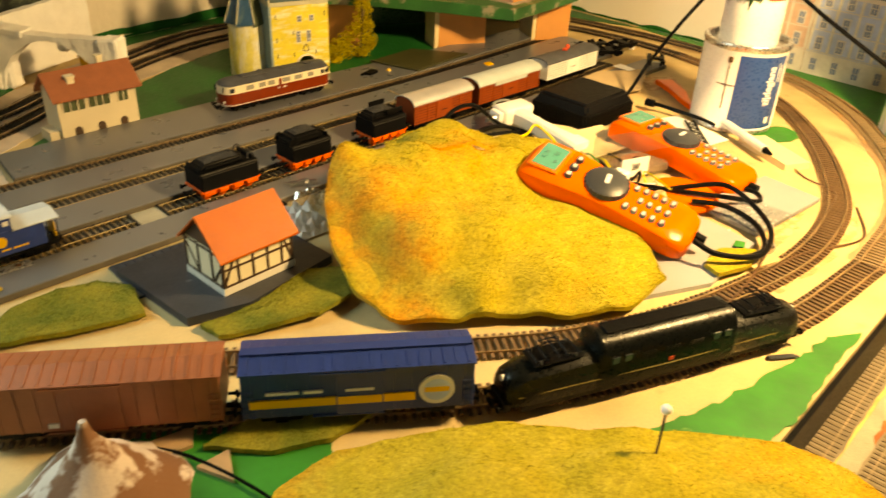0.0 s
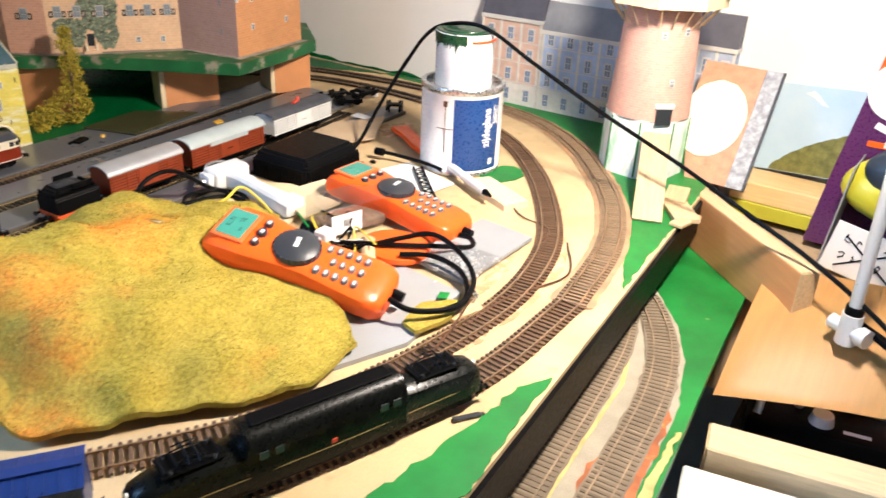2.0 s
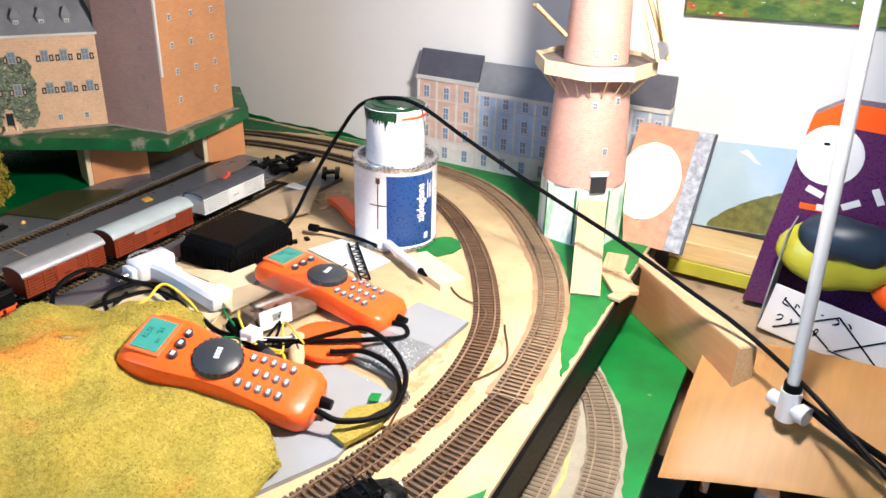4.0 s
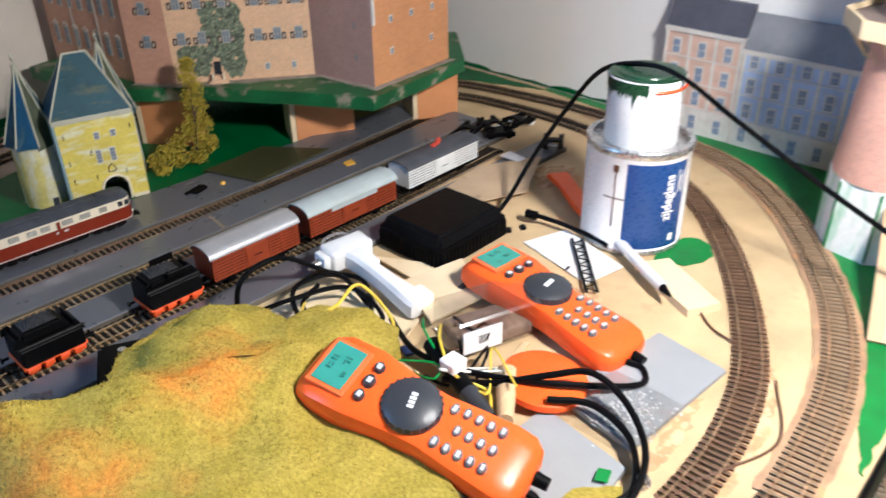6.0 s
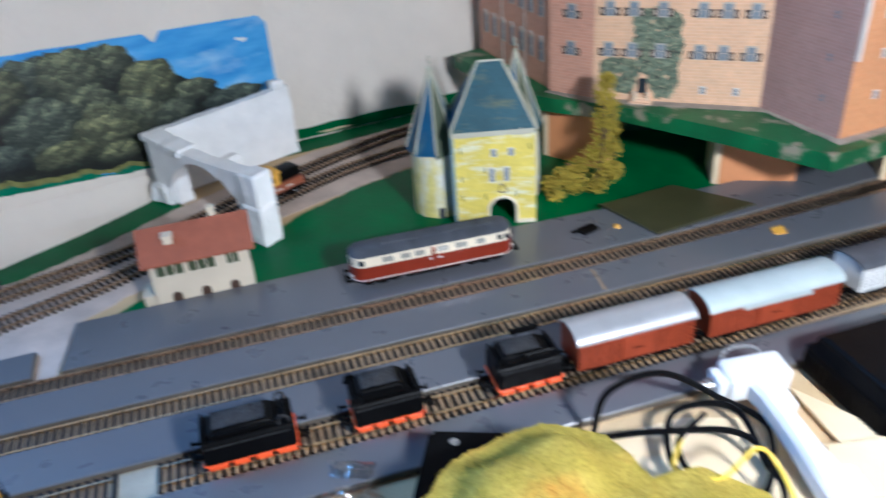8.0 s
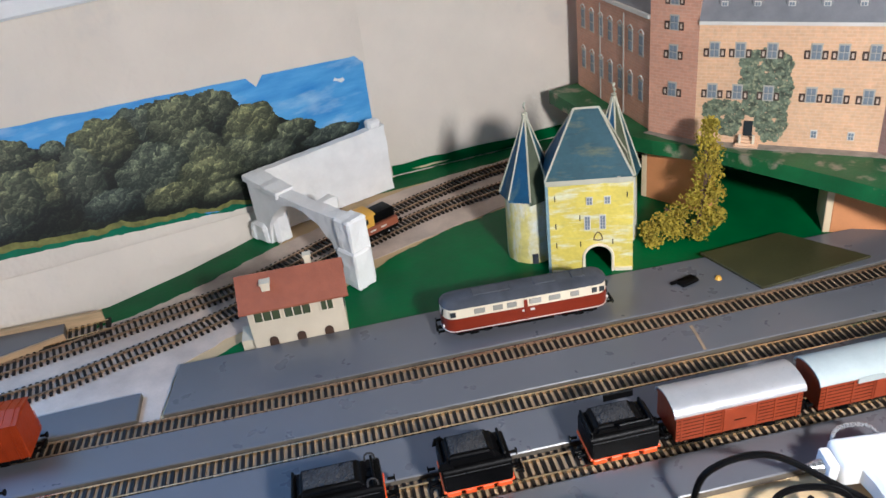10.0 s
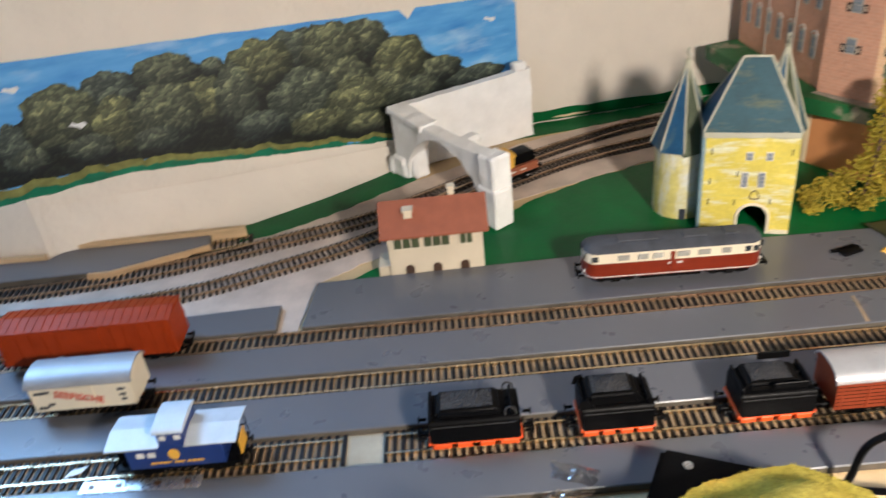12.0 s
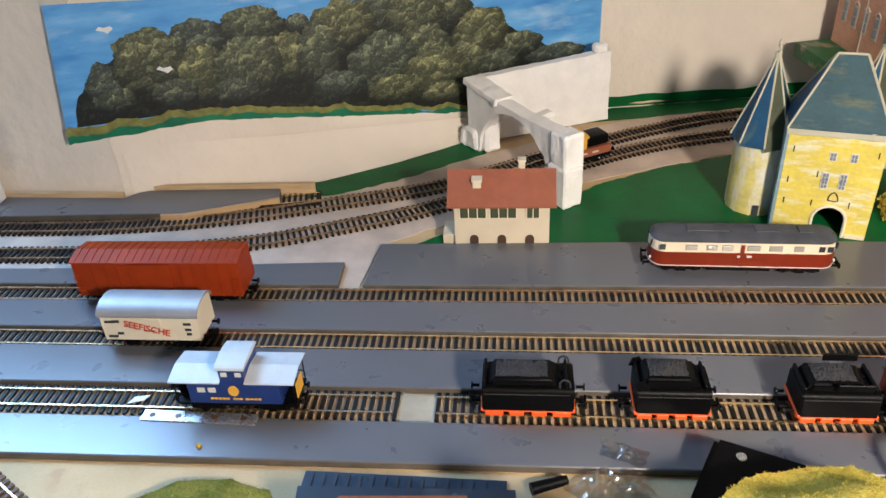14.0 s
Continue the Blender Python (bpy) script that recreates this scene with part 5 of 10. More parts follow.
def station_house():
    h = thing("station_house", pose(0.484, 1.087, 0.0012, 0, 0, 1.5), "cream model house with brick red roof and green shutters", "model house")
    W, D, E, R = 0.090, 0.040, 0.0535, 0.0725
    bm = BM()
    box(bm, 0, W, 0, D, 0, E)
    part("wall", bm, M["house_wall"], h)
    for x in (0, W - 0.0012):
        bm = BM()
        extrude_profile(bm, [(0, E), (D, E), (D / 2, R - 0.004)], x, x + 0.0012)
        part("gable", bm, M["house_wall"], h)
    for s in (0, 1):
        bm = BM()
        y0, y1_, = (-0.007, D / 2) if s == 0 else (D + 0.007, D / 2)
        zlo = E - 0.007 * (R - E) / (D / 2)
        extrude_profile(bm, [(y0, zlo), (y1_, R), (y1_, R + 0.002), (y0, zlo + 0.002)], -0.006, W + 0.006)
        part("roof_slope", bm, M["roof_red"], h, "brick red tiled roof slope")
    for x, y, s in ((0.022, 0.010, 0.004), (0.064, 0.026, 0.0032)):
        bm = BM()
        box(bm, x - s, x + s, y - s, y + s, 0.054, 0.080 if y > 0.02 else 0.068, 0.0004)
        box(bm, x - s * 1.25, x + s * 1.25, y - s * 1.25, y + s * 1.25, (0.080 if y > 0.02 else 0.068), (0.082 if y > 0.02 else 0.070))
        part("chimney", bm, M["cream"], h, "small cream chimney")
    for x in (0.0185, 0.045, 0.0715):
        bm = BM()
        pts = [(x - 0.0042, 0.0), (x + 0.0042, 0.0)] + [(x + 0.0042 * math.cos(t), 0.010 + 0.0042 * math.sin(t)) for t in (math.pi * i / 8 for i in range(9))]
        lo = [bm.verts.new((px, -0.0002, pz)) for px, pz in pts]
        hi = [bm.verts.new((px, -0.0009, pz)) for px, pz in pts]
        bm.faces.new(hi)
        for i in range(len(pts)):
            bm.faces.new((lo[i], lo[(i + 1) % len(pts)], hi[(i + 1) % len(pts)], hi[i]))
        part("arched_door", bm, M["timber"], h, "dark brown arched door")
    for x, hw, n in ((0.0180, 0.0125, 3), (0.0465, 0.0125, 3), (0.0745, 0.0060, 2)):
        bm = BM()
        box(bm, x - hw, x + hw, -0.0005, 0, 0.0330, 0.0465)
        w = part("window", bm, M["window_dark"], h)
        for q in range(n):
            xx = x - hw + 2 * hw * (q + 0.5) / n
            bm = BM()
            box(bm, xx - hw / n * 0.72, xx + hw / n * 0.72, -0.0012, -0.0004, 0.0335, 0.0460)
            part("shutter", bm, M["shutter_green"], w, "dark green shutter")
        for q in range(n + 1):
            xx = x - hw + 2 * hw * q / n
            bm = BM()
            box(bm, xx - 0.0005, xx + 0.0005, -0.0015, 0.0, 0.0330, 0.0465)
            part("mullion", bm, M["cream"], w)
    for y in (0.012, 0.028):
        bm = BM()
        box(bm, W, W + 0.0007, y - 0.004, y + 0.004, 0.026, 0.036)
        part("window", bm, M["window_dark"], h)
    bm = BM()
    box(bm, -0.012, 0.0, 0.004, 0.03, 0.0, 0.012)
    part("side_step", bm, M["house_wall"], h)


station_house()


def timber_house():
    h = thing("half_timbered_house", pose(0.4580, 0.692, 0.0082, 0, 0, 4), "half-timbered cream model house with an orange roof", "model house")
    W, D, E, R = 0.067, 0.052, 0.036, 0.060
    bm = BM()
    box(bm, 0, W, 0, D, 0, E)
    part("wall_panel", bm, M["cream"], h, "cream panels between the beams")
    for x in (0, W - 0.001):
        bm = BM()
        extrude_profile(bm, [(0, E), (D, E), (D / 2, R - 0.003)], x, x + 0.001)
        part("gable", bm, M["timber"] if x == 0 else M["cream"], h)
    for s in (0, 1):
        bm = BM()
        y0, yr = (-0.005, D / 2) if s == 0 else (D + 0.005, D / 2)
        zlo = E - 0.005
        extrude_profile(bm, [(y0, zlo), (yr, R), (yr, R + 0.0018), (y0, zlo + 0.0018)], -0.004, W + 0.004)
        part("roof_slope", bm, M["roof_orange"], h, "bright orange tiled roof slope")
    def beam(x0, z0, x1, z1, side):
        d = Vector((x1 - x0, z1 - z0))
        bm = BM()
        box(bm, 0, d.length, -0.0008, 0.0003, -0.0009, 0.0009)
        mm = pose(x0, 0, z0, 0, -math.degrees(math.atan2(d.y, d.x)), 0)
        if side == "end":
            mm = pose(0, D, 0, 0, 0, -90) @ mm
        part("beam", bm, M["timber"], h, m=mm)
    for x in (0.001, 0.014, 0.028, 0.042, 0.056, W - 0.001):
        beam(x, 0.007, x, E, "front")
    for z in (0.007, 0.022, E - 0.002):
        beam(0, z, W, z, "front")
    beam(0.001, 0.008, 0.012, 0.034, "front")
    beam(0.057, 0.034, W - 0.001, 0.008, "front")
    for x in (0.001, 0.019, 0.038, D - 0.001):
        beam(x, 0.007, x, E, "end")
    for z in (0.007, E - 0.002):
        beam(0, z, D, z, "end")
    beam(0.003, 0.030, 0.018, 0.009, "end")
    beam(0.040, 0.009, 0.055, 0.030, "end")
    bm = BM()
    box(bm, -0.0008, W + 0.0008, -0.0012, D + 0.0008, 0, 0.0062)
    part("plinth", bm, M["frame_white"], h, "pale plinth")
    bm = BM()
    prism(bm, [(0.410, 0.782), (0.421, 0.684), (0.468, 0.672), (0.560, 0.690), (0.552, 0.788)], 0.0, 0.008)
    solo("dark_slab", bm, M["slab"], "dark grey slab under the half-timbered house", "slab", kind="structure")


timber_house()


def plaster_bridge():
    b = thing("plaster_bridge", pose(0, 0, 0), "white plaster arch bridge with a retaining wall over the tracks", "model bridge")
    A, B = Vector((0.478, 1.318)), Vector((0.589, 1.167))
    u = (B - A)
    Ln = u.length
    m0 = frame_on((A.x, A.y, 0.0012), u)
    bm = BM()
    N = 26
    prof_top, prof_bot = [], []
    for i in range(N + 1):
        t = i / N
        x = t * Ln
        top = 0.083 - 0.003 * t - 0.022 * t * (1 - t) + 0.0015 * noise.noise((x * 60, 0, 0))
        if x < 0.024 or x > Ln - 0.020:
            low = 0.0
        else:
            q = (x - 0.024) / (Ln - 0.044)
            low = 0.010 + 0.060 * math.sin(math.pi * min(1, max(0, q))) ** 0.55
            low = min(low, top - 0.007)
        prof_top.append((x, top))
        prof_bot.append((x, low))
    xs = [p[0] for p in prof_top]
    rows = []
    for z in (0.0, -0.006, -0.012, -0.018):
        rows.append([[bm.verts.new((x + 0.001 * noise.noise((x * 80, z * 200, 1)), tp, z)), bm.verts.new((x + 0.001 * noise.noise((x * 80, z * 200, 5)), bt, z + 0.001 * noise.noise((x * 70, bt * 70, 3))))] for (x, tp), (_, bt) in zip(prof_top, prof_bot)])
    for i in range(N):
        for rr in (rows[0], rows[-1]):
            bm.faces.new((rr[i][0], rr[i + 1][0], rr[i + 1][1], rr[i][1]))
        for ra, rb in zip(rows, rows[1:]):
            for q in (0, 1):
                bm.faces.new((ra[i][q], ra[i + 1][q], rb[i + 1][q], rb[i][q]))
    for ra, rb in zip(rows, rows[1:]):
        for i in (0, N):
            bm.faces.new((ra[i][0], ra[i][1], rb[i][1], rb[i][0]))
    part("arch", lumpy(bm, 2, 0.0013), M["gypsum"], b, "rough white plaster arch", smooth=True, m=m0)
    bm = BM()
    box(bm, -0.012, Ln * 0.30, 0.078, 0.0855, -0.022, 0.003, 0.001)
    part("parapet", lumpy(bm, 5, 0.0015, 3.0), M["gypsum"], b, m=m0 @ pose(0, 0.0, 0, 0, 0, -5.5))
    bm = BM()
    box(bm, Ln - 0.022, Ln + 0.002, 0.0, 0.079, -0.023, 0.002, 0.002)
    part("pier", lumpy(bm, 6, 0.0018, 5.0), M["gypsum"], b, "square white plaster pier", m=m0)
    bm = BM()
    box(bm, -0.006, 0.020, 0.0, 0.026, -0.022, 0.004, 0.003)
    part("pier", lumpy(bm, 4, 0.0016, 7.0), M["gypsum"], b, m=m0)
    # retaining wall along the track
    p, q = Vector((0.486, 1.325)), Vector((0.649, 1.399))
    mw = frame_on((p.x, p.y, 0.0012), q - p)
    L2 = (q - p).length
    bm = BM()
    K = 20
    grid = []
    for i in range(K + 1):
        x = L2 * i / K
        h = 0.082 + 0.007 * i / K + 0.0018 * noise.noise((x * 80, 2, 0))
        grid.append([[bm.verts.new((x, h * j / 4, zz + 0.0018 * noise.noise((x * 40, j, zz * 90)))) for j in range(5)] for zz in (0.0, -0.012)])
    for i in range(K):
        for s in (0, 1):
            for j in range(4):
                bm.faces.new((grid[i][s][j], grid[i + 1][s][j], grid[i + 1][s][j + 1], grid[i][s][j + 1]))
        bm.faces.new((grid[i][0][4], grid[i + 1][0][4], grid[i + 1][1][4], grid[i][1][4]))
    for i in (0, K):
        for j in range(4):
            bm.faces.new((grid[i][0][j], grid[i][0][j + 1], grid[i][1][j + 1], grid[i][1][j]))
    part("retaining_wall", lumpy(bm, 1, 0.0014, 9.0), M["gypsum"], b, "white plaster retaining wall", smooth=True, m=mw)
    bm = BM()
    box(bm, Ln * 0.50, Ln * 0.50 + 0.016, 0.052, 0.068, -0.048, -0.0185, 0.003)
    part("corbel", lumpy(bm, 3, 0.0016, 2.0), M["gypsum"], b, "rough plaster corbel behind the arch", smooth=True, m=m0)
    bm = BM()
    box(bm, L2 - 0.022, L2 - 0.004, 0.087, 0.099, -0.013, 0.001, 0.003)
    part("end_knob", lumpy(bm, 3, 0.0016, 4.0), M["gypsum"], b, smooth=True, m=mw)
    bm = BM()
    box(bm, Ln - 0.024, Ln + 0.006, 0.0, 0.044, -0.020, 0.0045, 0.002)
    part("pier_buttress", lumpy(bm, 4, 0.0018, 6.0), M["gypsum"], b, "stepped plaster buttress", m=m0)
    for x0, x1, y1_, z0, z1 in ((0.018, 0.034, 0.052, -0.026, -0.004), (-0.014, 0.0, 0.022, -0.014, 0.006)):
        part("pier_buttress", lumpy(box(BM(), x0, x1, 0.0, y1_, z0, z1, 0.004), 4, 0.0020, x0 * 90), M["gypsum"], b, smooth=True, m=m0)


plaster_bridge()


def row_houses():
    specs = (("peach", 0.797, 0.689, 0.133, 0.175, "narrow peach town house print with a dark slate roof"),
             ("sky_blue", 0.688, 0.526, 0.121, 0.166, "pale blue town house print with a slate roof"),
             ("grey_blue", 0.525, 0.394, 0.136, 0.182, "grey-blue town house print with a dark roof"))
    for key, ya, yb, eave, top, lab in specs:
        W = ya - yb
        h = thing("town_house", frame_on((1.463, ya, 0.0012), (0, -1)), lab, "model house", "row of town houses")
        bm = BM()
        box(bm, 0, W, 0, eave, -0.020, 0)
        part("facade", bm, M[key], h)
        bm = BM()
        box(bm, 0, W, 0, 0.034, 0, 0.0008)
        part("ground_floor", bm, M["ground_floor"], h, "pale rendered ground floor")
        bm = BM()
        box(bm, -0.001, W + 0.001, eave - 0.002, eave + 0.004, -0.022, 0.003)
        part("cornice", bm, M["frame_white"], h)
        bm = BM()
        v = [bm.verts.new(p) for p in ((0, eave + 0.004, 0.001), (W, eave + 0.004, 0.001), (W, top, -0.014), (0, top, -0.014), (0, eave + 0.004, -0.02), (W, eave + 0.004, -0.02), (W, top, -0.02), (0, top, -0.02))]
        for f in ((0, 1, 2, 3), (4, 5, 6, 7), (0, 3, 7, 4), (1, 2, 6, 5), (3, 2, 6, 7), (0, 1, 5, 4)):
            bm.faces.new([v[i] for i in f])
        part("roof", bm, M["slate_dark"] if key != "sky_blue" else M["slate"], h, "slate print roof")
        nx = 3 if key == "peach" else 5
        for row in range(4):
            for i in range(nx):
                put_window(h, pose(W * (i + 0.5) / nx, 0.0075 + 0.032 * row, 0.0009 if row == 0 else 0.0003), "town")
        for row in range(1, 4):
            bm = BM()
            box(bm, 0, W, 0.0350 + 0.032 * (row - 1), 0.0364 + 0.032 * (row - 1), 0, 0.0012)
            part("ledge", bm, M["frame_white"], h)
        for i in range(nx + 1):
            x = min(W - 0.0022, max(0.0022, W * i / nx))
            bm = BM()
            box(bm, x - 0.0020, x + 0.0020, 0.0366, eave - 0.003, 0.0, 0.0007)
            part("pilaster", bm, M["ground_floor"], h, "pale printed pilaster")


row_houses()


def smeared_paper():
    """White paper with watery upright smears of green paint."""
    m, nt, b = nmat("white_paper_with_green_smears")
    n1 = noise_tex(nt, 60, 4, stretch=(1.0, 1.0, 0.25))
    c = mixc(nt, ramp(nt, n1, 0.52, 0.66, (0, 0, 0), (0.75, 0.75, 0.75)), (0.80, 0.82, 0.80), (0.22, 0.52, 0.30))
    c = mixc(nt, 0.5, c, ramp(nt, noise_tex(nt, 200, 3), 0.3, 0.7, (0.85, 0.86, 0.85), (1.05, 1.05, 1.05)), "MULTIPLY")
    nt.links.new(c, b.inputs["Base Color"])
    b.inputs["Roughness"].default_value = 0.6
    add_bump(nt, b, noise_tex(nt, 45, 3), 0.4, 0.002)
    return m


M["smeared_paper"] = smeared_paper()
M["gallery_floor"] = mat("brown_grey_card", (0.20, 0.155, 0.135), 0.7, var=0.2, coarse=50)
M["wood_yellow"] = mat("pale_yellow_planed_wood", (0.76, 0.55, 0.25), 0.5, var=0.10, coarse=20, fine=200, stretch=(14, 1, 14))


def windmill():
    w = thing("windmill", pose(1.319, 0.458, 0.0012), "brick print windmill tower with wooden gallery on a white paper base", "model windmill")
    part("base", cyl(BM(), 0.054, 0.054, 0, 0.076, 8, pose(0, 0, 0, 0, 0, 12)), M["smeared_paper"], w, "white paper base smeared with green paint")
    for i in range(8):
        a = math.radians(12 + 45 * i)
        part("green_smear", tube(BM(), [(0.0540 * math.cos(a), 0.0540 * math.sin(a), 0.002), (0.0538 * math.cos(a), 0.0538 * math.sin(a), 0.074)], 0.0012, 5, 0.02), M["green_light"], w, "green painted corner")
    for z0, z1, r0, r1 in ((0.076, 0.215, 0.0525, 0.044), (0.2235, 0.42, 0.039, 0.030)):
        bm = BM()
        uv = bm.loops.layers.uv.new("metres")
        n, k = 28, 8
        ring = [[bm.verts.new(((r0 + (r1 - r0) * j / k) * math.cos(2 * math.pi * i / n), (r0 + (r1 - r0) * j / k) * math.sin(2 * math.pi * i / n), z0 + (z1 - z0) * j / k)) for i in range(n)] for j in range(k + 1)]
        for j in range(k):
            for i in range(n):
                f = bm.faces.new((ring[j][i], ring[j][(i + 1) % n], ring[j + 1][(i + 1) % n], ring[j + 1][i]))
                for loop, (ii, jj) in zip(f.loops, ((i, j), (i + 1, j), (i + 1, j + 1), (i, j + 1))):
                    loop[uv].uv = (ii * 2 * math.pi * 0.05 / n, z0 + (z1 - z0) * jj / k)
        bm.faces.new(ring[k])
        part("tower", bm, M["mill_brick"], w, "tapering brick print tower", smooth=True)
    bm = BM()
    cyl(bm, 0.072, 0.072, 0.2155, 0.2230, 8, pose(0, 0, 0, 0, 0, 12))
    part("gallery", bm, M["gallery_floor"], w, "brown-grey gallery floor")
    bm = BM()
    for i in range(8):
        a0, a1 = math.radians(12 + 45 * i), math.radians(57 + 45 * i)
        p, q = Vector((0.072 * math.cos(a0), 0.072 * math.sin(a0), 0)), Vector((0.072 * math.cos(a1), 0.072 * math.sin(a1), 0))
        d = q - p
        box(bm, 0, d.length, -0.0015, 0.0015, 0.212, 0.228, m=pose(p.x, p.y, 0, 0, 0, math.degrees(math.atan2(d.y, d.x))))
    part("gallery_rim", bm, M["card_pale"], w, "pale wooden gallery rim")
    for i in range(22):
        a = 2 * math.pi * i / 22
        bm = BM()
        tube(bm, [(0.048 * math.cos(a), 0.048 * math.sin(a), 0.188), (0.068 * math.cos(a), 0.068 * math.sin(a), 0.2135)], 0.0010, 4, 0.02)
        part("strut", bm, M["wood"], w)
    for a, z in ((200, 0.235), (232, 0.23), (205, 0.175), (225, 0.12), (240, 0.30), (195, 0.30), (240, 0.18)):
        rr = 0.0395 if z > 0.22 else 0.0525 - 0.0085 * (z - 0.076) / 0.139 + 0.0002
        put_window(w, pose(rr * math.cos(math.radians(a)), rr * math.sin(math.radians(a)), z, 90, 0, a + 90), "small")
    bm = BM()
    box(bm, -0.010, 0.010, -0.001, 0.0015, 0.072, 0.092)
    part("doorway", bm, M["window_dark"], w, "dark doorway over the base", m=pose(0.0530 * math.cos(math.radians(220)), 0.0530 * math.sin(math.radians(220)), 0, 0, 0, 312))
    bm = BM()
    box(bm, -0.012, 0.012, -0.001, 0.0030, 0.0925, 0.0985, 0.0008)
    part("door_lintel", bm, M["paper"], w, m=pose(0.0530 * math.cos(math.radians(220)), 0.0530 * math.sin(math.radians(220)), 0, 0, 0, 312))
    # wooden tail struts and brake wheel
    for p, q in (((-0.01, -0.078, 0.232), (0.0, -0.033, 0.34)), ((0.008, -0.084, 0.232), (0.012, -0.033, 0.34)), ((-0.003, -0.086, 0.236), (0.004, -0.034, 0.40)), ((-0.035, -0.070, 0.245), (-0.004, -0.036, 0.36))):
        part("tail_strut", tube(BM(), [p, q], 0.0032, 4, 0.05), M["wood_yellow"], w, "thin wooden strut")
    bm = BM()
    cyl(bm, 0.010, 0.010, -0.0015, 0.0015, 20, pose(-0.010, -0.080, 0.245, 90, 0, 60))
    part("hand_wheel", bm, M["slate"], w, "small grey hand wheel")
    bm = BM()
    box(bm, -0.03, 0.03, -0.004, 0.004, -0.002, 0.002, 0.0005, m=pose(-0.055, 0.040, 0.272, 0, -38, 150))
    part("sail_stub", bm, M["wood"], w, "short wooden sail stub")
    # ramp of pale wood up to the doorway, and offcuts beside it
    p, q = Vector((1.146, 0.383, 0.0032)), Vector((1.273, 0.427, 0.064))
    x = (q - p).normalized()
    y = Vector((0, 0, 1)).cross(x).normalized()
    z = x.cross(y)
    m = Matrix(((x.x, y.x, z.x, p.x), (x.y, y.y, z.y, p.y), (x.z, y.z, z.z, p.z), (0, 0, 0, 1)))
    bm = BM()
    box(bm, 0.0, (q - p).length, -0.0165, 0.0165, -0.0015, 0.0015, 0.0004)
    solo("wooden_ramp", bm, M["wood"], "pale wooden ramp leaning on the windmill base", "ramp", m=m)
    for x, y, rz, ln, wd, h in ((1.196, 0.362, 35, 0.060, 0.030, 0.006), (1.232, 0.378, 10, 0.050, 0.026, 0.009), (1.175, 0.348, -12, 0.045, 0.016, 0.004)):
        bm = BM()
        box(bm, -ln / 2, ln / 2, -wd / 2, wd / 2, 0.0, h, 0.0006)
        solo("wood_offcut", bm, M["wood"], "small pale wood offcut beside the wooden ramp", "wood offcut", "wood offcuts", m=pose(x, y, 0.0016, 0, 0, rz))


windmill()


def bushes():
    rng = random.Random(11)
    b = thing("bush", pose(0.952, 1.150, 0.001), "olive-yellow lichen bush beside the castle plate", "bush")
    for k, (p, q, r) in enumerate((((0, 0, 0), (0.012, 0.01, 0.10), 0.002), ((0, 0, 0), (-0.03, 0.01, 0.035), 0.0016), ((0, 0, 0), (0.03, 0.012, 0.04), 0.0016), ((0.006, 0.005, 0.05), (0.03, 0.02, 0.09), 0.0012))):
        part("stem", tube(BM(), [p, ((p[0] + q[0]) / 2 + 0.004, (p[1] + q[1]) / 2, (p[2] + q[2]) / 2), q], r, 5, 0.01), M["bark"], b)
    blobs = [(0.016, 0.012, 0.122, 0.009), (0.012, 0.010, 0.108, 0.012), (0.020, 0.012, 0.092, 0.013), (0.010, 0.008, 0.078, 0.013), (0.022, 0.014, 0.066, 0.012), (0.012, 0.008, 0.052, 0.015), (0.000, 0.008, 0.040, 0.014), (0.026, 0.012, 0.042, 0.011), (-0.018, 0.008, 0.028, 0.013), (0.014, -0.002, 0.026, 0.015), (-0.034, 0.006, 0.022, 0.012), (-0.022, 0.002, 0.012, 0.013), (-0.050, 0.004, 0.016, 0.010), (-0.048, -0.002, 0.007, 0.011), (0.000, -0.006, 0.010, 0.013), (0.028, 0.008, 0.016, 0.010)]
    bm = BM()
    for x, y, z, r in blobs:
        for i in range(420):
            d = Vector((rng.gauss(0, 1), rng.gauss(0, 1), rng.gauss(0, 1))).normalized() * r * rng.uniform(0.25, 1.12)
            c = Vector((x, y, z)) + d
            if c.z < 0.002:
                continue
            s = rng.uniform(0.0008, 0.0021)
            a = Vector((rng.gauss(0, 1), rng.gauss(0, 1), rng.gauss(0, 1))).normalized() * s
            e = a.orthogonal().normalized() * s * 0.8
            n = a.cross(e).normalized() * s * 0.4
            v = [bm.verts.new(c + w) for w in (a, e, -a, -e, n)]
            for f in ((0, 1, 4), (1, 2, 4), (2, 3, 4), (3, 0, 4)):
                bm.faces.new([v[i2] for i2 in f])
    part("crown", bm, M["bush"], b, "ragged olive-yellow lichen clumps")


bushes()

# tray, loose bits on the castle platform
tr = thing("dull_tray", pose(0, 0, 0), "dull olive metal tray lying on the platform", "tray")
bm = BM()
prism(bm, [(0.938, 1.106), (0.964, 1.030), (1.085, 1.048), (1.030, 1.118)], PH + 0.0004, PH + 0.0022)
part("sheet", bm, M["pit"], tr)
bm = BM()
for p, q in (((0.938, 1.106), (0.964, 1.030)), ((0.964, 1.030), (1.085, 1.048))):
    tube(bm, [(*p, PH + 0.0028), (*q, PH + 0.0022)], 0.0007, 5, 0.03)
part("rim", bm, M["pit"], tr, "thin dark rim")


# ---- rolling stock ----
RT = 0.0042                                     # rail top over the track base


def on_line(line, s, pitch=0.0080, z=0.0005 + RT, turn=0):
    """The pose at s metres along an evenly divided line."""
    i = s / pitch
    k = int(i)
    a, b = line[k], line[k + 1]
    p = a.lerp(b, i - k)
    return pose(p.x, p.y, z, 0, 0, math.degrees(math.atan2((b - a).y, (b - a).x)) + turn)


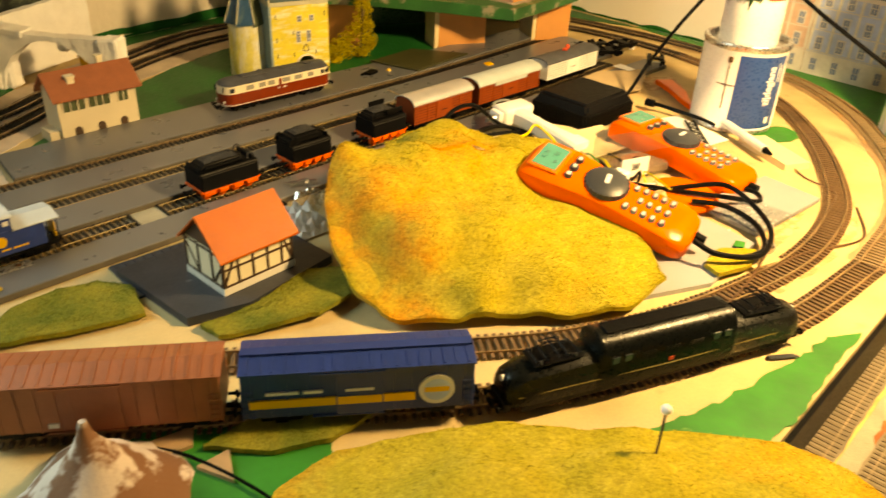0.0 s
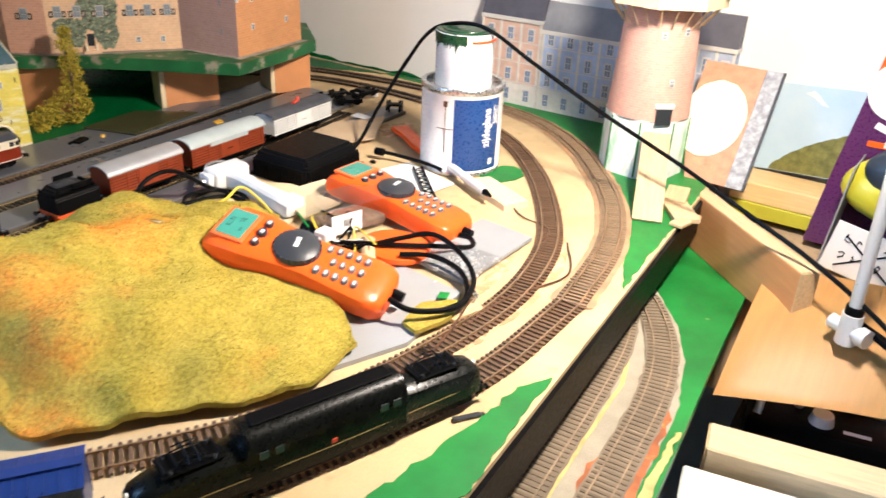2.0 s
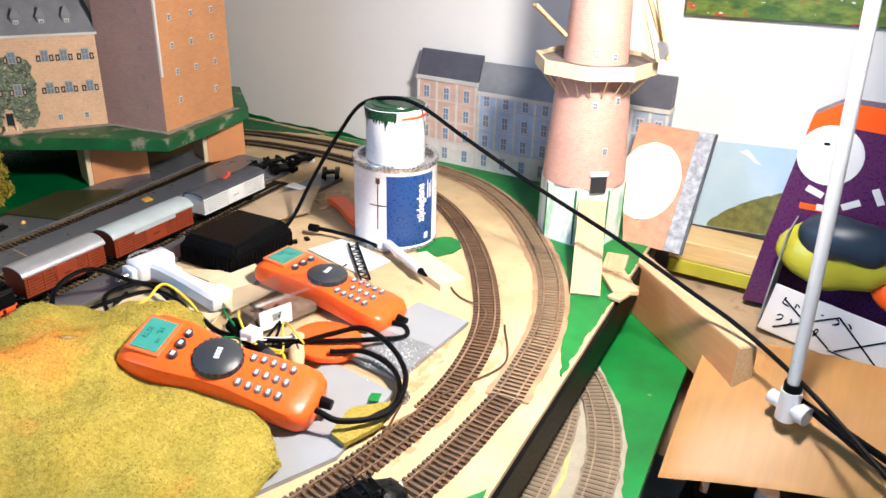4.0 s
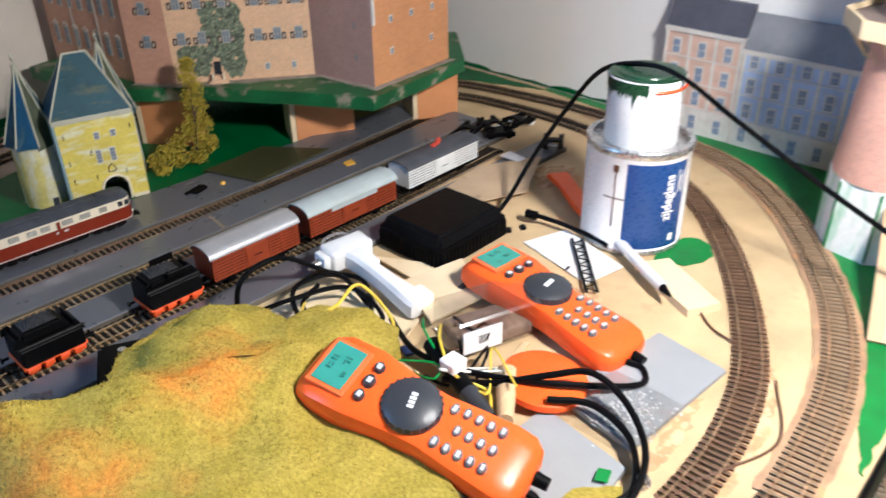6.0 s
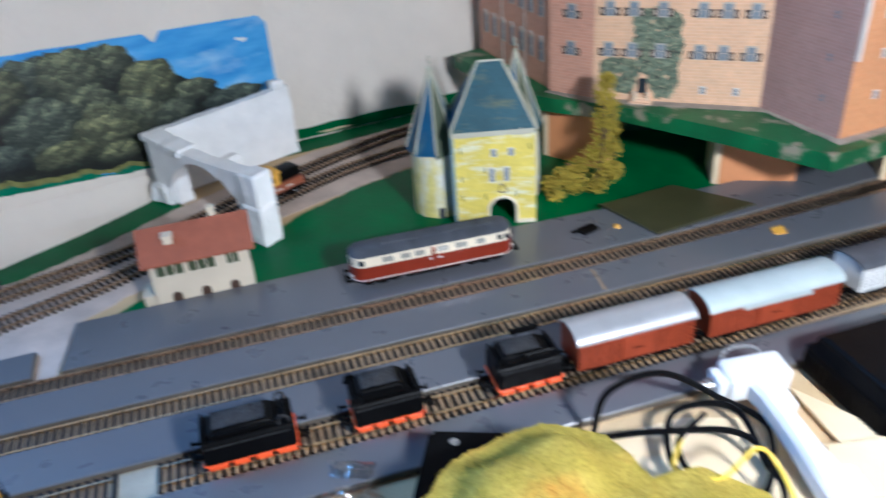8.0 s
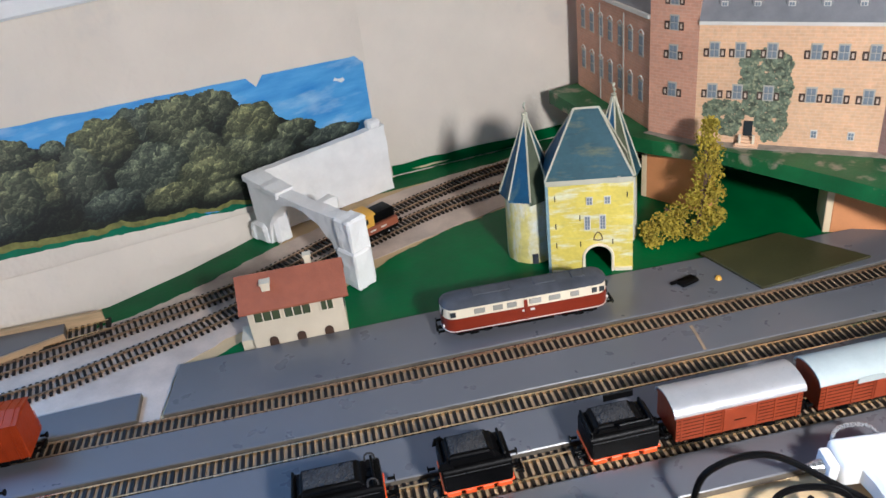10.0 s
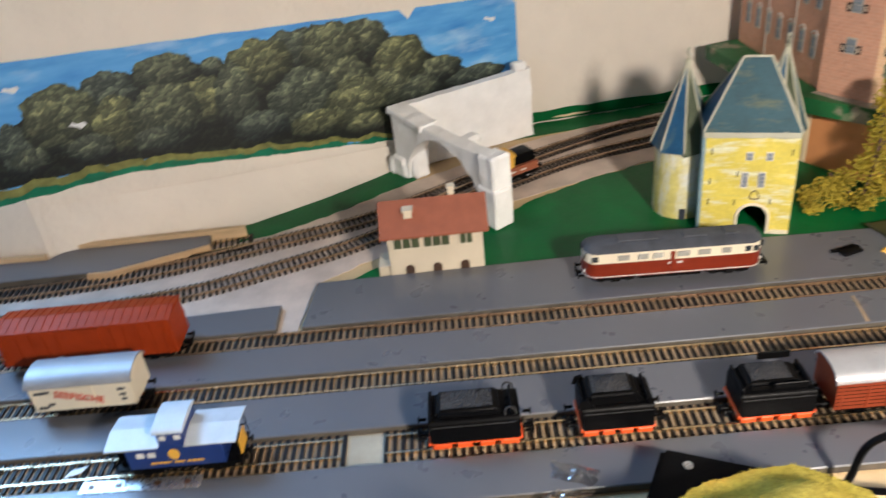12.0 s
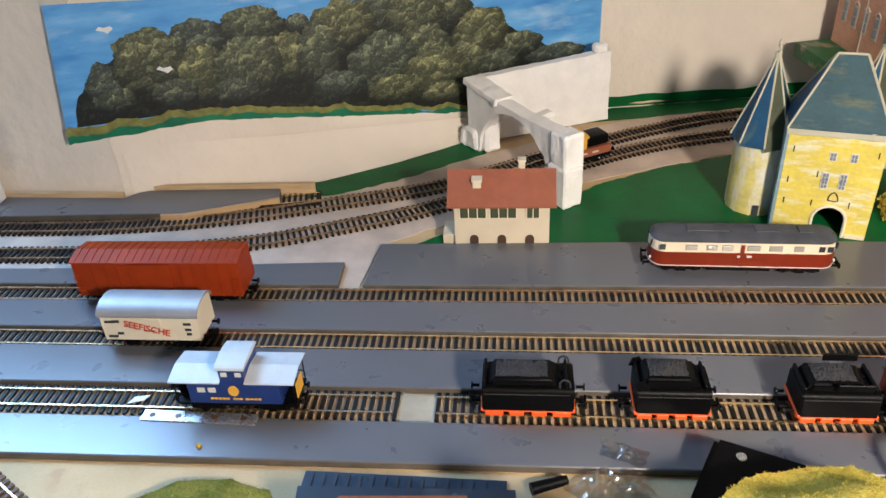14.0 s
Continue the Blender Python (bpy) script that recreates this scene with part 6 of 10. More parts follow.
def straight(x, yf, z=RT, turn=0):
    return pose(x, yf(x), z, 0, 0, math.degrees(math.atan2(yf(x + 0.1) - yf(x), 0.1)) + turn)


def arch_profile(w, zs, zt, n=10, grow=0.0):
    """The half-round roof of a wagon: width w, from height zs up to zt."""
    pts = [(-w / 2 - grow, zs)]
    for i in range(n + 1):
        t = math.pi * (1 - i / n)
        pts.append(((w / 2 + grow) * math.cos(t), zs + 0.001 + (zt - zs - 0.001) * math.sin(t)))
    pts.append((w / 2 + grow, zs))
    return pts


def wheelset(parent, x, r=0.0055, material="black"):
    ws = part("wheelset", cyl(BM(), 0.001, 0.001, -0.012, 0.012, 8, pose(x, 0, r, 90, 0, 0)), M["steel"], parent)
    for s in (-1, 1):
        bm = BM()
        cyl(bm, r, r, -0.0012, 0.0012, 20, pose(x, s * 0.0083, r, 90, 0, 0))
        cyl(bm, r * 1.15, r * 1.15, -0.0004, 0.0004, 20, pose(x, s * 0.0070, r, 90, 0, 0))
        part("wheel", bm, M[material], ws)


def buffers(parent, L, z=0.0115, material="black"):
    for e in (-1, 1):
        for s in (-1, 1):
            bm = BM()
            cyl(bm, 0.0012, 0.0012, 0, 0.005, 10, pose(e * L / 2, s * 0.0095, z, 0, 90 * e, 0))
            cyl(bm, 0.0026, 0.0026, 0.005, 0.0060, 14, pose(e * L / 2, s * 0.0095, z, 0, 90 * e, 0))
            part("buffer", bm, M[material], parent)
        bm = BM()
        box(bm, 0, 0.008, -0.002, 0.002, -0.001, 0.001, 0.0004)
        box(bm, 0.006, 0.008, -0.0045, 0.0045, -0.002, 0.002, 0.0004)
        part("coupling", bm, M["black"], parent, m=pose(e * (L / 2 - 0.001), 0, 0.0070, 0, 0, 0 if e > 0 else 180))


def underframe(parent, L, w=0.026, z=0.0085, material="black"):
    bm = BM()
    box(bm, -L / 2, L / 2, -w / 2, w / 2, z, z + 0.0028, 0.0004)
    for s in (-1, 1):
        box(bm, -L / 2, L / 2, s * w / 2 - 0.0008, s * w / 2 + 0.0008, z - 0.001, z + 0.003)
    part("underframe", bm, M[material], parent)


def axle_guards(parent, xs, z=0.0045, material="black"):
    for x in xs:
        for s in (-1, 1):
            bm = BM()
            box(bm, x - 0.004, x + 0.004, s * 0.0118 - 0.0008, s * 0.0118 + 0.0008, z - 0.002, z + 0.005, 0.0005)
            box(bm, x - 0.009, x + 0.009, s * 0.0125 - 0.0006, s * 0.0125 + 0.0006, z + 0.0035, z + 0.0048)
            part("axle_guard", bm, M[material], parent)


def bogie(parent, x, ln=0.026, r=0.0055, material="black"):
    for s in (-1, 1):
        bm = BM()
        box(bm, x - ln / 2, x + ln / 2, s * 0.0125 - 0.001, s * 0.0125 + 0.001, 0.0035, 0.0080, 0.0006)
        box(bm, x - 0.004, x + 0.004, s * 0.0132 - 0.001, s * 0.0132 + 0.001, 0.0022, 0.0088, 0.0006)
        part("bogie_side", bm, M[material], parent)
    for d in (-0.36, 0.36):
        wheelset(parent, x + d * ln, r)


def van(name, m, L, body, roof, label, group="covered goods vans", W=0.0325, zs=0.034, zt=0.0435, stepped=False, planks=True, category="goods wagon"):
    v = thing(name, m, label, category, group)
    underframe(v, L - 0.004)
    bm = BM()
    box(bm, -L / 2, L / 2, -W / 2, W / 2, 0.0113, zs)
    part("body", bm, M[body], v)
    for e in (-1, 1):
        bm = BM()
        extrude_profile(bm, arch_profile(W - 0.0004, zs, zt - 0.0012), e * L / 2 - 0.0006, e * L / 2 + 0.0002)
        part("end_arch", bm, M[body], v)
    bm = BM()
    outer, inner = arch_profile(W, zs, zt, 12, 0.0012), arch_profile(W, zs, zt, 12, 0.0002)
    extrude_profile(bm, outer[1:-1] + [(y * 0.96, z - 0.0012) for y, z in reversed(outer[1:-1])], -L / 2 - 0.0018, L / 2 + 0.0018)
    part("roof", bm, M[roof], v, smooth=True)
    if stepped:
        bm = BM()
        for s in (-1, 1):
            box(bm, -L * 0.26, L * 0.26, s * (W / 2 + 0.0006) - 0.0008, s * (W / 2 + 0.0006) + 0.0008, zs - 0.0035, zs + 0.002)
        part("roof_flap", bm, M[roof], v, "pale roof edge let down over the doors")
    # planks, posts and door on each side
    for s in (-1, 1):
        y = s * W / 2
        if planks:
            n = 7
            for i in range(1, n):
                zz = 0.0113 + (zs - 0.0113) * i / n
                bm = BM()
                box(bm, -L / 2, L / 2, y - 0.00012, y + 0.00012, zz - 0.00025, zz + 0.00025)
                part("plank_joint", bm, M["black"], v)
        for x in (-0.46, -0.28, -0.14, 0.14, 0.28, 0.46) if planks else (-0.485, 0.485):
            bm = BM()
            box(bm, x * L - 0.0006, x * L + 0.0006, y - 0.0006, y + 0.0006, 0.0113, zs)
            part("post", bm, M[body], v)
        bm = BM()
        box(bm, -L * 0.13, L * 0.13, y - 0.0009, y + 0.0009, 0.0122, zs - 0.001, 0.0003)
        d = part("door", bm, M[body], v)
        bm = BM()
        box(bm, -0.0045, 0.0045, y - 0.0012, y + 0.0012, 0.021, 0.0218)
        part("door_latch", bm, M["black"], d)
    axle_guards(v, (-L * 0.29, L * 0.29))
    for x in (-L * 0.29, L * 0.29):
        wheelset(v, x)
    buffers(v, L)
    return v


van("goods_van", straight(0.853, y1), 0.098, "van_red", "roof_silver", "oxide red goods van with a silver rounded roof")
van("goods_van", straight(0.976, y1), 0.120, "van_red", "roof_pale", "oxide red goods van with a pale stepped roof", stepped=True)
wv = van("goods_van", pose(1.122, 0.890, RT, 0, 0, 2.5), 0.120, "van_white", "roof_grey", "dirty white goods van with a dark grey roof", zs=0.033, zt=0.040)
sf = van("goods_van", straight(0.253, y2), 0.081, "cream", "roof_mid", "cream fish van with red slanting lettering and grey roof", planks=False)
text_part("SEEFISCHE", 0.0088, M["red_print"], sf, pose(-0.002, -0.0176, 0.0238, 90, 0, 0) @ pose(0, 0, 0, 0, 0, -15), squash=0.95, label="red slanting lettering")
for x, z, w in ((-0.033, 0.0295, 0.008), (-0.033, 0.015, 0.008), (0.032, 0.028, 0.006), (0.032, 0.0225, 0.005), (-0.026, 0.018, 0.005), (0.032, 0.018, 0.004), (-0.028, 0.030, 0.007)):
    bm = BM()
    box(bm, x - w / 2, x + w / 2, -0.0169, -0.0163, z - 0.0011, z + 0.0011)
    part("marking_bar", bm, M["dark_grey"], sf)

# scrap on the white van roof
bm = BM()
box(bm, -0.010, 0.006, -0.003, 0.003, 0.0, 0.003, 0.0008)
bmesh.ops.create_uvsphere(bm, u_segments=10, v_segments=6, radius=0.003, matrix=pose(0.008, 0.001, 0.003))
solo("toy_scrap", bm, M["red_print"], "tiny red and white toy scrap on the wagon roof", "toy scrap", m=pose(1.128, 0.893, RT + 0.0398, 0, 0, 20))


def tender(m, L, label, hump=0.0, style="hoops"):
    t = thing("tender", m, label, "tender", "black steam tenders")
    bm = BM()
    box(bm, -L / 2, L / 2, -0.0158, 0.0158, 0.0098, 0.0124, 0.0003)
    for s in (-1, 1):
        for x0, x1 in ((-0.46, -0.26), (-0.20, -0.04), (0.04, 0.20), (0.26, 0.46)):
            box(bm, x0 * L, x1 * L, s * 0.0146 - 0.0012, s * 0.0146 + 0.0012, 0.0055, 0.0099, 0.0006)
    part("frame", bm, M["orange_red"], t, "orange-red frame")
    bm = BM()
    extrude_profile(bm, [(-0.0150, 0.0105), (-0.0163, 0.0118), (-0.0160, 0.0262), (-0.0156, 0.0282), (-0.0145, 0.0298), (-0.0125, 0.0307), (0.0125, 0.0307), (0.0145, 0.0298), (0.0156, 0.0282), (0.0160, 0.0262), (0.0163, 0.0118), (0.0150, 0.0105)], -L / 2 + 0.001, L / 2 - 0.001)
    bmesh.ops.bevel(bm, geom=[e for e in bm.edges if abs(e.verts[0].co.x - e.verts[1].co.x) < 1e-6], offset=0.0009, segments=2, affect="EDGES")
    part("body", bm, M["black"], t, smooth=True)
    x0, x1 = -L * 0.40, L * 0.28
    top = 0.0365 + hump
    bm = BM()
    lo = [bm.verts.new(p) for p in ((x0 - 0.002, -0.0135, 0.0298), (x1 + 0.005, -0.0135, 0.0298), (x1 + 0.005, 0.0135, 0.0298), (x0 - 0.002, 0.0135, 0.0298))]
    hi = [bm.verts.new(p) for p in ((x0 + 0.001, -0.0118, top), (x1 - 0.002, -0.0118, top), (x1 - 0.002, 0.0118, top), (x0 + 0.001, 0.0118, top))]
    bm.faces.new(hi)
    bm.faces.new(lo[::-1])
    for q in range(4):
        bm.faces.new((lo[q], lo[(q + 1) % 4], hi[(q + 1) % 4], hi[q]))
    bmesh.ops.bevel(bm, geom=bm.edges[:], offset=0.0026, segments=3, affect="EDGES")
    part("bunker", bm, M["black"], t, "raised coal bunker", smooth=True)
    bm = BM()
    n, k = 26, 12
    g = [[bm.verts.new((x0 + 0.004 + (x1 - x0 - 0.009) * i / n, -0.0088 + 0.0176 * j / k, top + 0.0002 + (0.0012 + hump) * math.sin(math.pi * i / n) * math.sin(math.pi * j / k) + 0.0010 * noise.noise((i * 0.9, j * 0.9, L * 99)))) for j in range(k + 1)] for i in range(n + 1)]
    for i in range(n):
        for j in range(k):
            bm.faces.new((g[i][j], g[i + 1][j], g[i + 1][j + 1], g[i][j + 1]))
    part("coal_load", bm, M["coal"], t, "heaped dull black coal")
    for x, h in ((-L * 0.455, 0.0345), (L * 0.40, 0.0350)):
        bm = BM()
        box(bm, x - 0.0010, x + 0.0010, -0.0135, 0.0135, 0.0298, h, 0.0006)
        part("end_plate", bm, M["black"], t)
    bm = BM()
    tube(bm, [(L * 0.35 + 0.0042 * math.cos(a * 0.3927), 0.0042 * math.sin(a * 0.3927), 0.0312) for a in range(17)], 0.0008, 6)
    part("water_filler", bm, M["black"], t, smooth=True)
    for e in (-1, 1):
        part("side_seam", tube(BM(), [(-L / 2 + 0.002, e * 0.0159, 0.0264), (L / 2 - 0.002, e * 0.0159, 0.0264)], 0.0005, 5, 0.02), M["coal"], t)
        if style == "hoops":
            part("hoop", tube(BM(), [(L * 0.33, e * 0.0125, 0.0305), (L * 0.335, e * 0.0125, 0.0355), (L * 0.38, e * 0.0125, 0.0375), (L * 0.43, e * 0.0125, 0.0355), (L * 0.44, e * 0.0125, 0.0305)], 0.0008, 6, 0.002), M["coal"], t, "thin curved hand hoop", smooth=True)
        elif style == "shoulder":
            bm = BM()
            extrude_profile(bm, [(-0.006, 0.0), (0.006, 0.0), (0.004, 0.0062), (-0.001, 0.0078)], -0.0006, 0.0006)
            part("shoulder", bm, M["black"], t, m=pose(-L * 0.42, e * 0.0130, 0.0300, 0, 0, 90))
        else:
            part("top_flap", box(BM(), -L * 0.10, L * 0.34, e * 0.0125 - 0.0008, e * 0.0125 + 0.0008, 0.0360, 0.0420, 0.0005), M["black"], t, "raised side flap", m=pose(0, 0, 0, e * -5))
    for x in (-0.36, -0.12, 0.12, 0.36):
        wheelset(t, x * L, 0.0052, "orange_red")
    buffers(t, L + 0.004)
    return t


tender(straight(0.558, y1), 0.066, "black steam tender on an orange-red frame")
tender(straight(0.657, y1), 0.052, "black steam tender with a high rounded coal load", 0.0030, "shoulder")
tender(straight(0.766, y1), 0.053, "black steam tender coupled before a red van", 0.0012, "flaps")


def caboose():
    c = thing("caboose", straight(0.347, y1) @ Matrix.Diagonal((0.80, 0.95, 0.95, 1)), "royal blue caboose with a pale grey roof and cupola", "caboose")
    L, W = 0.086, 0.031
    underframe(c, 0.110)
    bm = BM()
    box(bm, -L / 2, L / 2, -W / 2, W / 2, 0.0113, 0.0335, 0.0005)
    part("body", bm, M["royal"], c)
    for x0, x1 in ((-0.058, -0.0105), (0.0125, 0.058)):
        bm = BM()
        extrude_profile(bm, [(-0.0185, 0.0335), (0, 0.0368), (0.0185, 0.0335), (0.0185, 0.0347), (0, 0.0380), (-0.0185, 0.0347)], x0, x1)
        part("roof", bm, M["roof_white_grey"], c, "pale grey shallow roof")
    bm = BM()
    box(bm, -0.0104, 0.0124, -0.0152, 0.0152, 0.0336, 0.0455)
    cup = part("cupola", bm, M["royal"], c, "blue cupola")
    bm = BM()
    extrude_profile(bm, arch_profile(0.034, 0.0455, 0.0500, 10), -0.0125, 0.0145)
    part("cupola_roof", bm, M["roof_white_grey"], cup, "pale grey rounded cupola roof")
    for x in (-0.0055, 0.0075):
        bm = BM()
        box(bm, x - 0.0028, x + 0.0028, -0.0157, -0.0150, 0.0385, 0.0425)
        part("window", bm, M["frame_white"], cup)
    for x in (-0.030, -0.020):
        bm = BM()
        box(bm, x - 0.0035, x + 0.0035, -0.0161, -0.0154, 0.0230, 0.0275)
        w = part("window", bm, M["frame_white"], c)
    bm = BM()
    cyl(bm, 0.0050, 0.0050, -0.0003, 0.0003, 24, pose(0.0, -0.0158, 0.0245, 90, 0, 0))
    part("emblem", bm, M["yellow"], c, "round yellow emblem")
    for x, w in ((-0.0215, 0.0030), (-0.0178, 0.0030), (-0.0141, 0.0030), (-0.0104, 0.0030), (-0.0067, 0.0030), (-0.0005, 0.0026), (0.0026, 0.0026), (0.0057, 0.0026), (0.0115, 0.0034), (0.0155, 0.0030), (0.0192, 0.0030), (0.0229, 0.0030)):
        bm = BM()
        box(bm, x - w / 2, x + w / 2, -0.0160, -0.0156, 0.0158, 0.0176)
        part("lettering_bar", bm, M["yellow"], c)
    for e in (-1, 1):
        for s in (-1, 1):
            bm = BM()
            tube(bm, [(e * 0.0555, s * 0.0145, 0.0113), (e * 0.0555, s * 0.0145, 0.0340)], 0.0006, 5, 0.01)
            tube(bm, [(e * 0.0555, s * 0.0145, 0.0200), (e * 0.0440, s * 0.0145, 0.0200)], 0.0005, 5, 0.01)
            part("handrail", bm, M["black"], c)
        bm = BM()
        box(bm, e * 0.050 - 0.0065, e * 0.050 + 0.0065, -0.015, 0.015, 0.0100, 0.0114)
        part("end_platform", bm, M["black"], c)
        bm = BM()
        box(bm, e * 0.0552 - 0.0005, e * 0.0552 + 0.0005, -0.008, 0.008, 0.0113, 0.0250)
        part("end_gate", bm, M["yellow"] if e > 0 else M["black"], c)
    bogie(c, -0.032)
    bogie(c, 0.032)
    buffers(c, 0.108, 0.0095)


caboose()


def us_boxcar(m, L, body, label, roof=None, stripe=False, group="bogie boxcars", H=0.044, W=0.034):
    b = thing("boxcar", m, label, "boxcar", group)
    underframe(b, L - 0.004)
    bm = BM()
    box(bm, -L / 2, L / 2, -W / 2, W / 2, 0.0095, H, 0.0006)
    part("body", bm, M[body], b)
    bm = BM()
    extrude_profile(bm, [(-W / 2 - 0.001, H), (0, H + 0.0035), (W / 2 + 0.001, H), (W / 2 + 0.001, H + 0.0010), (0, H + 0.0045), (-W / 2 - 0.001, H + 0.0010)], -L / 2 - 0.001, L / 2 + 0.001)
    part("roof", bm, M[roof or body], b)
    n = int(L / 0.0075)
    for i in range(n):
        x = -L / 2 + L * (i + 0.5) / n
        bm = BM()
        for s in (-1, 1):
            box(bm, -0.0008, 0.0008, 0.0, W / 2, -0.0003, 0.0006, m=pose(x, 0, H + 0.0045, 0, 0, 0 if s > 0 else 180) @ pose(0, 0, 0, -11.3, 0, 0))
        part("roof_rib", bm, M[roof or body], b)
    if stripe:
        bm = BM()
        box(bm, -L / 2, L / 2, -0.0035, 0.0035, H + 0.0046, H + 0.0058)
        part("running_board", bm, M[roof or body], b)
    for s in (-1, 1):
        y = s * W / 2
        for i in range(13):
            x = -L / 2 + L * (i + 0.5) / 13
            if abs(x) < 0.015:
                continue
            bm = BM()
            box(bm, x - 0.0006, x + 0.0006, y - 0.0007, y + 0.0007, 0.0100, H - 0.001)
            part("side_rib", bm, M[body], b)
        bm = BM()
        box(bm, -0.0145, 0.0145, y - 0.0012, y + 0.0012, 0.0100, H - 0.0015, 0.0003)
        d = part("sliding_door", bm, M[body], b)
        for z0, z1 in ((0.0092, 0.0100), (H - 0.0018, H - 0.0008)):
            part("door_rail", box(BM(), -0.030, 0.0155, y - 0.0016, y + 0.0016, z0, z1), M[body], b)
        if stripe:
            for x0, x1 in ((-L * 0.47, -0.0150), (-0.0140, 0.014), (0.0150, L * 0.24)):
                bm = BM()
                box(bm, x0, x1, y - 0.0016, y + 0.0016, 0.0185, 0.0245)
                part("yellow_stripe", bm, M["yellow"], b, "yellow stripe")
            bm = BM()
            cyl(bm, 0.0115, 0.0115, -0.0018, 0.0018, 28, pose(L * 0.335, y, 0.026, 90, 0, 0))
            e = part("emblem", bm, M["frame_white"], b, "round white emblem")
            bm = BM()
            cyl(bm, 0.0085, 0.0085, -0.0020, 0.0020, 28, pose(L * 0.335, y, 0.026, 90, 0, 0))
            part("emblem_ring", bm, M["sky_blue"], e)
            bm = BM()
            box(bm, L * 0.335 - 0.008, L * 0.335 + 0.008, y - 0.0022, y + 0.0022, 0.0245, 0.0285)
            part("emblem_bar", bm, M["yellow"], e)
            for k, (x, w) in enumerate(((-L * 0.33, 0.020), (-L * 0.20, 0.012), (0.0, 0.018))):
                bm = BM()
                box(bm, x - w / 2, x + w / 2, y - 0.0015, y + 0.0015, 0.0285, 0.0305)
                part("lettering_bar", bm, M["frame_white"], b)
        else:
            for x, z, w in ((-0.004, 0.0165, 0.005), (-0.026, 0.0150, 0.006)):
                bm = BM()
                box(bm, x - w / 2, x + w / 2, y - 0.0010, y + 0.0010, z - 0.0016, z + 0.0016)
                part("marking_bar", bm, M["frame_white"], b)
        for e in (-1, 1):
            bm = BM()
            for sx in (-0.0035, 0.0035):
                tube(bm, [(e * L * 0.475 + sx, y + s * 0.0012, 0.0100), (e * L * 0.475 + sx, y + s * 0.0012, H * 0.75)], 0.0004, 4, 0.02)
            for k in range(6):
                tube(bm, [(e * L * 0.475 - 0.0035, y + s * 0.0012, 0.012 + 0.004 * k), (e * L * 0.475 + 0.0035, y + s * 0.0012, 0.012 + 0.004 * k)], 0.0004, 4, 0.004)
            part("ladder", bm, M[body], b)
    bogie(b, -L * 0.34)
    bogie(b, L * 0.34)
    buffers(b, L, 0.0085)
    return b


us_boxcar(straight(0.232, y3), 0.150, "box_red", "brick red bogie boxcar with a ribbed roof")


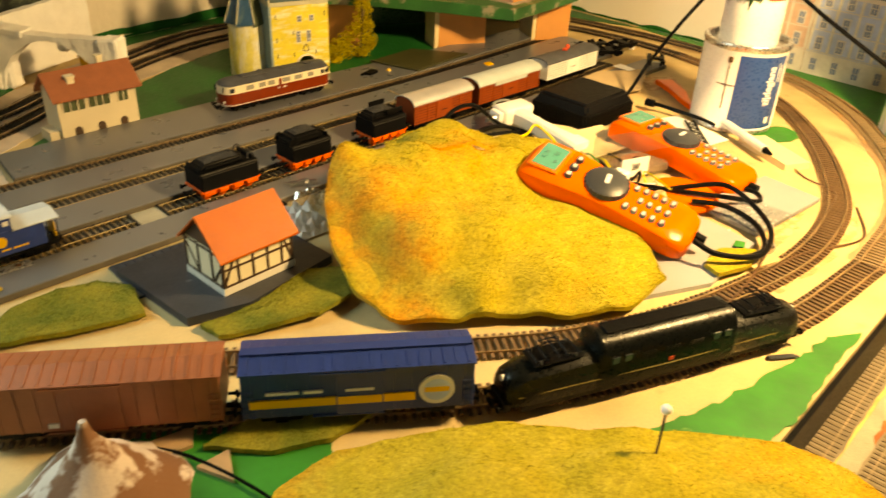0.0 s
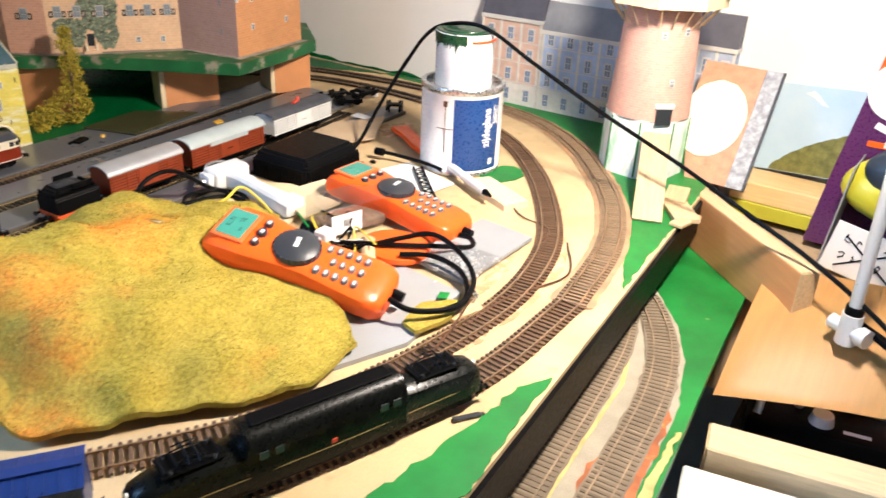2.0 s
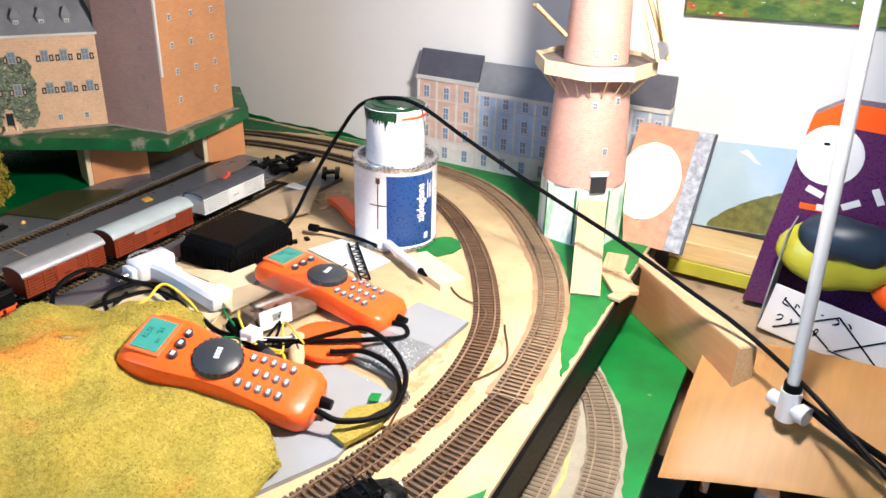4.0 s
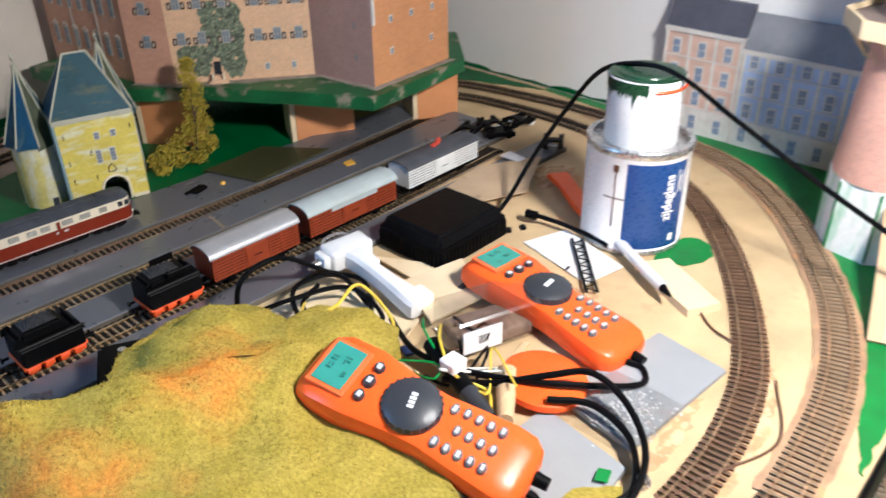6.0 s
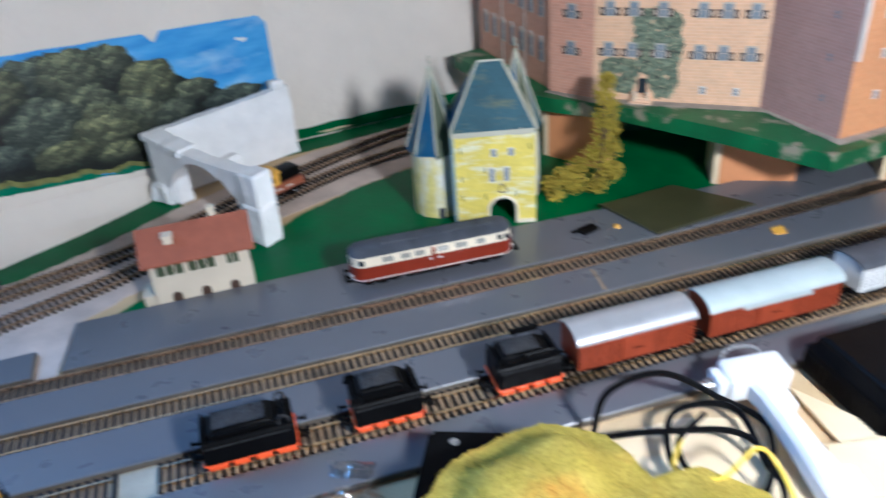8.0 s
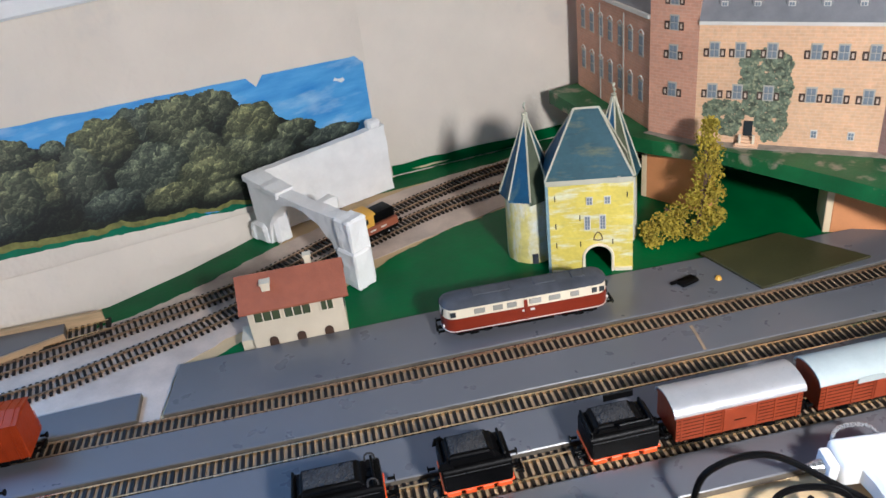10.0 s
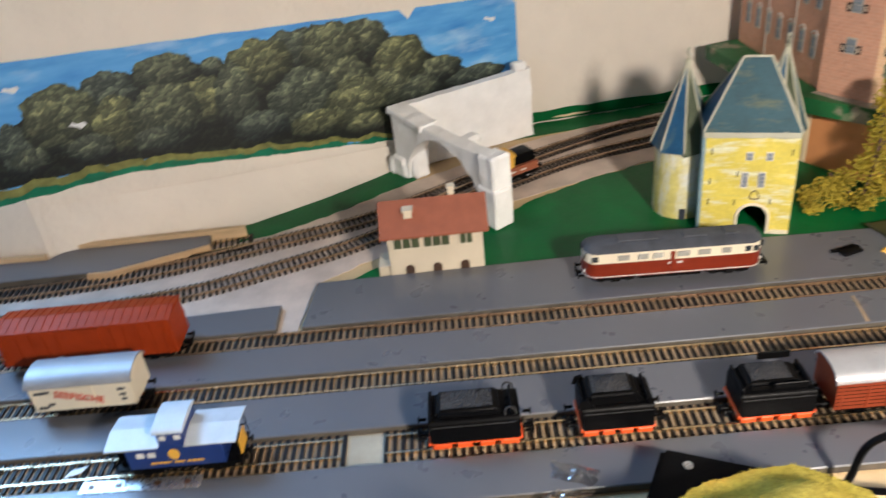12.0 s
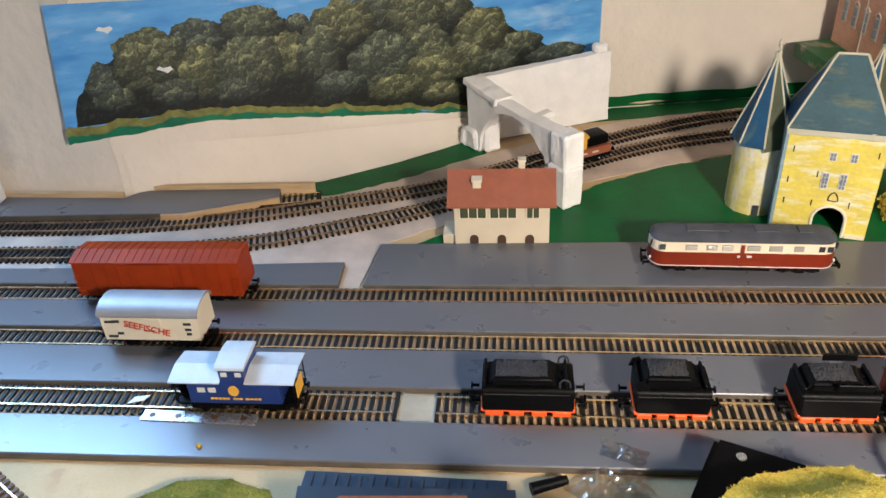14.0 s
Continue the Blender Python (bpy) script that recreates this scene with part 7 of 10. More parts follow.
def diesel():
    d = thing("diesel_locomotive", pose(0.740, 1.0555, PH, 0, 0, -0.3), "dark red and cream diesel locomotive standing on the platform", "locomotive")
    L, W = 0.158, 0.0335
    # body rings along the length: narrower and rounded at both ends
    def shell(z0, z1, inset0, inset1, grow=0.0):
        bm = BM()
        rings = []
        for z, ins in ((z0, inset0), (z1, inset1)):
            ring = []
            for e in (1, -1):
                for i in range(9):
                    t = math.pi / 2 * (1 - i / 4)
                    ring.append((e * (L / 2 - 0.012 - ins * 0.6 + (0.012 + grow) * math.cos(t)) if True else 0, e * (W / 2 - ins + grow) * math.sin(t) if e > 0 else (W / 2 - ins + grow) * -math.sin(t), z))
            rings.append([bm.verts.new(p) for p in ring])
        n = len(rings[0])
        for i in range(n):
            bm.faces.new((rings[0][i], rings[0][(i + 1) % n], rings[1][(i + 1) % n], rings[1][i]))
        bm.faces.new(rings[1])
        bm.faces.new(rings[0][::-1])
        return bm
    part("lower_body", shell(0.0090, 0.0238, 0.0, 0.0), M["loco_red"], d, "dark red lower body", smooth=True)
    part("upper_body", shell(0.0239, 0.0335, 0.0002, 0.0012), M["cream"], d, "cream window band", smooth=True)
    part("white_line", shell(0.0098, 0.0106, 0.0, 0.0, 0.0004), M["frame_white"], d, "thin white line")
    bm = shell(0.0336, 0.0385, 0.0005, 0.0075)
    part("roof", bm, M["roof_grey"], d, "dusty grey roof", smooth=True)
    bm = BM()
    for x, l in ((-0.030, 0.035), (0.020, 0.02), (0.052, 0.012)):
        bm = BM()
        box(bm, x - l / 2, x + l / 2, -0.006, 0.006, 0.0383, 0.0398, 0.0005)
        part("roof_grille", bm, M["roof_grey"], d)
    for s in (-1, 1):
        for x, w in ((-0.0685, 0.005), (-0.044, 0.010), (-0.027, 0.009), (-0.014, 0.009), (0.008, 0.011), (0.026, 0.011), (0.045, 0.008), (0.0635, 0.0048), (0.0705, 0.0048)):
            bm = BM()
            box(bm, x - w / 2, x + w / 2, s * (W / 2 - 0.0002) - 0.0005, s * (W / 2 - 0.0002) + 0.0003, 0.0262, 0.0315, 0.0002)
            part("window", bm, M["window_dark"] if abs(x) > 0.06 else M["window_grey"], d)
        bm = BM()
        box(bm, -0.0028, 0.0004, s * (W / 2) - 0.0005, s * (W / 2) + 0.0004, 0.0105, 0.0318)
        part("side_door", bm, M["loco_red"], d)
        for x in (-0.003, 0.005):
            bm = BM()
            box(bm, x - 0.002, x + 0.002, s * (W / 2) - 0.0004, s * (W / 2) + 0.0006, 0.0195, 0.0215)
            part("marking_bar", bm, M["frame_white"], d)
    for e in (-1, 1):
        for s in (-1, 1):
            bm = BM()
            box(bm, -0.0045, 0.0045, -0.0006, 0.0006, -0.003, 0.003, 0.0003)
            part("windscreen", bm, M["window_dark"], d, m=pose(e * (L / 2 - 0.0032), s * 0.0065, 0.0290, 0, 0, 90 - e * s * 28) @ pose(0, 0, 0, 8, 0, 0))
            bm = BM()
            cyl(bm, 0.0014, 0.0014, -0.0008, 0.0008, 12, pose(e * (L / 2 - 0.0015), s * 0.0095, 0.0140, 0, 90, 0))
            part("headlight", bm, M["frame_white"], d)
    bm = BM()
    box(bm, -0.028, 0.026, -0.0125, 0.0125, 0.0025, 0.0092, 0.0008)
    part("fuel_tank", bm, M["black"], d)
    bogie(d, -0.050, 0.034)
    bogie(d, 0.050, 0.034)
    buffers(d, L - 0.003, 0.0085)


M["window_grey"] = mat("pale_grey_pane", (0.30, 0.29, 0.25), 0.15, var=0.1, bump=0.0)
diesel()


def shunter():
    s = thing("small_shunter", on_line(inner_line, 0.0), "small yellow and brown shunter with a black bonnet, behind the bridge", "locomotive")
    underframe(s, 0.062)
    part("chassis_side", box(BM(), -0.031, 0.031, -0.0145, 0.0145, 0.0115, 0.0210, 0.0006), M["box_brown"], s, "brown lower body")
    part("bonnet", box(BM(), 0.0, 0.030, -0.0115, 0.0115, 0.0210, 0.0330, 0.0025, seg=3), M["black"], s, "black rounded bonnet", smooth=True)
    part("cab", box(BM(), -0.030, -0.0005, -0.0135, 0.0135, 0.0210, 0.0345, 0.0006), M["yellow"], s, "yellow cab")
    bm = BM()
    extrude_profile(bm, arch_profile(0.029, 0.0346, 0.0385, 10), -0.032, 0.001)
    part("cab_roof", bm, M["yellow"], s, "yellow rounded cab roof", smooth=True)
    for e in (-1, 1):
        bm = BM()
        box(bm, -0.022, -0.009, e * 0.0136 - 0.0003, e * 0.0136 + 0.0003, 0.026, 0.0325)
        part("window", bm, M["window_dark"], s)
        for x in (-0.018, -0.005, 0.01):
            bm = BM()
            box(bm, x - 0.004, x + 0.004, e * 0.0147 - 0.0003, e * 0.0147 + 0.0003, 0.0155, 0.0172)
            part("lettering_bar", bm, M["frame_white"], s)
    for x in (-0.018, 0.018):
        wheelset(s, x)
    buffers(s, 0.064)
    return s


sh = shunter()


def nearest_s(line, x, y, pitch=0.0080):
    return min(range(len(line) - 1), key=lambda i: (line[i].x - x) ** 2 + (line[i].y - y) ** 2) * pitch


sh.matrix_basis = on_line(inner_line, nearest_s(inner_line, 0.612, 1.268), turn=180)


def electric_loco(m):
    g = thing("electric_locomotive", m, "glossy black streamlined electric locomotive heading the train", "locomotive")
    L = 0.246
    bm = BM()
    secs = []
    for x, w, h in ((-0.5, 0.020, 0.026), (-0.485, 0.025, 0.030), (-0.44, 0.0285, 0.0335), (-0.235, 0.0300, 0.0360), (-0.225, 0.0335, 0.0465), (0.225, 0.0335, 0.0465), (0.235, 0.0300, 0.0360), (0.44, 0.0285, 0.0335), (0.485, 0.025, 0.030), (0.5, 0.020, 0.026)):
        ring = []
        for y, z in ((-0.5, 0.009), (-0.5, 0.60 * h), (-0.44, 0.86 * h), (-0.26, 0.98 * h), (0.0, h), (0.26, 0.98 * h), (0.44, 0.86 * h), (0.5, 0.60 * h), (0.5, 0.009)):
            ring.append(bm.verts.new((x * L, y * w, z)))
        secs.append(ring)
    for a, b in zip(secs, secs[1:]):
        for i in range(9):
            bm.faces.new((a[i], a[(i + 1) % 9], b[(i + 1) % 9], b[i]))
    bm.faces.new(secs[0])
    bm.faces.new(secs[-1][::-1])
    bmesh.ops.bevel(bm, geom=[e for e in bm.edges if abs(e.verts[0].co.x - e.verts[1].co.x) < 1e-6 and abs(abs(e.verts[0].co.x) / L - 0.235) < 0.012], offset=0.0008, segments=2, affect="EDGES")
    part("body", bm, M["black_gloss"], g, smooth=True)
    for s in (-1, 1):
        bm = BM()
        tube(bm, [(-0.47 * L, s * 0.0132, 0.0165), (-0.3 * L, s * 0.0153, 0.0180), (0, s * 0.0172, 0.0185), (0.3 * L, s * 0.0153, 0.0180), (0.47 * L, s * 0.0132, 0.0165)], 0.0004, 4, 0.01)
        part("side_stripe", bm, M["yellow_dull"], g, "thin gold side stripe")
        for x in (-0.19, -0.15, 0.15, 0.19):
            bm = BM()
            box(bm, x * L - 0.003, x * L + 0.003, s * 0.0166 - 0.0006, s * 0.0166 + 0.0006, 0.0290, 0.0345, 0.0003)
            part("window", bm, M["window_dark"], g)
        for x in (-0.08, 0.0, 0.08):
            bm = BM()
            for k in range(5):
                box(bm, x * L - 0.006, x * L + 0.006, s * 0.0168 - 0.0003, s * 0.0168 + 0.0003, 0.026 + 0.0016 * k, 0.0266 + 0.0016 * k)
            part("louvre", bm, M["black"], g)
        bm = BM()
        box(bm, -0.002, 0.002, s * 0.0170 - 0.0003, s * 0.0170 + 0.0003, 0.0205, 0.0235)
        part("red_plate", bm, M["red_print"], g, "small red plate")
    bm = BM()
    box(bm, -0.20 * L, 0.20 * L, -0.006, 0.006, 0.0463, 0.0478, 0.0005)
    part("roof_hatch", bm, M["black"], g)
    for e in (-1, 1):
        pb = part("pantograph_base", box(BM(), e * 0.35 * L - 0.018, e * 0.35 * L + 0.018, -0.0095, 0.0095, 0.0352, 0.0362), M["black"], g)
        for s in (-1, 1):
            for a, b in (((-0.016, 0.0375), (0.008, 0.0425)), ((0.016, 0.0375), (-0.008, 0.0425)), ((0.008, 0.0425), (-0.004, 0.0445)), ((-0.008, 0.0425), (0.004, 0.0445))):
                part("pantograph_arm", tube(BM(), [(e * 0.35 * L + a[0], s * 0.0075, a[1]), (e * 0.35 * L + b[0], s * 0.0060, b[1])], 0.0006, 4, 0.02), M["black"], pb)
        for x in (-0.016, -0.008, 0.008, 0.016):
            part("pantograph_rod", tube(BM(), [(e * 0.35 * L + x, -0.0085, 0.0385), (e * 0.35 * L + x, 0.0085, 0.0385)], 0.0007, 4, 0.02), M["black"], pb)
        for x in (-0.003, 0.003):
            part("contact_strip", tube(BM(), [(e * 0.35 * L + x, -0.013, 0.0430), (e * 0.35 * L + x, -0.009, 0.0448), (e * 0.35 * L + x, 0.009, 0.0448), (e * 0.35 * L + x, 0.013, 0.0430)], 0.0008, 4, 0.004), M["black"], pb)
        for s in (-1, 1):
            for x in (-0.013, 0.013):
                bm = BM()
                cyl(bm, 0.0012, 0.0010, 0.0362, 0.0385, 8, pose(e * 0.35 * L + x, s * 0.0075, 0))
                part("insulator", bm, M["dark_grey"], pb)
        bm = BM()
        cyl(bm, 0.0022, 0.0022, -0.001, 0.001, 14, pose(e * 0.497 * L, 0, 0.0255, 0, 90, 0))
        part("headlight", bm, M["glow_white"], g)
        bm = BM()
        box(bm, e * 0.497 * L - 0.003, e * 0.497 * L + 0.003, -0.011, 0.011, 0.0045, 0.0125, 0.001)
        part("pilot", bm, M["black"], g)
    bm = BM()
    for s in (-1, 1):
        box(bm, -0.46 * L, 0.46 * L, s * 0.0128 - 0.001, s * 0.0128 + 0.001, 0.0040, 0.0088, 0.0005)
    part("side_frame", bm, M["black"], g)
    for x in (-0.40, -0.31, -0.20, -0.12, -0.04, 0.04, 0.12, 0.20, 0.31, 0.40):
        wheelset(g, x * L, 0.0050)
    buffers(g, L + 0.001, 0.008)
    return g


M["yellow_dull"] = mat("dull_gold_stripe", (0.16, 0.12, 0.03), 0.4, var=0.1)
s_nose = nearest_s(outer_line, 0.757, 0.389) + 0.005
electric_loco(on_line(outer_line, s_nose - 0.123))
us_boxcar(on_line(outer_line, s_nose - 0.246 - 0.015 - 0.0745), 0.145, "navy", "navy blue boxcar with a yellow stripe and round white emblem", "royal", True, "boxcars of the running train")
us_boxcar(on_line(outer_line, s_nose - 0.246 - 0.027 - 0.145 - 0.0745), 0.145, "box_brown", "red-brown boxcar coupled behind the blue one", "box_brown", False, "boxcars of the running train")


# ---- grass mats ----
def blend_height(ctrl, x, y):
    num = den = 0.0
    for cx, cy, cz in ctrl:
        w = 1.0 / ((x - cx) ** 2 + (y - cy) ** 2 + 1.4e-4) ** 1.7
        num += w * cz
        den += w
    return num / den


def grass_sheet(outline, ctrl, label, centre, seed, fibres=5000, thick=0.004, key="grass"):
    """A bent mat with an uneven cut edge and short standing fibres."""
    t = thing("grass_mat", pose(0, 0, 0), label, "grass mat", "loose grass mats")
    edge = rough_outline(outline, 0.006, 0.0022, seed)
    c = Vector(centre)
    K = 22
    bm = BM()

    def lift(p):
        return blend_height(ctrl, p.x, p.y) + 0.0008 * noise.noise((p.x * 45, p.y * 45, seed)) + 0.0004 * noise.noise((p.x * 260, p.y * 260, seed))

    rings = []
    for k in range(1, K + 1):
        f = (k / K)
        ring = []
        for e in edge:
            p = c.lerp(Vector(e), f)
            ring.append(Vector((p.x, p.y, lift(p))))
        rings.append(ring)
    n = len(edge)
    hub = bm.verts.new((c.x, c.y, lift(c)))
    vr = [[bm.verts.new(p) for p in r] for r in rings]
    for i in range(n):
        bm.faces.new((hub, vr[0][i], vr[0][(i + 1) % n]))
        for a, b in zip(vr, vr[1:]):
            bm.faces.new((a[i], b[i], b[(i + 1) % n], a[(i + 1) % n]))
    skirt = [bm.verts.new(v.co + Vector((0, 0, -thick))) for v in vr[-1]]
    for i in range(n):
        bm.faces.new((vr[-1][i], skirt[i], skirt[(i + 1) % n], vr[-1][(i + 1) % n]))
    bm.faces.new(skirt)
    part("mat", bm, M[key], t, smooth=True)
    rng = random.Random(int(seed * 10))
    co, fa = [], []
    for q in range(fibres):
        i = rng.randrange(n)
        f = math.sqrt(rng.random())
        if rng.random() < 0.15:
            f = rng.uniform(0.97, 1.0)
        p = c.lerp(Vector(edge[i]).lerp(Vector(edge[(i + 1) % n]), rng.random()), f)
        z = lift(p)
        h = rng.uniform(0.0004, 0.0013)
        a = rng.uniform(0, 6.283)
        w = rng.uniform(0.0003, 0.0006)
        dx, dy = rng.uniform(-0.0016, 0.0016), rng.uniform(-0.0016, 0.0016)
        b = len(co)
        co += [(p.x - w * math.cos(a), p.y - w * math.sin(a), z - 0.0004), (p.x + w * math.cos(a), p.y + w * math.sin(a), z - 0.0004), (p.x + dx, p.y + dy, z + h)]
        fa.append((b, b + 1, b + 2))
    me = bpy.data.meshes.new("fibre_layer")
    me.from_pydata(co, [], fa)
    me.materials.append(M[key])
    ob = new("fibre_layer", me)
    ob.parent = t
    tagged(ob, kind="stuff")
    return t


HA = [(0.580, 0.703, 0.110), (0.567, 0.700, 0.080), (0.555, 0.690, 0.058), (0.538, 0.658, 0.034), (0.529, 0.617, 0.018), (0.539, 0.575, 0.010), (0.573, 0.549, 0.010), (0.607, 0.527, 0.011), (0.645, 0.494, 0.011), (0.70, 0.461, 0.011), (0.755, 0.488, 0.013), (0.60, 0.62, 0.066), (0.64, 0.60, 0.058), (0.66, 0.54, 0.032), (0.70, 0.62, 0.048), (0.75, 0.60, 0.034), (0.644, 0.692, 0.090), (0.70, 0.688, 0.075), (0.75, 0.682, 0.060), (0.80, 0.64, 0.038), (0.79, 0.57, 0.028), (0.60, 0.56, 0.032), (0.76, 0.54, 0.024), (0.70, 0.52, 0.022), (0.595, 0.675, 0.085)]
grass_sheet([(0.580, 0.703), (0.566, 0.700), (0.554, 0.689), (0.538, 0.658), (0.529, 0.617), (0.533, 0.590), (0.541, 0.573), (0.573, 0.549), (0.607, 0.527), (0.645, 0.494), (0.69, 0.470), (0.748, 0.476), (0.772, 0.508), (0.780, 0.555), (0.803, 0.60), (0.826, 0.645), (0.80, 0.677), (0.745, 0.684), (0.70, 0.690), (0.644, 0.694), (0.610, 0.702)], HA, "large yellow-green grass mat with orange patches, bent into a slope", (0.66, 0.585), 1.0, 26000)
HB = [(0.645, 0.695, 0.086), (0.66, 0.735, 0.062), (0.70, 0.772, 0.052), (0.745, 0.785, 0.050), (0.776, 0.76, 0.050), (0.787, 0.72, 0.050), (0.74, 0.738, 0.074), (0.70, 0.72, 0.080), (0.765, 0.69, 0.060), (0.70, 0.69, 0.078)]
grass_sheet([(0.645, 0.688), (0.655, 0.735), (0.690, 0.770), (0.745, 0.782), (0.778, 0.760), (0.790, 0.718), (0.768, 0.686), (0.70, 0.680)], HB, "rounded orange-green grass mat standing behind the slope", (0.715, 0.725), 2.0, 7000)
HC = [(0.76, 0.70, 0.052), (0.80, 0.725, 0.046), (0.845, 0.705, 0.040), (0.855, 0.67, 0.032), (0.835, 0.64, 0.032), (0.79, 0.655, 0.040), (0.81, 0.69, 0.050)]
grass_sheet([(0.758, 0.696), (0.785, 0.722), (0.825, 0.722), (0.852, 0.697), (0.858, 0.665), (0.835, 0.638), (0.79, 0.650)], HC, "small green grass mat beside the hand controller", (0.808, 0.688), 3.0, 4500)
HD = [(0.35, 0.495, 0.012), (0.46, 0.478, 0.012), (0.516, 0.447, 0.013), (0.545, 0.412, 0.013), (0.60, 0.362, 0.013), (0.64, 0.315, 0.012), (0.648, 0.28, 0.010), (0.64, 0.25, 0.008), (0.52, 0.36, 0.032), (0.45, 0.40, 0.034), (0.58, 0.28, 0.026), (0.40, 0.30, 0.03), (0.50, 0.2, 0.0)]
grass_sheet([(0.345, 0.470), (0.375, 0.495), (0.420, 0.496), (0.462, 0.478), (0.516, 0.447), (0.545, 0.412), (0.597, 0.364), (0.637, 0.318), (0.648, 0.282), (0.64, 0.24), (0.56, 0.17), (0.44, 0.16), (0.36, 0.24), (0.325, 0.38)], HD, "wide yellow-green grass mat over the front edge", (0.48, 0.33), 4.0, 12000)
grass_sheet([(0.30, 0.762), (0.328, 0.781), (0.362, 0.784), (0.392, 0.777), (0.410, 0.756), (0.402, 0.712), (0.36, 0.722), (0.31, 0.740), (0.292, 0.750)], [(0.33, 0.76, 0.008), (0.40, 0.72, 0.007), (0.28, 0.77, 0.006)], "flat olive grass mat beside the grey platform", (0.345, 0.758), 5.0, 4000, key="grass_olive")
grass_sheet([(0.425, 0.674), (0.470, 0.668), (0.530, 0.682), (0.556, 0.665), (0.535, 0.630), (0.500, 0.625), (0.455, 0.640), (0.430, 0.652)], [(0.43, 0.665, 0.006), (0.50, 0.65, 0.010), (0.54, 0.66, 0.010)], "olive grass strip before the half-timbered house, shade put into its dark tone", (0.488, 0.652), 6.0, 3500, key="grass_olive")
grass_sheet([(0.365, 0.56), (0.40, 0.56), (0.455, 0.532), (0.470, 0.515), (0.43, 0.513), (0.395, 0.528)], [(0.40, 0.54, 0.006), (0.45, 0.52, 0.006)], "thin brown-green grass strip beside the track", (0.415, 0.537), 7.0, 1500, key="grass_olive")
bm = BM()
prism(bm, [(0.355, 0.548), (0.377, 0.548), (0.366, 0.524)], 0.0012, 0.0042)
solo("card_scrap", bm, M["brown_bed"], "small brown triangular card scrap", "card scrap", "card scraps")
bm = BM()
prism(bm, [(0.345, 0.585), (0.370, 0.580), (0.362, 0.566), (0.343, 0.569)], 0.0012, 0.0042)
solo("card_scrap", bm, M["brown_bed"], "small tan card scrap on green ground", "card scrap", "card scraps")
# supports under the hill mats
bm = BM()
for x, y, h in ((0.60, 0.67, 0.058), (0.66, 0.67, 0.060), (0.72, 0.70, 0.055), (0.70, 0.60, 0.030), (0.64, 0.59, 0.036), (0.80, 0.69, 0.032)):
    box(bm, x - 0.012, x + 0.012, y - 0.012, y + 0.012, 0, h, 0.001)
solo("foam_blocks", bm, M["card_pale"], "pale foam blocks under the grass mats", "foam blocks", kind="stuff")

# plaster rock at the front
bm = BM()
n = 26
rings = []
for k in range(9):
    f = k / 8
    r = 0.050 * (1 - f) ** 1.6 + 0.002
    rings.append([bm.verts.new((r * math.cos(2 * math.pi * i / n) * (1 + 0.2 * noise.noise((i * 0.4, f * 4, 1))), r * math.sin(2 * math.pi * i / n) * (1 + 0.2 * noise.noise((i * 0.4, f * 4, 6))), 0.062 * f)) for i in range(n)])
for a, b in zip(rings, rings[1:]):
    for i in range(n):
        bm.faces.new((a[i], a[(i + 1) % n], b[(i + 1) % n], b[i]))
bm.faces.new(rings[-1])
M["rock"] = mat("white_and_brown_plaster", (0.60, 0.50, 0.46), 0.85, var=0.1, coarse=25, spots=(0.20, 0.09, 0.05), spot_at=0.45, bump=0.7)
solo("plaster_rock", bm, M["rock"], "pale plaster rock cone with brown paint", "plaster rock", smooth=True, m=pose(0.303, 0.560, 0.001))
bm = BM()
tube(bm, [(0.335, 0.59, 0.003), (0.355, 0.56, 0.004), (0.372, 0.51, 0.004), (0.38, 0.46, 0.003)], 0.0012, 6)
solo("thin_cable", bm, M["black"], "thin black cable over green ground", "cable", "black cables", smooth=True)


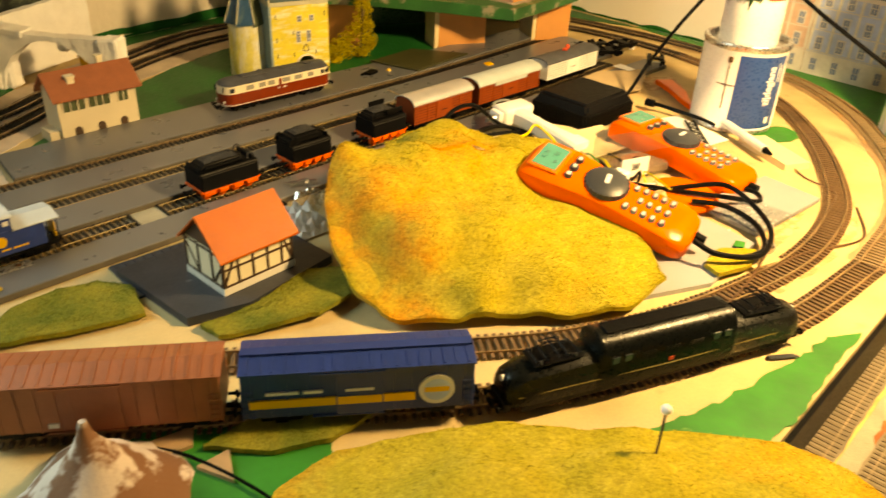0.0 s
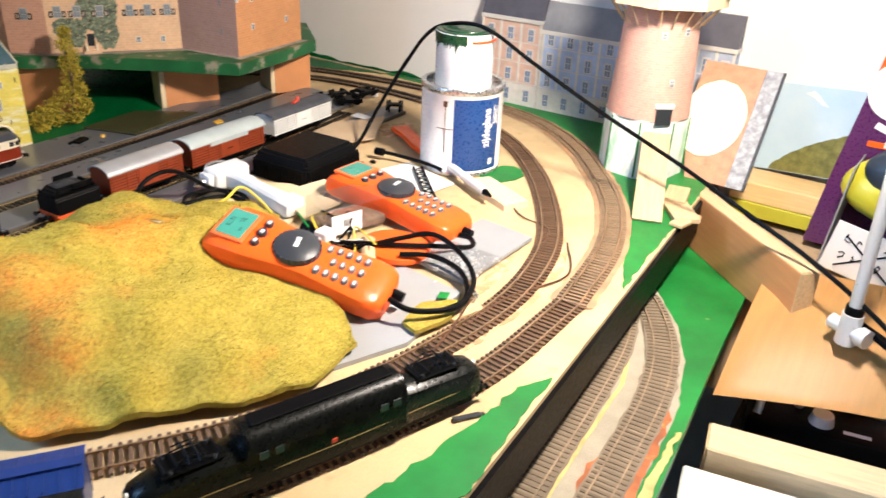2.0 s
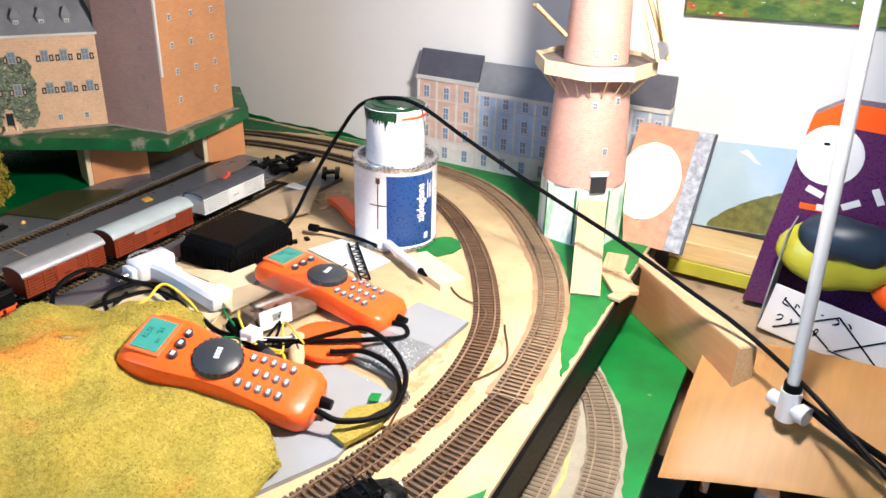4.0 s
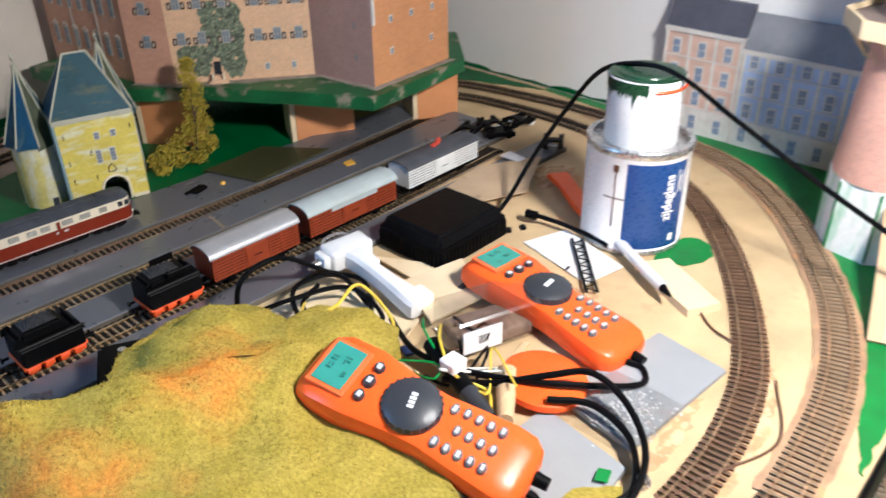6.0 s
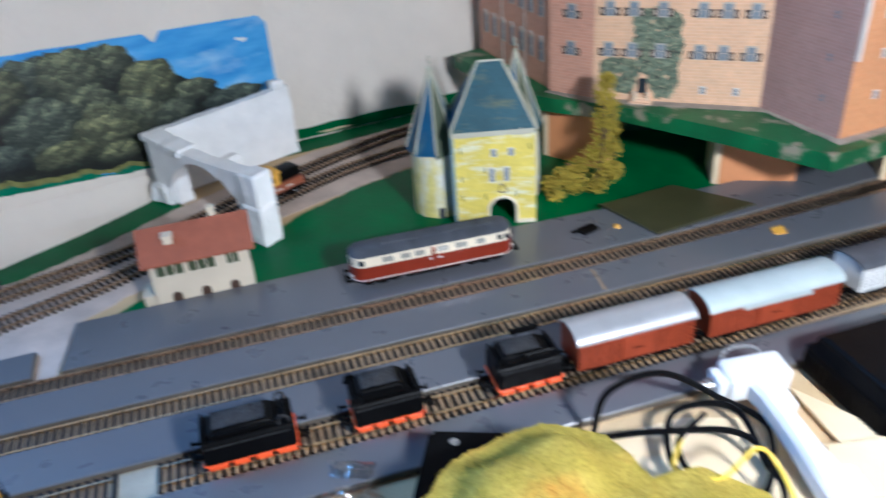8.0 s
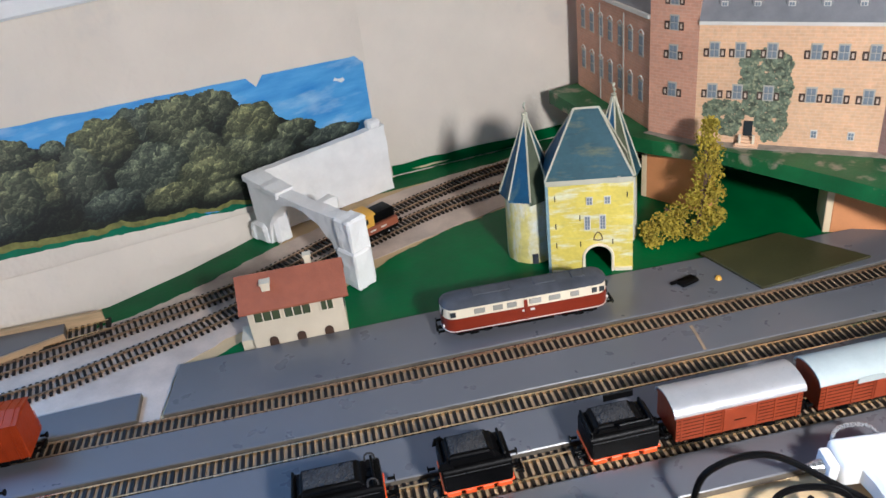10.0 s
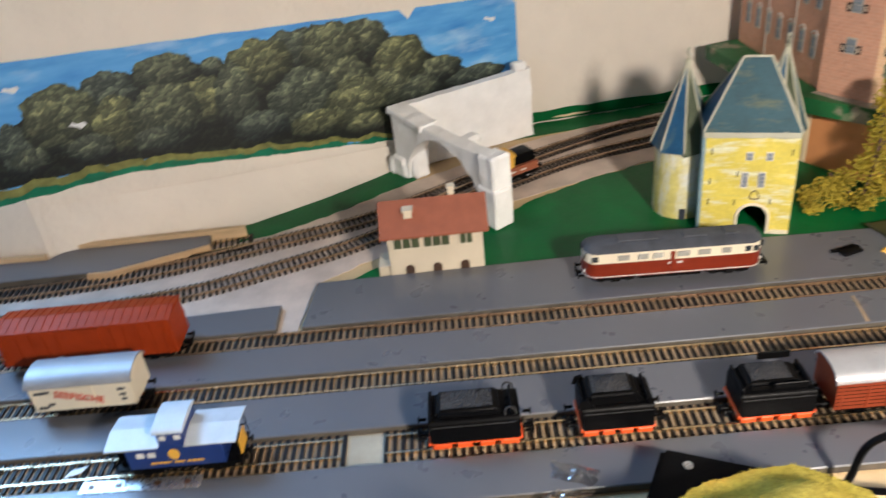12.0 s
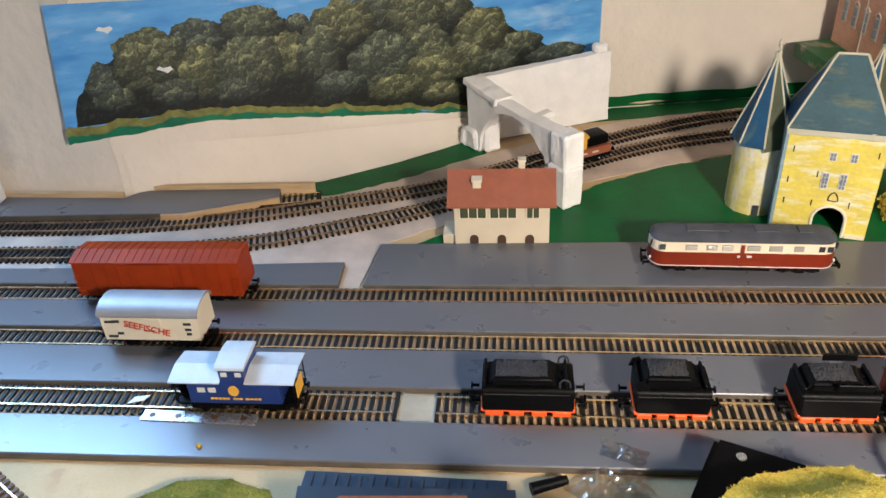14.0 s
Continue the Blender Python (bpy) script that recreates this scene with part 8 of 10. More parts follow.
# ---- hand controllers ----
def hand_controller(m, label):
    h = thing("hand_controller", m, label, "hand controller", "orange hand controllers")
    L = 0.172
    # half width and top height along the length, from the screen end
    stations = [(0.0, 0.020, 0.014), (0.004, 0.0270, 0.0190), (0.016, 0.0305, 0.0245), (0.042, 0.0305, 0.0265), (0.058, 0.0280, 0.0258), (0.076, 0.0252, 0.0250), (0.098, 0.0236, 0.0238), (0.122, 0.0262, 0.0233), (0.150, 0.0285, 0.0225), (0.163, 0.0278, 0.0205), (0.170, 0.0225, 0.0170), (0.172, 0.0150, 0.0130)]
    bm = BM()
    secs = []
    for x, w, t in stations:
        ring = []
        for a, b in ((-0.92, 0.0), (-1.0, 0.22), (-1.0, 0.60), (-0.93, 0.86), (-0.78, 0.97), (-0.4, 1.0), (0.4, 1.0), (0.78, 0.97), (0.93, 0.86), (1.0, 0.60), (1.0, 0.22), (0.92, 0.0)):
            ring.append(bm.verts.new((x, a * w, b * t)))
        secs.append(ring)
    for a, b in zip(secs, secs[1:]):
        for i in range(12):
            bm.faces.new((a[i], a[(i + 1) % 12], b[(i + 1) % 12], b[i]))
    bm.faces.new(secs[0])
    bm.faces.new(secs[-1][::-1])
    part("housing", bm, M["orange"], h, "orange plastic housing", smooth=True)
    bm = BM()
    box(bm, 0.0095, 0.0400, -0.0200, 0.0200, 0.0232, 0.0264, 0.0006, m=pose(0, 0, 0, 0, -2.5, 0))
    part("screen_bezel", bm, M["dark_orange"], h)
    bm = BM()
    box(bm, 0.0128, 0.0368, -0.0168, 0.0168, 0.0258, 0.0269, m=pose(0, 0, 0, 0, -2.5, 0))
    scr = part("screen", bm, M["lcd"], h, "teal liquid crystal screen")
    for x, y, w, d in ((0.0165, 0.0015, 0.0045, 0.0018), (0.0165, 0.0045, 0.0045, 0.0016), (0.0165, -0.0060, 0.0045, 0.0018), (0.0170, -0.0035, 0.0012, 0.0030), (0.0200, -0.0035, 0.0012, 0.0030), (0.0255, 0.0040, 0.0050, 0.0016), (0.0255, 0.0070, 0.0050, 0.0016), (0.0260, 0.0015, 0.0012, 0.0030), (0.0300, -0.0080, 0.0030, 0.0050)):
        bm = BM()
        box(bm, x, x + w, y, y + d, 0.0269, 0.0271, m=pose(0, 0, 0, 0, -2.5, 0))
        part("screen_segment", bm, M["dark_teal"], scr)
    for y, s in ((-0.0125, 0.95), (0.0, 1.12), (0.0125, 0.95)):
        bm = BM()
        cyl(bm, 0.0048 * s, 0.0040 * s, 0.0255, 0.0295, 18, pose(0.0482, y, 0) @ Matrix.Diagonal((0.85, 1.05, 1, 1)))
        k = part("key", bm, M["dark_grey"], h, "dark shiny key", smooth=True)
        part("key_mark", box(BM(), 0.0466, 0.0500, y - 0.0022, y + 0.0022, 0.0294, 0.0297), M["silver_mark"], k)
    bm = BM()
    cyl(bm, 0.0212, 0.0200, 0.0235, 0.0285, 40, pose(0.0820, 0, 0))
    cyl(bm, 0.0196, 0.0140, 0.0285, 0.0318, 40, pose(0.0820, 0, 0))
    dial = part("dial", bm, M["dark_grey"], h, "charcoal rotary dial", smooth=True)
    for k in range(24):
        a = 2 * math.pi * k / 24
        part("grip_rib", box(BM(), -0.0006, 0.0006, -0.0008, 0.0008, 0.0240, 0.0286, 0.0003, m=pose(0.0820 + 0.0206 * math.cos(a), 0.0206 * math.sin(a), 0, 0, 0, math.degrees(a))), M["dark_grey"], dial)
    for x in (-0.0050, -0.0018, 0.0014, 0.0046):
        part("logo_bar", box(BM(), x - 0.0012, x + 0.0012, -0.0022, 0.0022, 0.0316, 0.0321, 0.0002, m=pose(0.0820, 0.0005, 0, 0, 0, 100)), M["paper"], dial, "pale logo bar")
    def key(x, y, w=0.0032, l=0.0046):
        bm = BM()
        cyl(bm, 1.0, 0.82, 0, 0.0028, 16, pose(x, y, 0.0226) @ Matrix.Diagonal((w, l, 1, 1)))
        k = part("key", bm, M["key"], h, "dark silver-grey key", smooth=True)
        part("key_mark", box(BM(), x - w * 0.34, x + w * 0.34, y - l * 0.48, y + l * 0.48, 0.0253, 0.0256), M["silver_mark"], k)
    key(0.1075, -0.0145, 0.0034, 0.0050)
    key(0.1075, 0.0130, 0.0034, 0.0050)
    for i in range(4):
        for j in range(3):
            key(0.1165 + 0.0088 * i, -0.0148 + 0.0145 * j)
    bm = BM()
    cyl(bm, 0.0052, 0.0045, 0, 0.012, 14, pose(0.170, 0.004, 0.009, 0, 90, 0))
    part("cable_boot", bm, M["black"], h, smooth=True)
    return h


M["dark_orange"] = mat("orange_bezel", (0.86, 0.15, 0.03), 0.35, var=0.05)
M["silver_mark"] = mat("silver_key_print", (0.62, 0.62, 0.62), 0.35, var=0.1, bump=0)
M["dark_teal"] = mat("dark_lcd_segment", (0.03, 0.15, 0.12), 0.3, var=0.05, bump=0)


def aim(p, q, up=(0, 0, 1)):
    """A frame at p whose x runs to q, z as near up as it can be."""
    x = (Vector(q) - Vector(p)).normalized()
    y = Vector(up).cross(x).normalized()
    z = x.cross(y)
    return Matrix(((x.x, y.x, z.x, p[0]), (x.y, y.y, z.y, p[1]), (x.z, y.z, z.z, p[2]), (0, 0, 0, 1)))


hand_controller(aim((0.7690, 0.6560, 0.0435), (0.8150, 0.4940, 0.0110)) @ pose(0, 0, 0, 14), "orange hand controller with teal screen lying on the grass mat")
hand_controller(aim((0.9860, 0.6950, 0.0170), (0.9780, 0.5250, 0.0010)), "orange hand controller with teal screen lying on the board")


def cable(pts, r, label, material="black", group="black cables", seg=8, name="cable"):
    return solo(name, tube(BM(), pts, r, seg, 0.005), M[material], label, "cable", group, smooth=True)


cable([(0.800, 0.484, 0.026), (0.806, 0.462, 0.020), (0.84, 0.440, 0.016), (0.885, 0.452, 0.018), (0.915, 0.485, 0.022), (0.920, 0.520, 0.030), (0.900, 0.545, 0.026), (0.872, 0.575, 0.018), (0.85, 0.61, 0.015)], 0.0026, "black curly controller cable in a loop")
cable([(0.972, 0.523, 0.010), (0.975, 0.510, 0.008), (0.958, 0.500, 0.008), (0.925, 0.518, 0.016), (0.890, 0.555, 0.020), (0.868, 0.60, 0.018), (0.862, 0.65, 0.014), (0.880, 0.70, 0.012)], 0.0026, "black controller cable crossing the clutter")
cable([(0.83, 0.452, 0.011), (0.86, 0.445, 0.012), (0.895, 0.470, 0.014), (0.905, 0.508, 0.016), (0.885, 0.535, 0.018)], 0.0026, "black cable loop on the grey card")
cable([(0.79, 0.80, 0.010), (0.80, 0.80, 0.045), (0.84, 0.80, 0.050), (0.885, 0.795, 0.018), (0.905, 0.765, 0.010), (0.865, 0.715, 0.010), (0.825, 0.745, 0.014), (0.845, 0.79, 0.020), (0.89, 0.785, 0.016), (0.885, 0.735, 0.008)], 0.0024, "black cable coiled beside the glue gun")
cable([(0.775, 0.795, 0.012), (0.83, 0.775, 0.022), (0.88, 0.755, 0.020), (0.875, 0.705, 0.012), (0.835, 0.715, 0.016), (0.832, 0.76, 0.020), (0.87, 0.79, 0.012)], 0.0022, "thin black cable tangled on the board")
cable([(0.845, 0.775, 0.016), (0.815, 0.735, 0.03), (0.83, 0.71, 0.045), (0.868, 0.725, 0.042), (0.872, 0.690, 0.022), (0.855, 0.672, 0.012)], 0.0015, "thin yellow wire in an arc", "yellow_wire", "wires")
cable([(0.895, 0.655, 0.02), (0.87, 0.63, 0.03), (0.855, 0.60, 0.022), (0.865, 0.575, 0.014), (0.845, 0.555, 0.012)], 0.0013, "thin yellow wire between tools", "yellow_wire", "wires")
cable([(0.892, 0.672, 0.02), (0.872, 0.65, 0.03), (0.862, 0.62, 0.02), (0.85, 0.59, 0.014)], 0.0011, "thin green wire between tools", "green_light", "wires")
cable([(1.095, 0.765, 0.012), (1.125, 0.772, 0.022), (1.150, 0.765, 0.058), (1.170, 0.735, 0.120), (1.173, 0.700, 0.164), (1.170, 0.652, 0.1795), (1.171, 0.612, 0.1745), (1.175, 0.556, 0.146), (1.180, 0.47, 0.105), (1.180, 0.37, 0.065), (1.165, 0.28, 0.032), (1.140, 0.21, 0.012), (1.09, 0.14, -0.005), (1.02, 0.06, -0.03)], 0.0025, "thick black mains cable hung over the paint tins")
cable([(1.04, 0.43, 0.002), (0.98, 0.40, 0.002), (0.93, 0.412, 0.003), (0.895, 0.425, 0.003), (0.84, 0.430, 0.002)], 0.0010, "thin brown wire beside the track", "rust_drip", "wires")
cable([(1.10, 0.535, 0.002), (1.07, 0.50, 0.002), (1.055, 0.46, 0.003), (1.00, 0.445, 0.002)], 0.0009, "thin brown wire on the board", "rust_drip", "wires")


# ---- paint tins ----
def paint_tins():
    c = thing("paint_tin", pose(1.170, 0.648, 0.0013), "white paint tin with a blue label and brown drips", "paint tin", "paint tins")
    R, H = 0.0520, 0.110
    bm = BM()
    n = 56
    prof = [(R * 0.98, 0.0), (R, 0.0015), (R, 0.004), (R * 0.985, 0.005), (R * 0.985, H - 0.008), (R, H - 0.007), (R * 1.015, H - 0.004), (R * 1.015, H - 0.001), (R, H), (R * 0.90, H), (R * 0.89, H - 0.006), (0.001, H - 0.006)]
    rings = [[bm.verts.new((r * math.cos(2 * math.pi * i / n), r * math.sin(2 * math.pi * i / n), z)) for i in range(n)] for r, z in prof]
    for j, (a, b) in enumerate(zip(rings, rings[1:])):
        for i in range(n):
            f = bm.faces.new((a[i], a[(i + 1) % n], b[(i + 1) % n], b[i]))
            f.material_index = 0 if 3 <= j < 4 else 1
    bm.faces.new(rings[0])
    part("body", bm, [M["tin"], M["metal"]], c, "white printed tin body", smooth=True)
    def wrap(a0, a1, z0, z1, off, material, name, label=""):
        bm = BM()
        k = max(2, int(abs(a1 - a0) / 4))
        rr = R * 0.985
        rows = [[bm.verts.new(((rr + o) * math.cos(math.radians(a0 + (a1 - a0) * i / k)), (rr + o) * math.sin(math.radians(a0 + (a1 - a0) * i / k)), z)) for i in range(k + 1)] for o, z in ((off, z0), (off, z1))]
        for i in range(k):
            bm.faces.new((rows[0][i], rows[0][i + 1], rows[1][i + 1], rows[1][i]))
        return part(name, bm, M[material], c, label, smooth=True)
    lab = wrap(201, 272, 0.008, 0.098, 0.0004, "blue_label", "label", "dark blue label")
    word = text_part("zijdeglans", 0.0150, M["tin"], c, Matrix(), label="white upright lettering")
    for v in word.data.vertices:      # bent round the tin, reading upwards
        ang = math.radians(249) - v.co.y / (R * 0.985)
        rad = R * 0.985 + 0.0006 + v.co.z
        v.co = Vector((rad * math.cos(ang), rad * math.sin(ang), 0.062 + v.co.x * 0.86))
    for k, z1 in enumerate((0.090, 0.084, 0.088)):
        wrap(260 + 3.4 * k, 261.6 + 3.4 * k, 0.066, z1, 0.0008, "tin", "lettering_bar")
    wrap(255, 262, 0.014, 0.022, 0.0008, "tin", "small_mark")
    wrap(188.4, 189.6, 0.030, 0.094, 0.0008, "rust_drip", "drip", "dried brown drip")
    wrap(186, 192, 0.088, 0.095, 0.0009, "rust_drip", "drip")
    wrap(176, 200.5, 0.060, 0.0612, 0.0008, "rust_drip", "line_print")
    s = thing("paint_tin", pose(1.173, 0.650, 0.1053, 0, 0, 0), "small paint tin with green drips standing on a larger tin", "paint tin", "paint tins")
    r, h = 0.0358, 0.066
    bm = BM()
    prof = [(r * 0.97, 0.0), (r, 0.0015), (r, h - 0.006), (r * 1.03, h - 0.005), (r * 1.03, h - 0.001), (r, h)]
    rings = [[bm.verts.new((q * math.cos(2 * math.pi * i / 44), q * math.sin(2 * math.pi * i / 44), z)) for i in range(44)] for q, z in prof]
    for a, b in zip(rings, rings[1:]):
        for i in range(44):
            bm.faces.new((a[i], a[(i + 1) % 44], b[(i + 1) % 44], b[i]))
    bm.faces.new(rings[0])
    part("body", bm, M["tin"], s, "white printed tin body", smooth=True)
    bm = BM()
    cyl(bm, r * 1.0, r * 1.0, h - 0.0015, h + 0.0015, 44)
    cyl(bm, r * 0.80, r * 0.78, h + 0.0015, h + 0.0028, 44)
    part("lid", bm, M["dgreen"], s, "dark green painted lid", smooth=True)
    bm = BM()
    n2 = 70
    top, low = [], []
    for i in range(n2 + 1):
        a = math.radians(105 + 110 * i / n2)
        d = 0.005 + 0.022 * max(0, noise.noise((i * 0.22, 0, 3))) + 0.010 * max(0, noise.noise((i * 0.6, 5, 3)))
        top.append(bm.verts.new(((r + 0.0016) * math.cos(a), (r + 0.0016) * math.sin(a), h - 0.0005)))
        low.append(bm.verts.new(((r + 0.0006) * math.cos(a), (r + 0.0006) * math.sin(a), h - 0.006 - d)))
    for i in range(n2):
        bm.faces.new((top[i], top[i + 1], low[i + 1], low[i]))
    part("paint_run", bm, M["dgreen"], s, "dark green paint runs", smooth=True)
    bm = BM()
    tube(bm, [((r + 0.0012) * math.cos(math.radians(a)), (r + 0.0012) * math.sin(math.radians(a)), h - 0.008) for a in range(225, 300, 8)], 0.0014, 6)
    part("red_band", bm, M["orange_red"], s, "thin red band under the lid")


paint_tins()


# ---- clutter on the board ----
def transformer():
    t = thing("power_supply", pose(1.024, 0.779, 0.0, 0, 0, 2), "black power supply box with ribbed sides and a stepped lid", "power supply")
    X, Y = 0.053, 0.044

    def tier(bm, x0, y0, z0, x1, y1_, z1):
        lo = [bm.verts.new((sx * x0, sy * y0, z0)) for sx, sy in ((-1, -1), (1, -1), (1, 1), (-1, 1))]
        hi = [bm.verts.new((sx * x1, sy * y1_, z1)) for sx, sy in ((-1, -1), (1, -1), (1, 1), (-1, 1))]
        bm.faces.new(hi)
        bm.faces.new(lo[::-1])
        for q in range(4):
            bm.faces.new((lo[q], lo[(q + 1) % 4], hi[(q + 1) % 4], hi[q]))
        bmesh.ops.bevel(bm, geom=bm.edges[:], offset=0.0035, segments=3, affect="EDGES")
        return bm

    part("housing", tier(BM(), X, Y, 0.0, X * 0.97, Y * 0.97, 0.027), M["black"], t, smooth=True)
    part("lid", tier(BM(), X * 0.95, Y * 0.95, 0.020, X * 0.86, Y * 0.84, 0.036), M["black"], t, "stepped black lid", smooth=True)
    for i in range(18):
        x = -X * 0.88 + X * 1.76 * i / 17
        for s in (-1, 1):
            bm = BM()
            box(bm, x - 0.0010, x + 0.0010, s * Y - 0.0012, s * Y + 0.0006, 0.004, 0.022, 0.0004)
            part("cooling_rib", bm, M["black"], t)
    for i in range(16):
        y = -Y * 0.86 + Y * 1.72 * i / 15
        for s in (-1, 1):
            bm = BM()
            box(bm, s * X - 0.0012, s * X + 0.0006, y - 0.0010, y + 0.0010, 0.004, 0.022, 0.0004)
            part("cooling_rib", bm, M["black"], t)
    bm = BM()
    cyl(bm, 0.0055, 0.004, 0, 0.02, 12, pose(X - 0.002, 0.012, 0.012, 0, 90, 0))
    part("cable_boot", bm, M["black"], t, smooth=True)


transformer()


def glue_gun():
    g = thing("glue_gun", aim((0.914, 0.800, 0.022), (0.905, 0.690, 0.0135)) @ pose(0, 0, 0, 180) @ Matrix.Diagonal((0.92, 0.72, 0.90, 1)), "white plastic glue gun lying on cables", "glue gun")
    bm = BM()
    box(bm, -0.018, 0.010, -0.036, 0.030, -0.013, 0.012, 0.005, seg=3)
    part("barrel", bm, M["white"], g, smooth=True)
    part("front_sleeve", box(BM(), -0.013, 0.007, 0.0302, 0.041, -0.010, 0.009, 0.003, seg=2), M["white"], g, smooth=True)
    part("barrel_slot", box(BM(), -0.006, -0.003, -0.034, 0.012, 0.0115, 0.0124), M["dark_grey"], g, "dark slot along the barrel")
    bm = BM()
    secs = []
    for x, y0, y1_, t in ((0.004, -0.016, 0.014, 0.011), (0.022, -0.014, 0.009, 0.011), (0.045, -0.013, 0.008, 0.0105), (0.070, -0.014, 0.009, 0.0105), (0.092, -0.016, 0.011, 0.011), (0.112, -0.020, 0.013, 0.011), (0.118, -0.019, 0.011, 0.009)):
        secs.append([bm.verts.new((x, y, z)) for y, z in ((y0, -t * 0.6), (y0, t * 0.6), (y0 + 0.004, t), (y1_ - 0.004, t), (y1_, t * 0.6), (y1_, -t * 0.6), (y1_ - 0.004, -t), (y0 + 0.004, -t))])
    for a, b in zip(secs, secs[1:]):
        for i in range(8):
            bm.faces.new((a[i], a[(i + 1) % 8], b[(i + 1) % 8], b[i]))
    bm.faces.new(secs[0])
    bm.faces.new(secs[-1][::-1])
    part("handle", bm, M["white"], g, smooth=True)
    part("handle_foot", box(BM(), 0.094, 0.116, -0.028, -0.0165, -0.008, 0.008, 0.003, seg=2), M["white"], g, smooth=True)
    bm = BM()
    cyl(bm, 0.006, 0.0025, 0, 0.018, 14, pose(-0.003, 0.041, 0.0, -90, 0, 0))
    part("nozzle", bm, M["metal"], g, "bare metal nozzle", smooth=True)
    bm = BM()
    tube(bm, [(-0.018, 0.024, 0.000), (-0.030, 0.010, -0.006), (-0.030, -0.018, -0.006), (-0.018, -0.030, 0.0)], 0.0018, 8)
    part("wire_stand", bm, M["metal"], g, smooth=True)
    bm = BM()
    box(bm, 0.012, 0.034, -0.024, -0.0145, -0.005, 0.006, 0.002)
    part("trigger", bm, M["glow_white"], g)
    part("screw_dot", cyl(BM(), 0.002, 0.002, 0.0104, 0.0110, 10, pose(0.088, -0.004, 0)), M["dark_grey"], g, "dark screw hole")


glue_gun()


def flat(name, pts, z0, z1, material, label, category, group=""):
    bm = BM()
    prism(bm, pts, z0, z1)
    return solo(name, bm, M[material], label, category, group)


flat("grey_card", [(1.028, 0.527), (1.020, 0.462), (0.895, 0.468), (0.905, 0.540)], 0.003, 0.0068, "plate", "light grey card panel beside the track", "card panel", "grey card panels")
flat("grey_card", [(0.890, 0.540), (0.880, 0.462), (0.784, 0.452), (0.722, 0.478), (0.740, 0.540)], 0.0, 0.0045, "plate", "light grey card panel under the grass mat", "card panel", "grey card panels")
flat("cardboard_piece", [(1.070, 0.848), (1.175, 0.868), (1.250, 0.830), (1.160, 0.780), (1.110, 0.800)], 0.007, 0.0085, "cardboard", "crumpled brown cardboard piece on the platform end", "cardboard", "card scraps")
flat("card_scrap", [(1.215, 0.868), (1.235, 0.868), (1.230, 0.838), (1.216, 0.840)], 0.009, 0.0098, "paper", "small white paper scrap", "card scrap", "card scraps")
flat("card_scrap", [(0.947, 0.800), (0.943, 0.715), (1.000, 0.708)], 0.004, 0.0060, "card_pale", "pale triangular card piece", "card scrap", "card scraps")
flat("card_scrap", [(0.929, 0.738), (0.996, 0.726), (0.962, 0.666), (0.901, 0.672)], 0.010, 0.0125, "card_pale", "pale square card piece", "card scrap", "card scraps")
flat("wood_block", [(1.110, 0.603), (1.140, 0.584), (1.102, 0.510), (1.072, 0.525)], 0.0, 0.008, "card_pale", "pale wood offcut on the board", "wood offcut", "wood offcuts")
flat("paper_sheet", [(1.076, 0.714), (1.128, 0.698), (1.104, 0.612), (1.054, 0.620)], 0.0015, 0.0022, "paper", "white paper sheet under a lattice girder", "paper sheet")
flat("wood_block", [(0.838, 0.455), (0.875, 0.444), (0.868, 0.430), (0.835, 0.440)], 0.0, 0.005, "wood", "yellow wood sliver beside the track", "wood offcut", "wood offcuts")
flat("grass_scrap", rough_outline([(0.80, 0.470), (0.835, 0.475), (0.86, 0.452), (0.83, 0.440), (0.795, 0.452)], 0.004, 0.002, 3), 0.006, 0.010, "grass", "scrap of grass mat beside the controller", "grass scrap")
flat("green_scrap", [(0.853, 0.470), (0.864, 0.474), (0.868, 0.466), (0.857, 0.462)], 0.0069, 0.0078, "green_light", "tiny bright green plastic scrap", "plastic scrap")
flat("cardboard_piece", [(0.79, 0.80), (0.86, 0.80), (0.93, 0.775), (0.93, 0.70), (0.86, 0.675), (0.82, 0.72)], 0.0005, 0.0025, "card_pale", "pale cardboard lying under the cables", "cardboard", "card scraps")


def girder():
    g = thing("lattice_girder", aim((1.113, 0.674, 0.006), (1.043, 0.606, 0.005)), "black lattice girder lying on paper", "lattice girder")
    for y in (-0.0052, 0.0052):
        part("chord", box(BM(), 0, 0.098, y - 0.0012, y + 0.0012, -0.001, 0.001), M["black"], g)
    for i in range(14):
        bm = BM()
        a = -0.0052 if i % 2 else 0.0052
        tube(bm, [(0.003 + 0.0068 * i, a, 0), (0.003 + 0.0068 * (i + 1) - 0.001, -a, 0)], 0.0007, 4, 0.02)
        part("lattice_bar", bm, M["black"], g)


girder()
cable([(1.116, 0.730, 0.012), (1.122, 0.70, 0.010), (1.120, 0.655, 0.010), (1.118, 0.640, 0.008)], 0.0026, "short black cable with a plug end")
bm = BM()
cyl(bm, 0.005, 0.005, -0.006, 0.006, 12, pose(1.114, 0.735, 0.012, 90, 0, 10))
solo("plug", bm, M["black"], "small black jack plug on the board", "plug", smooth=True)
# felt pen
pen = thing("felt_pen", aim((1.127, 0.636, 0.0135), (1.069, 0.536, 0.0135)), "pale grey felt pen lying on the wood offcut", "pen")
part("barrel", cyl(BM(), 0.0052, 0.0052, 0, 0.092, 14, pose(0, 0, 0, 0, 90, 0)), M["white"], pen, smooth=True)
part("tip", cyl(BM(), 0.0042, 0.0015, 0.092, 0.106, 14, pose(0, 0, 0, 0, 90, 0)), M["black"], pen, "black tip", smooth=True)
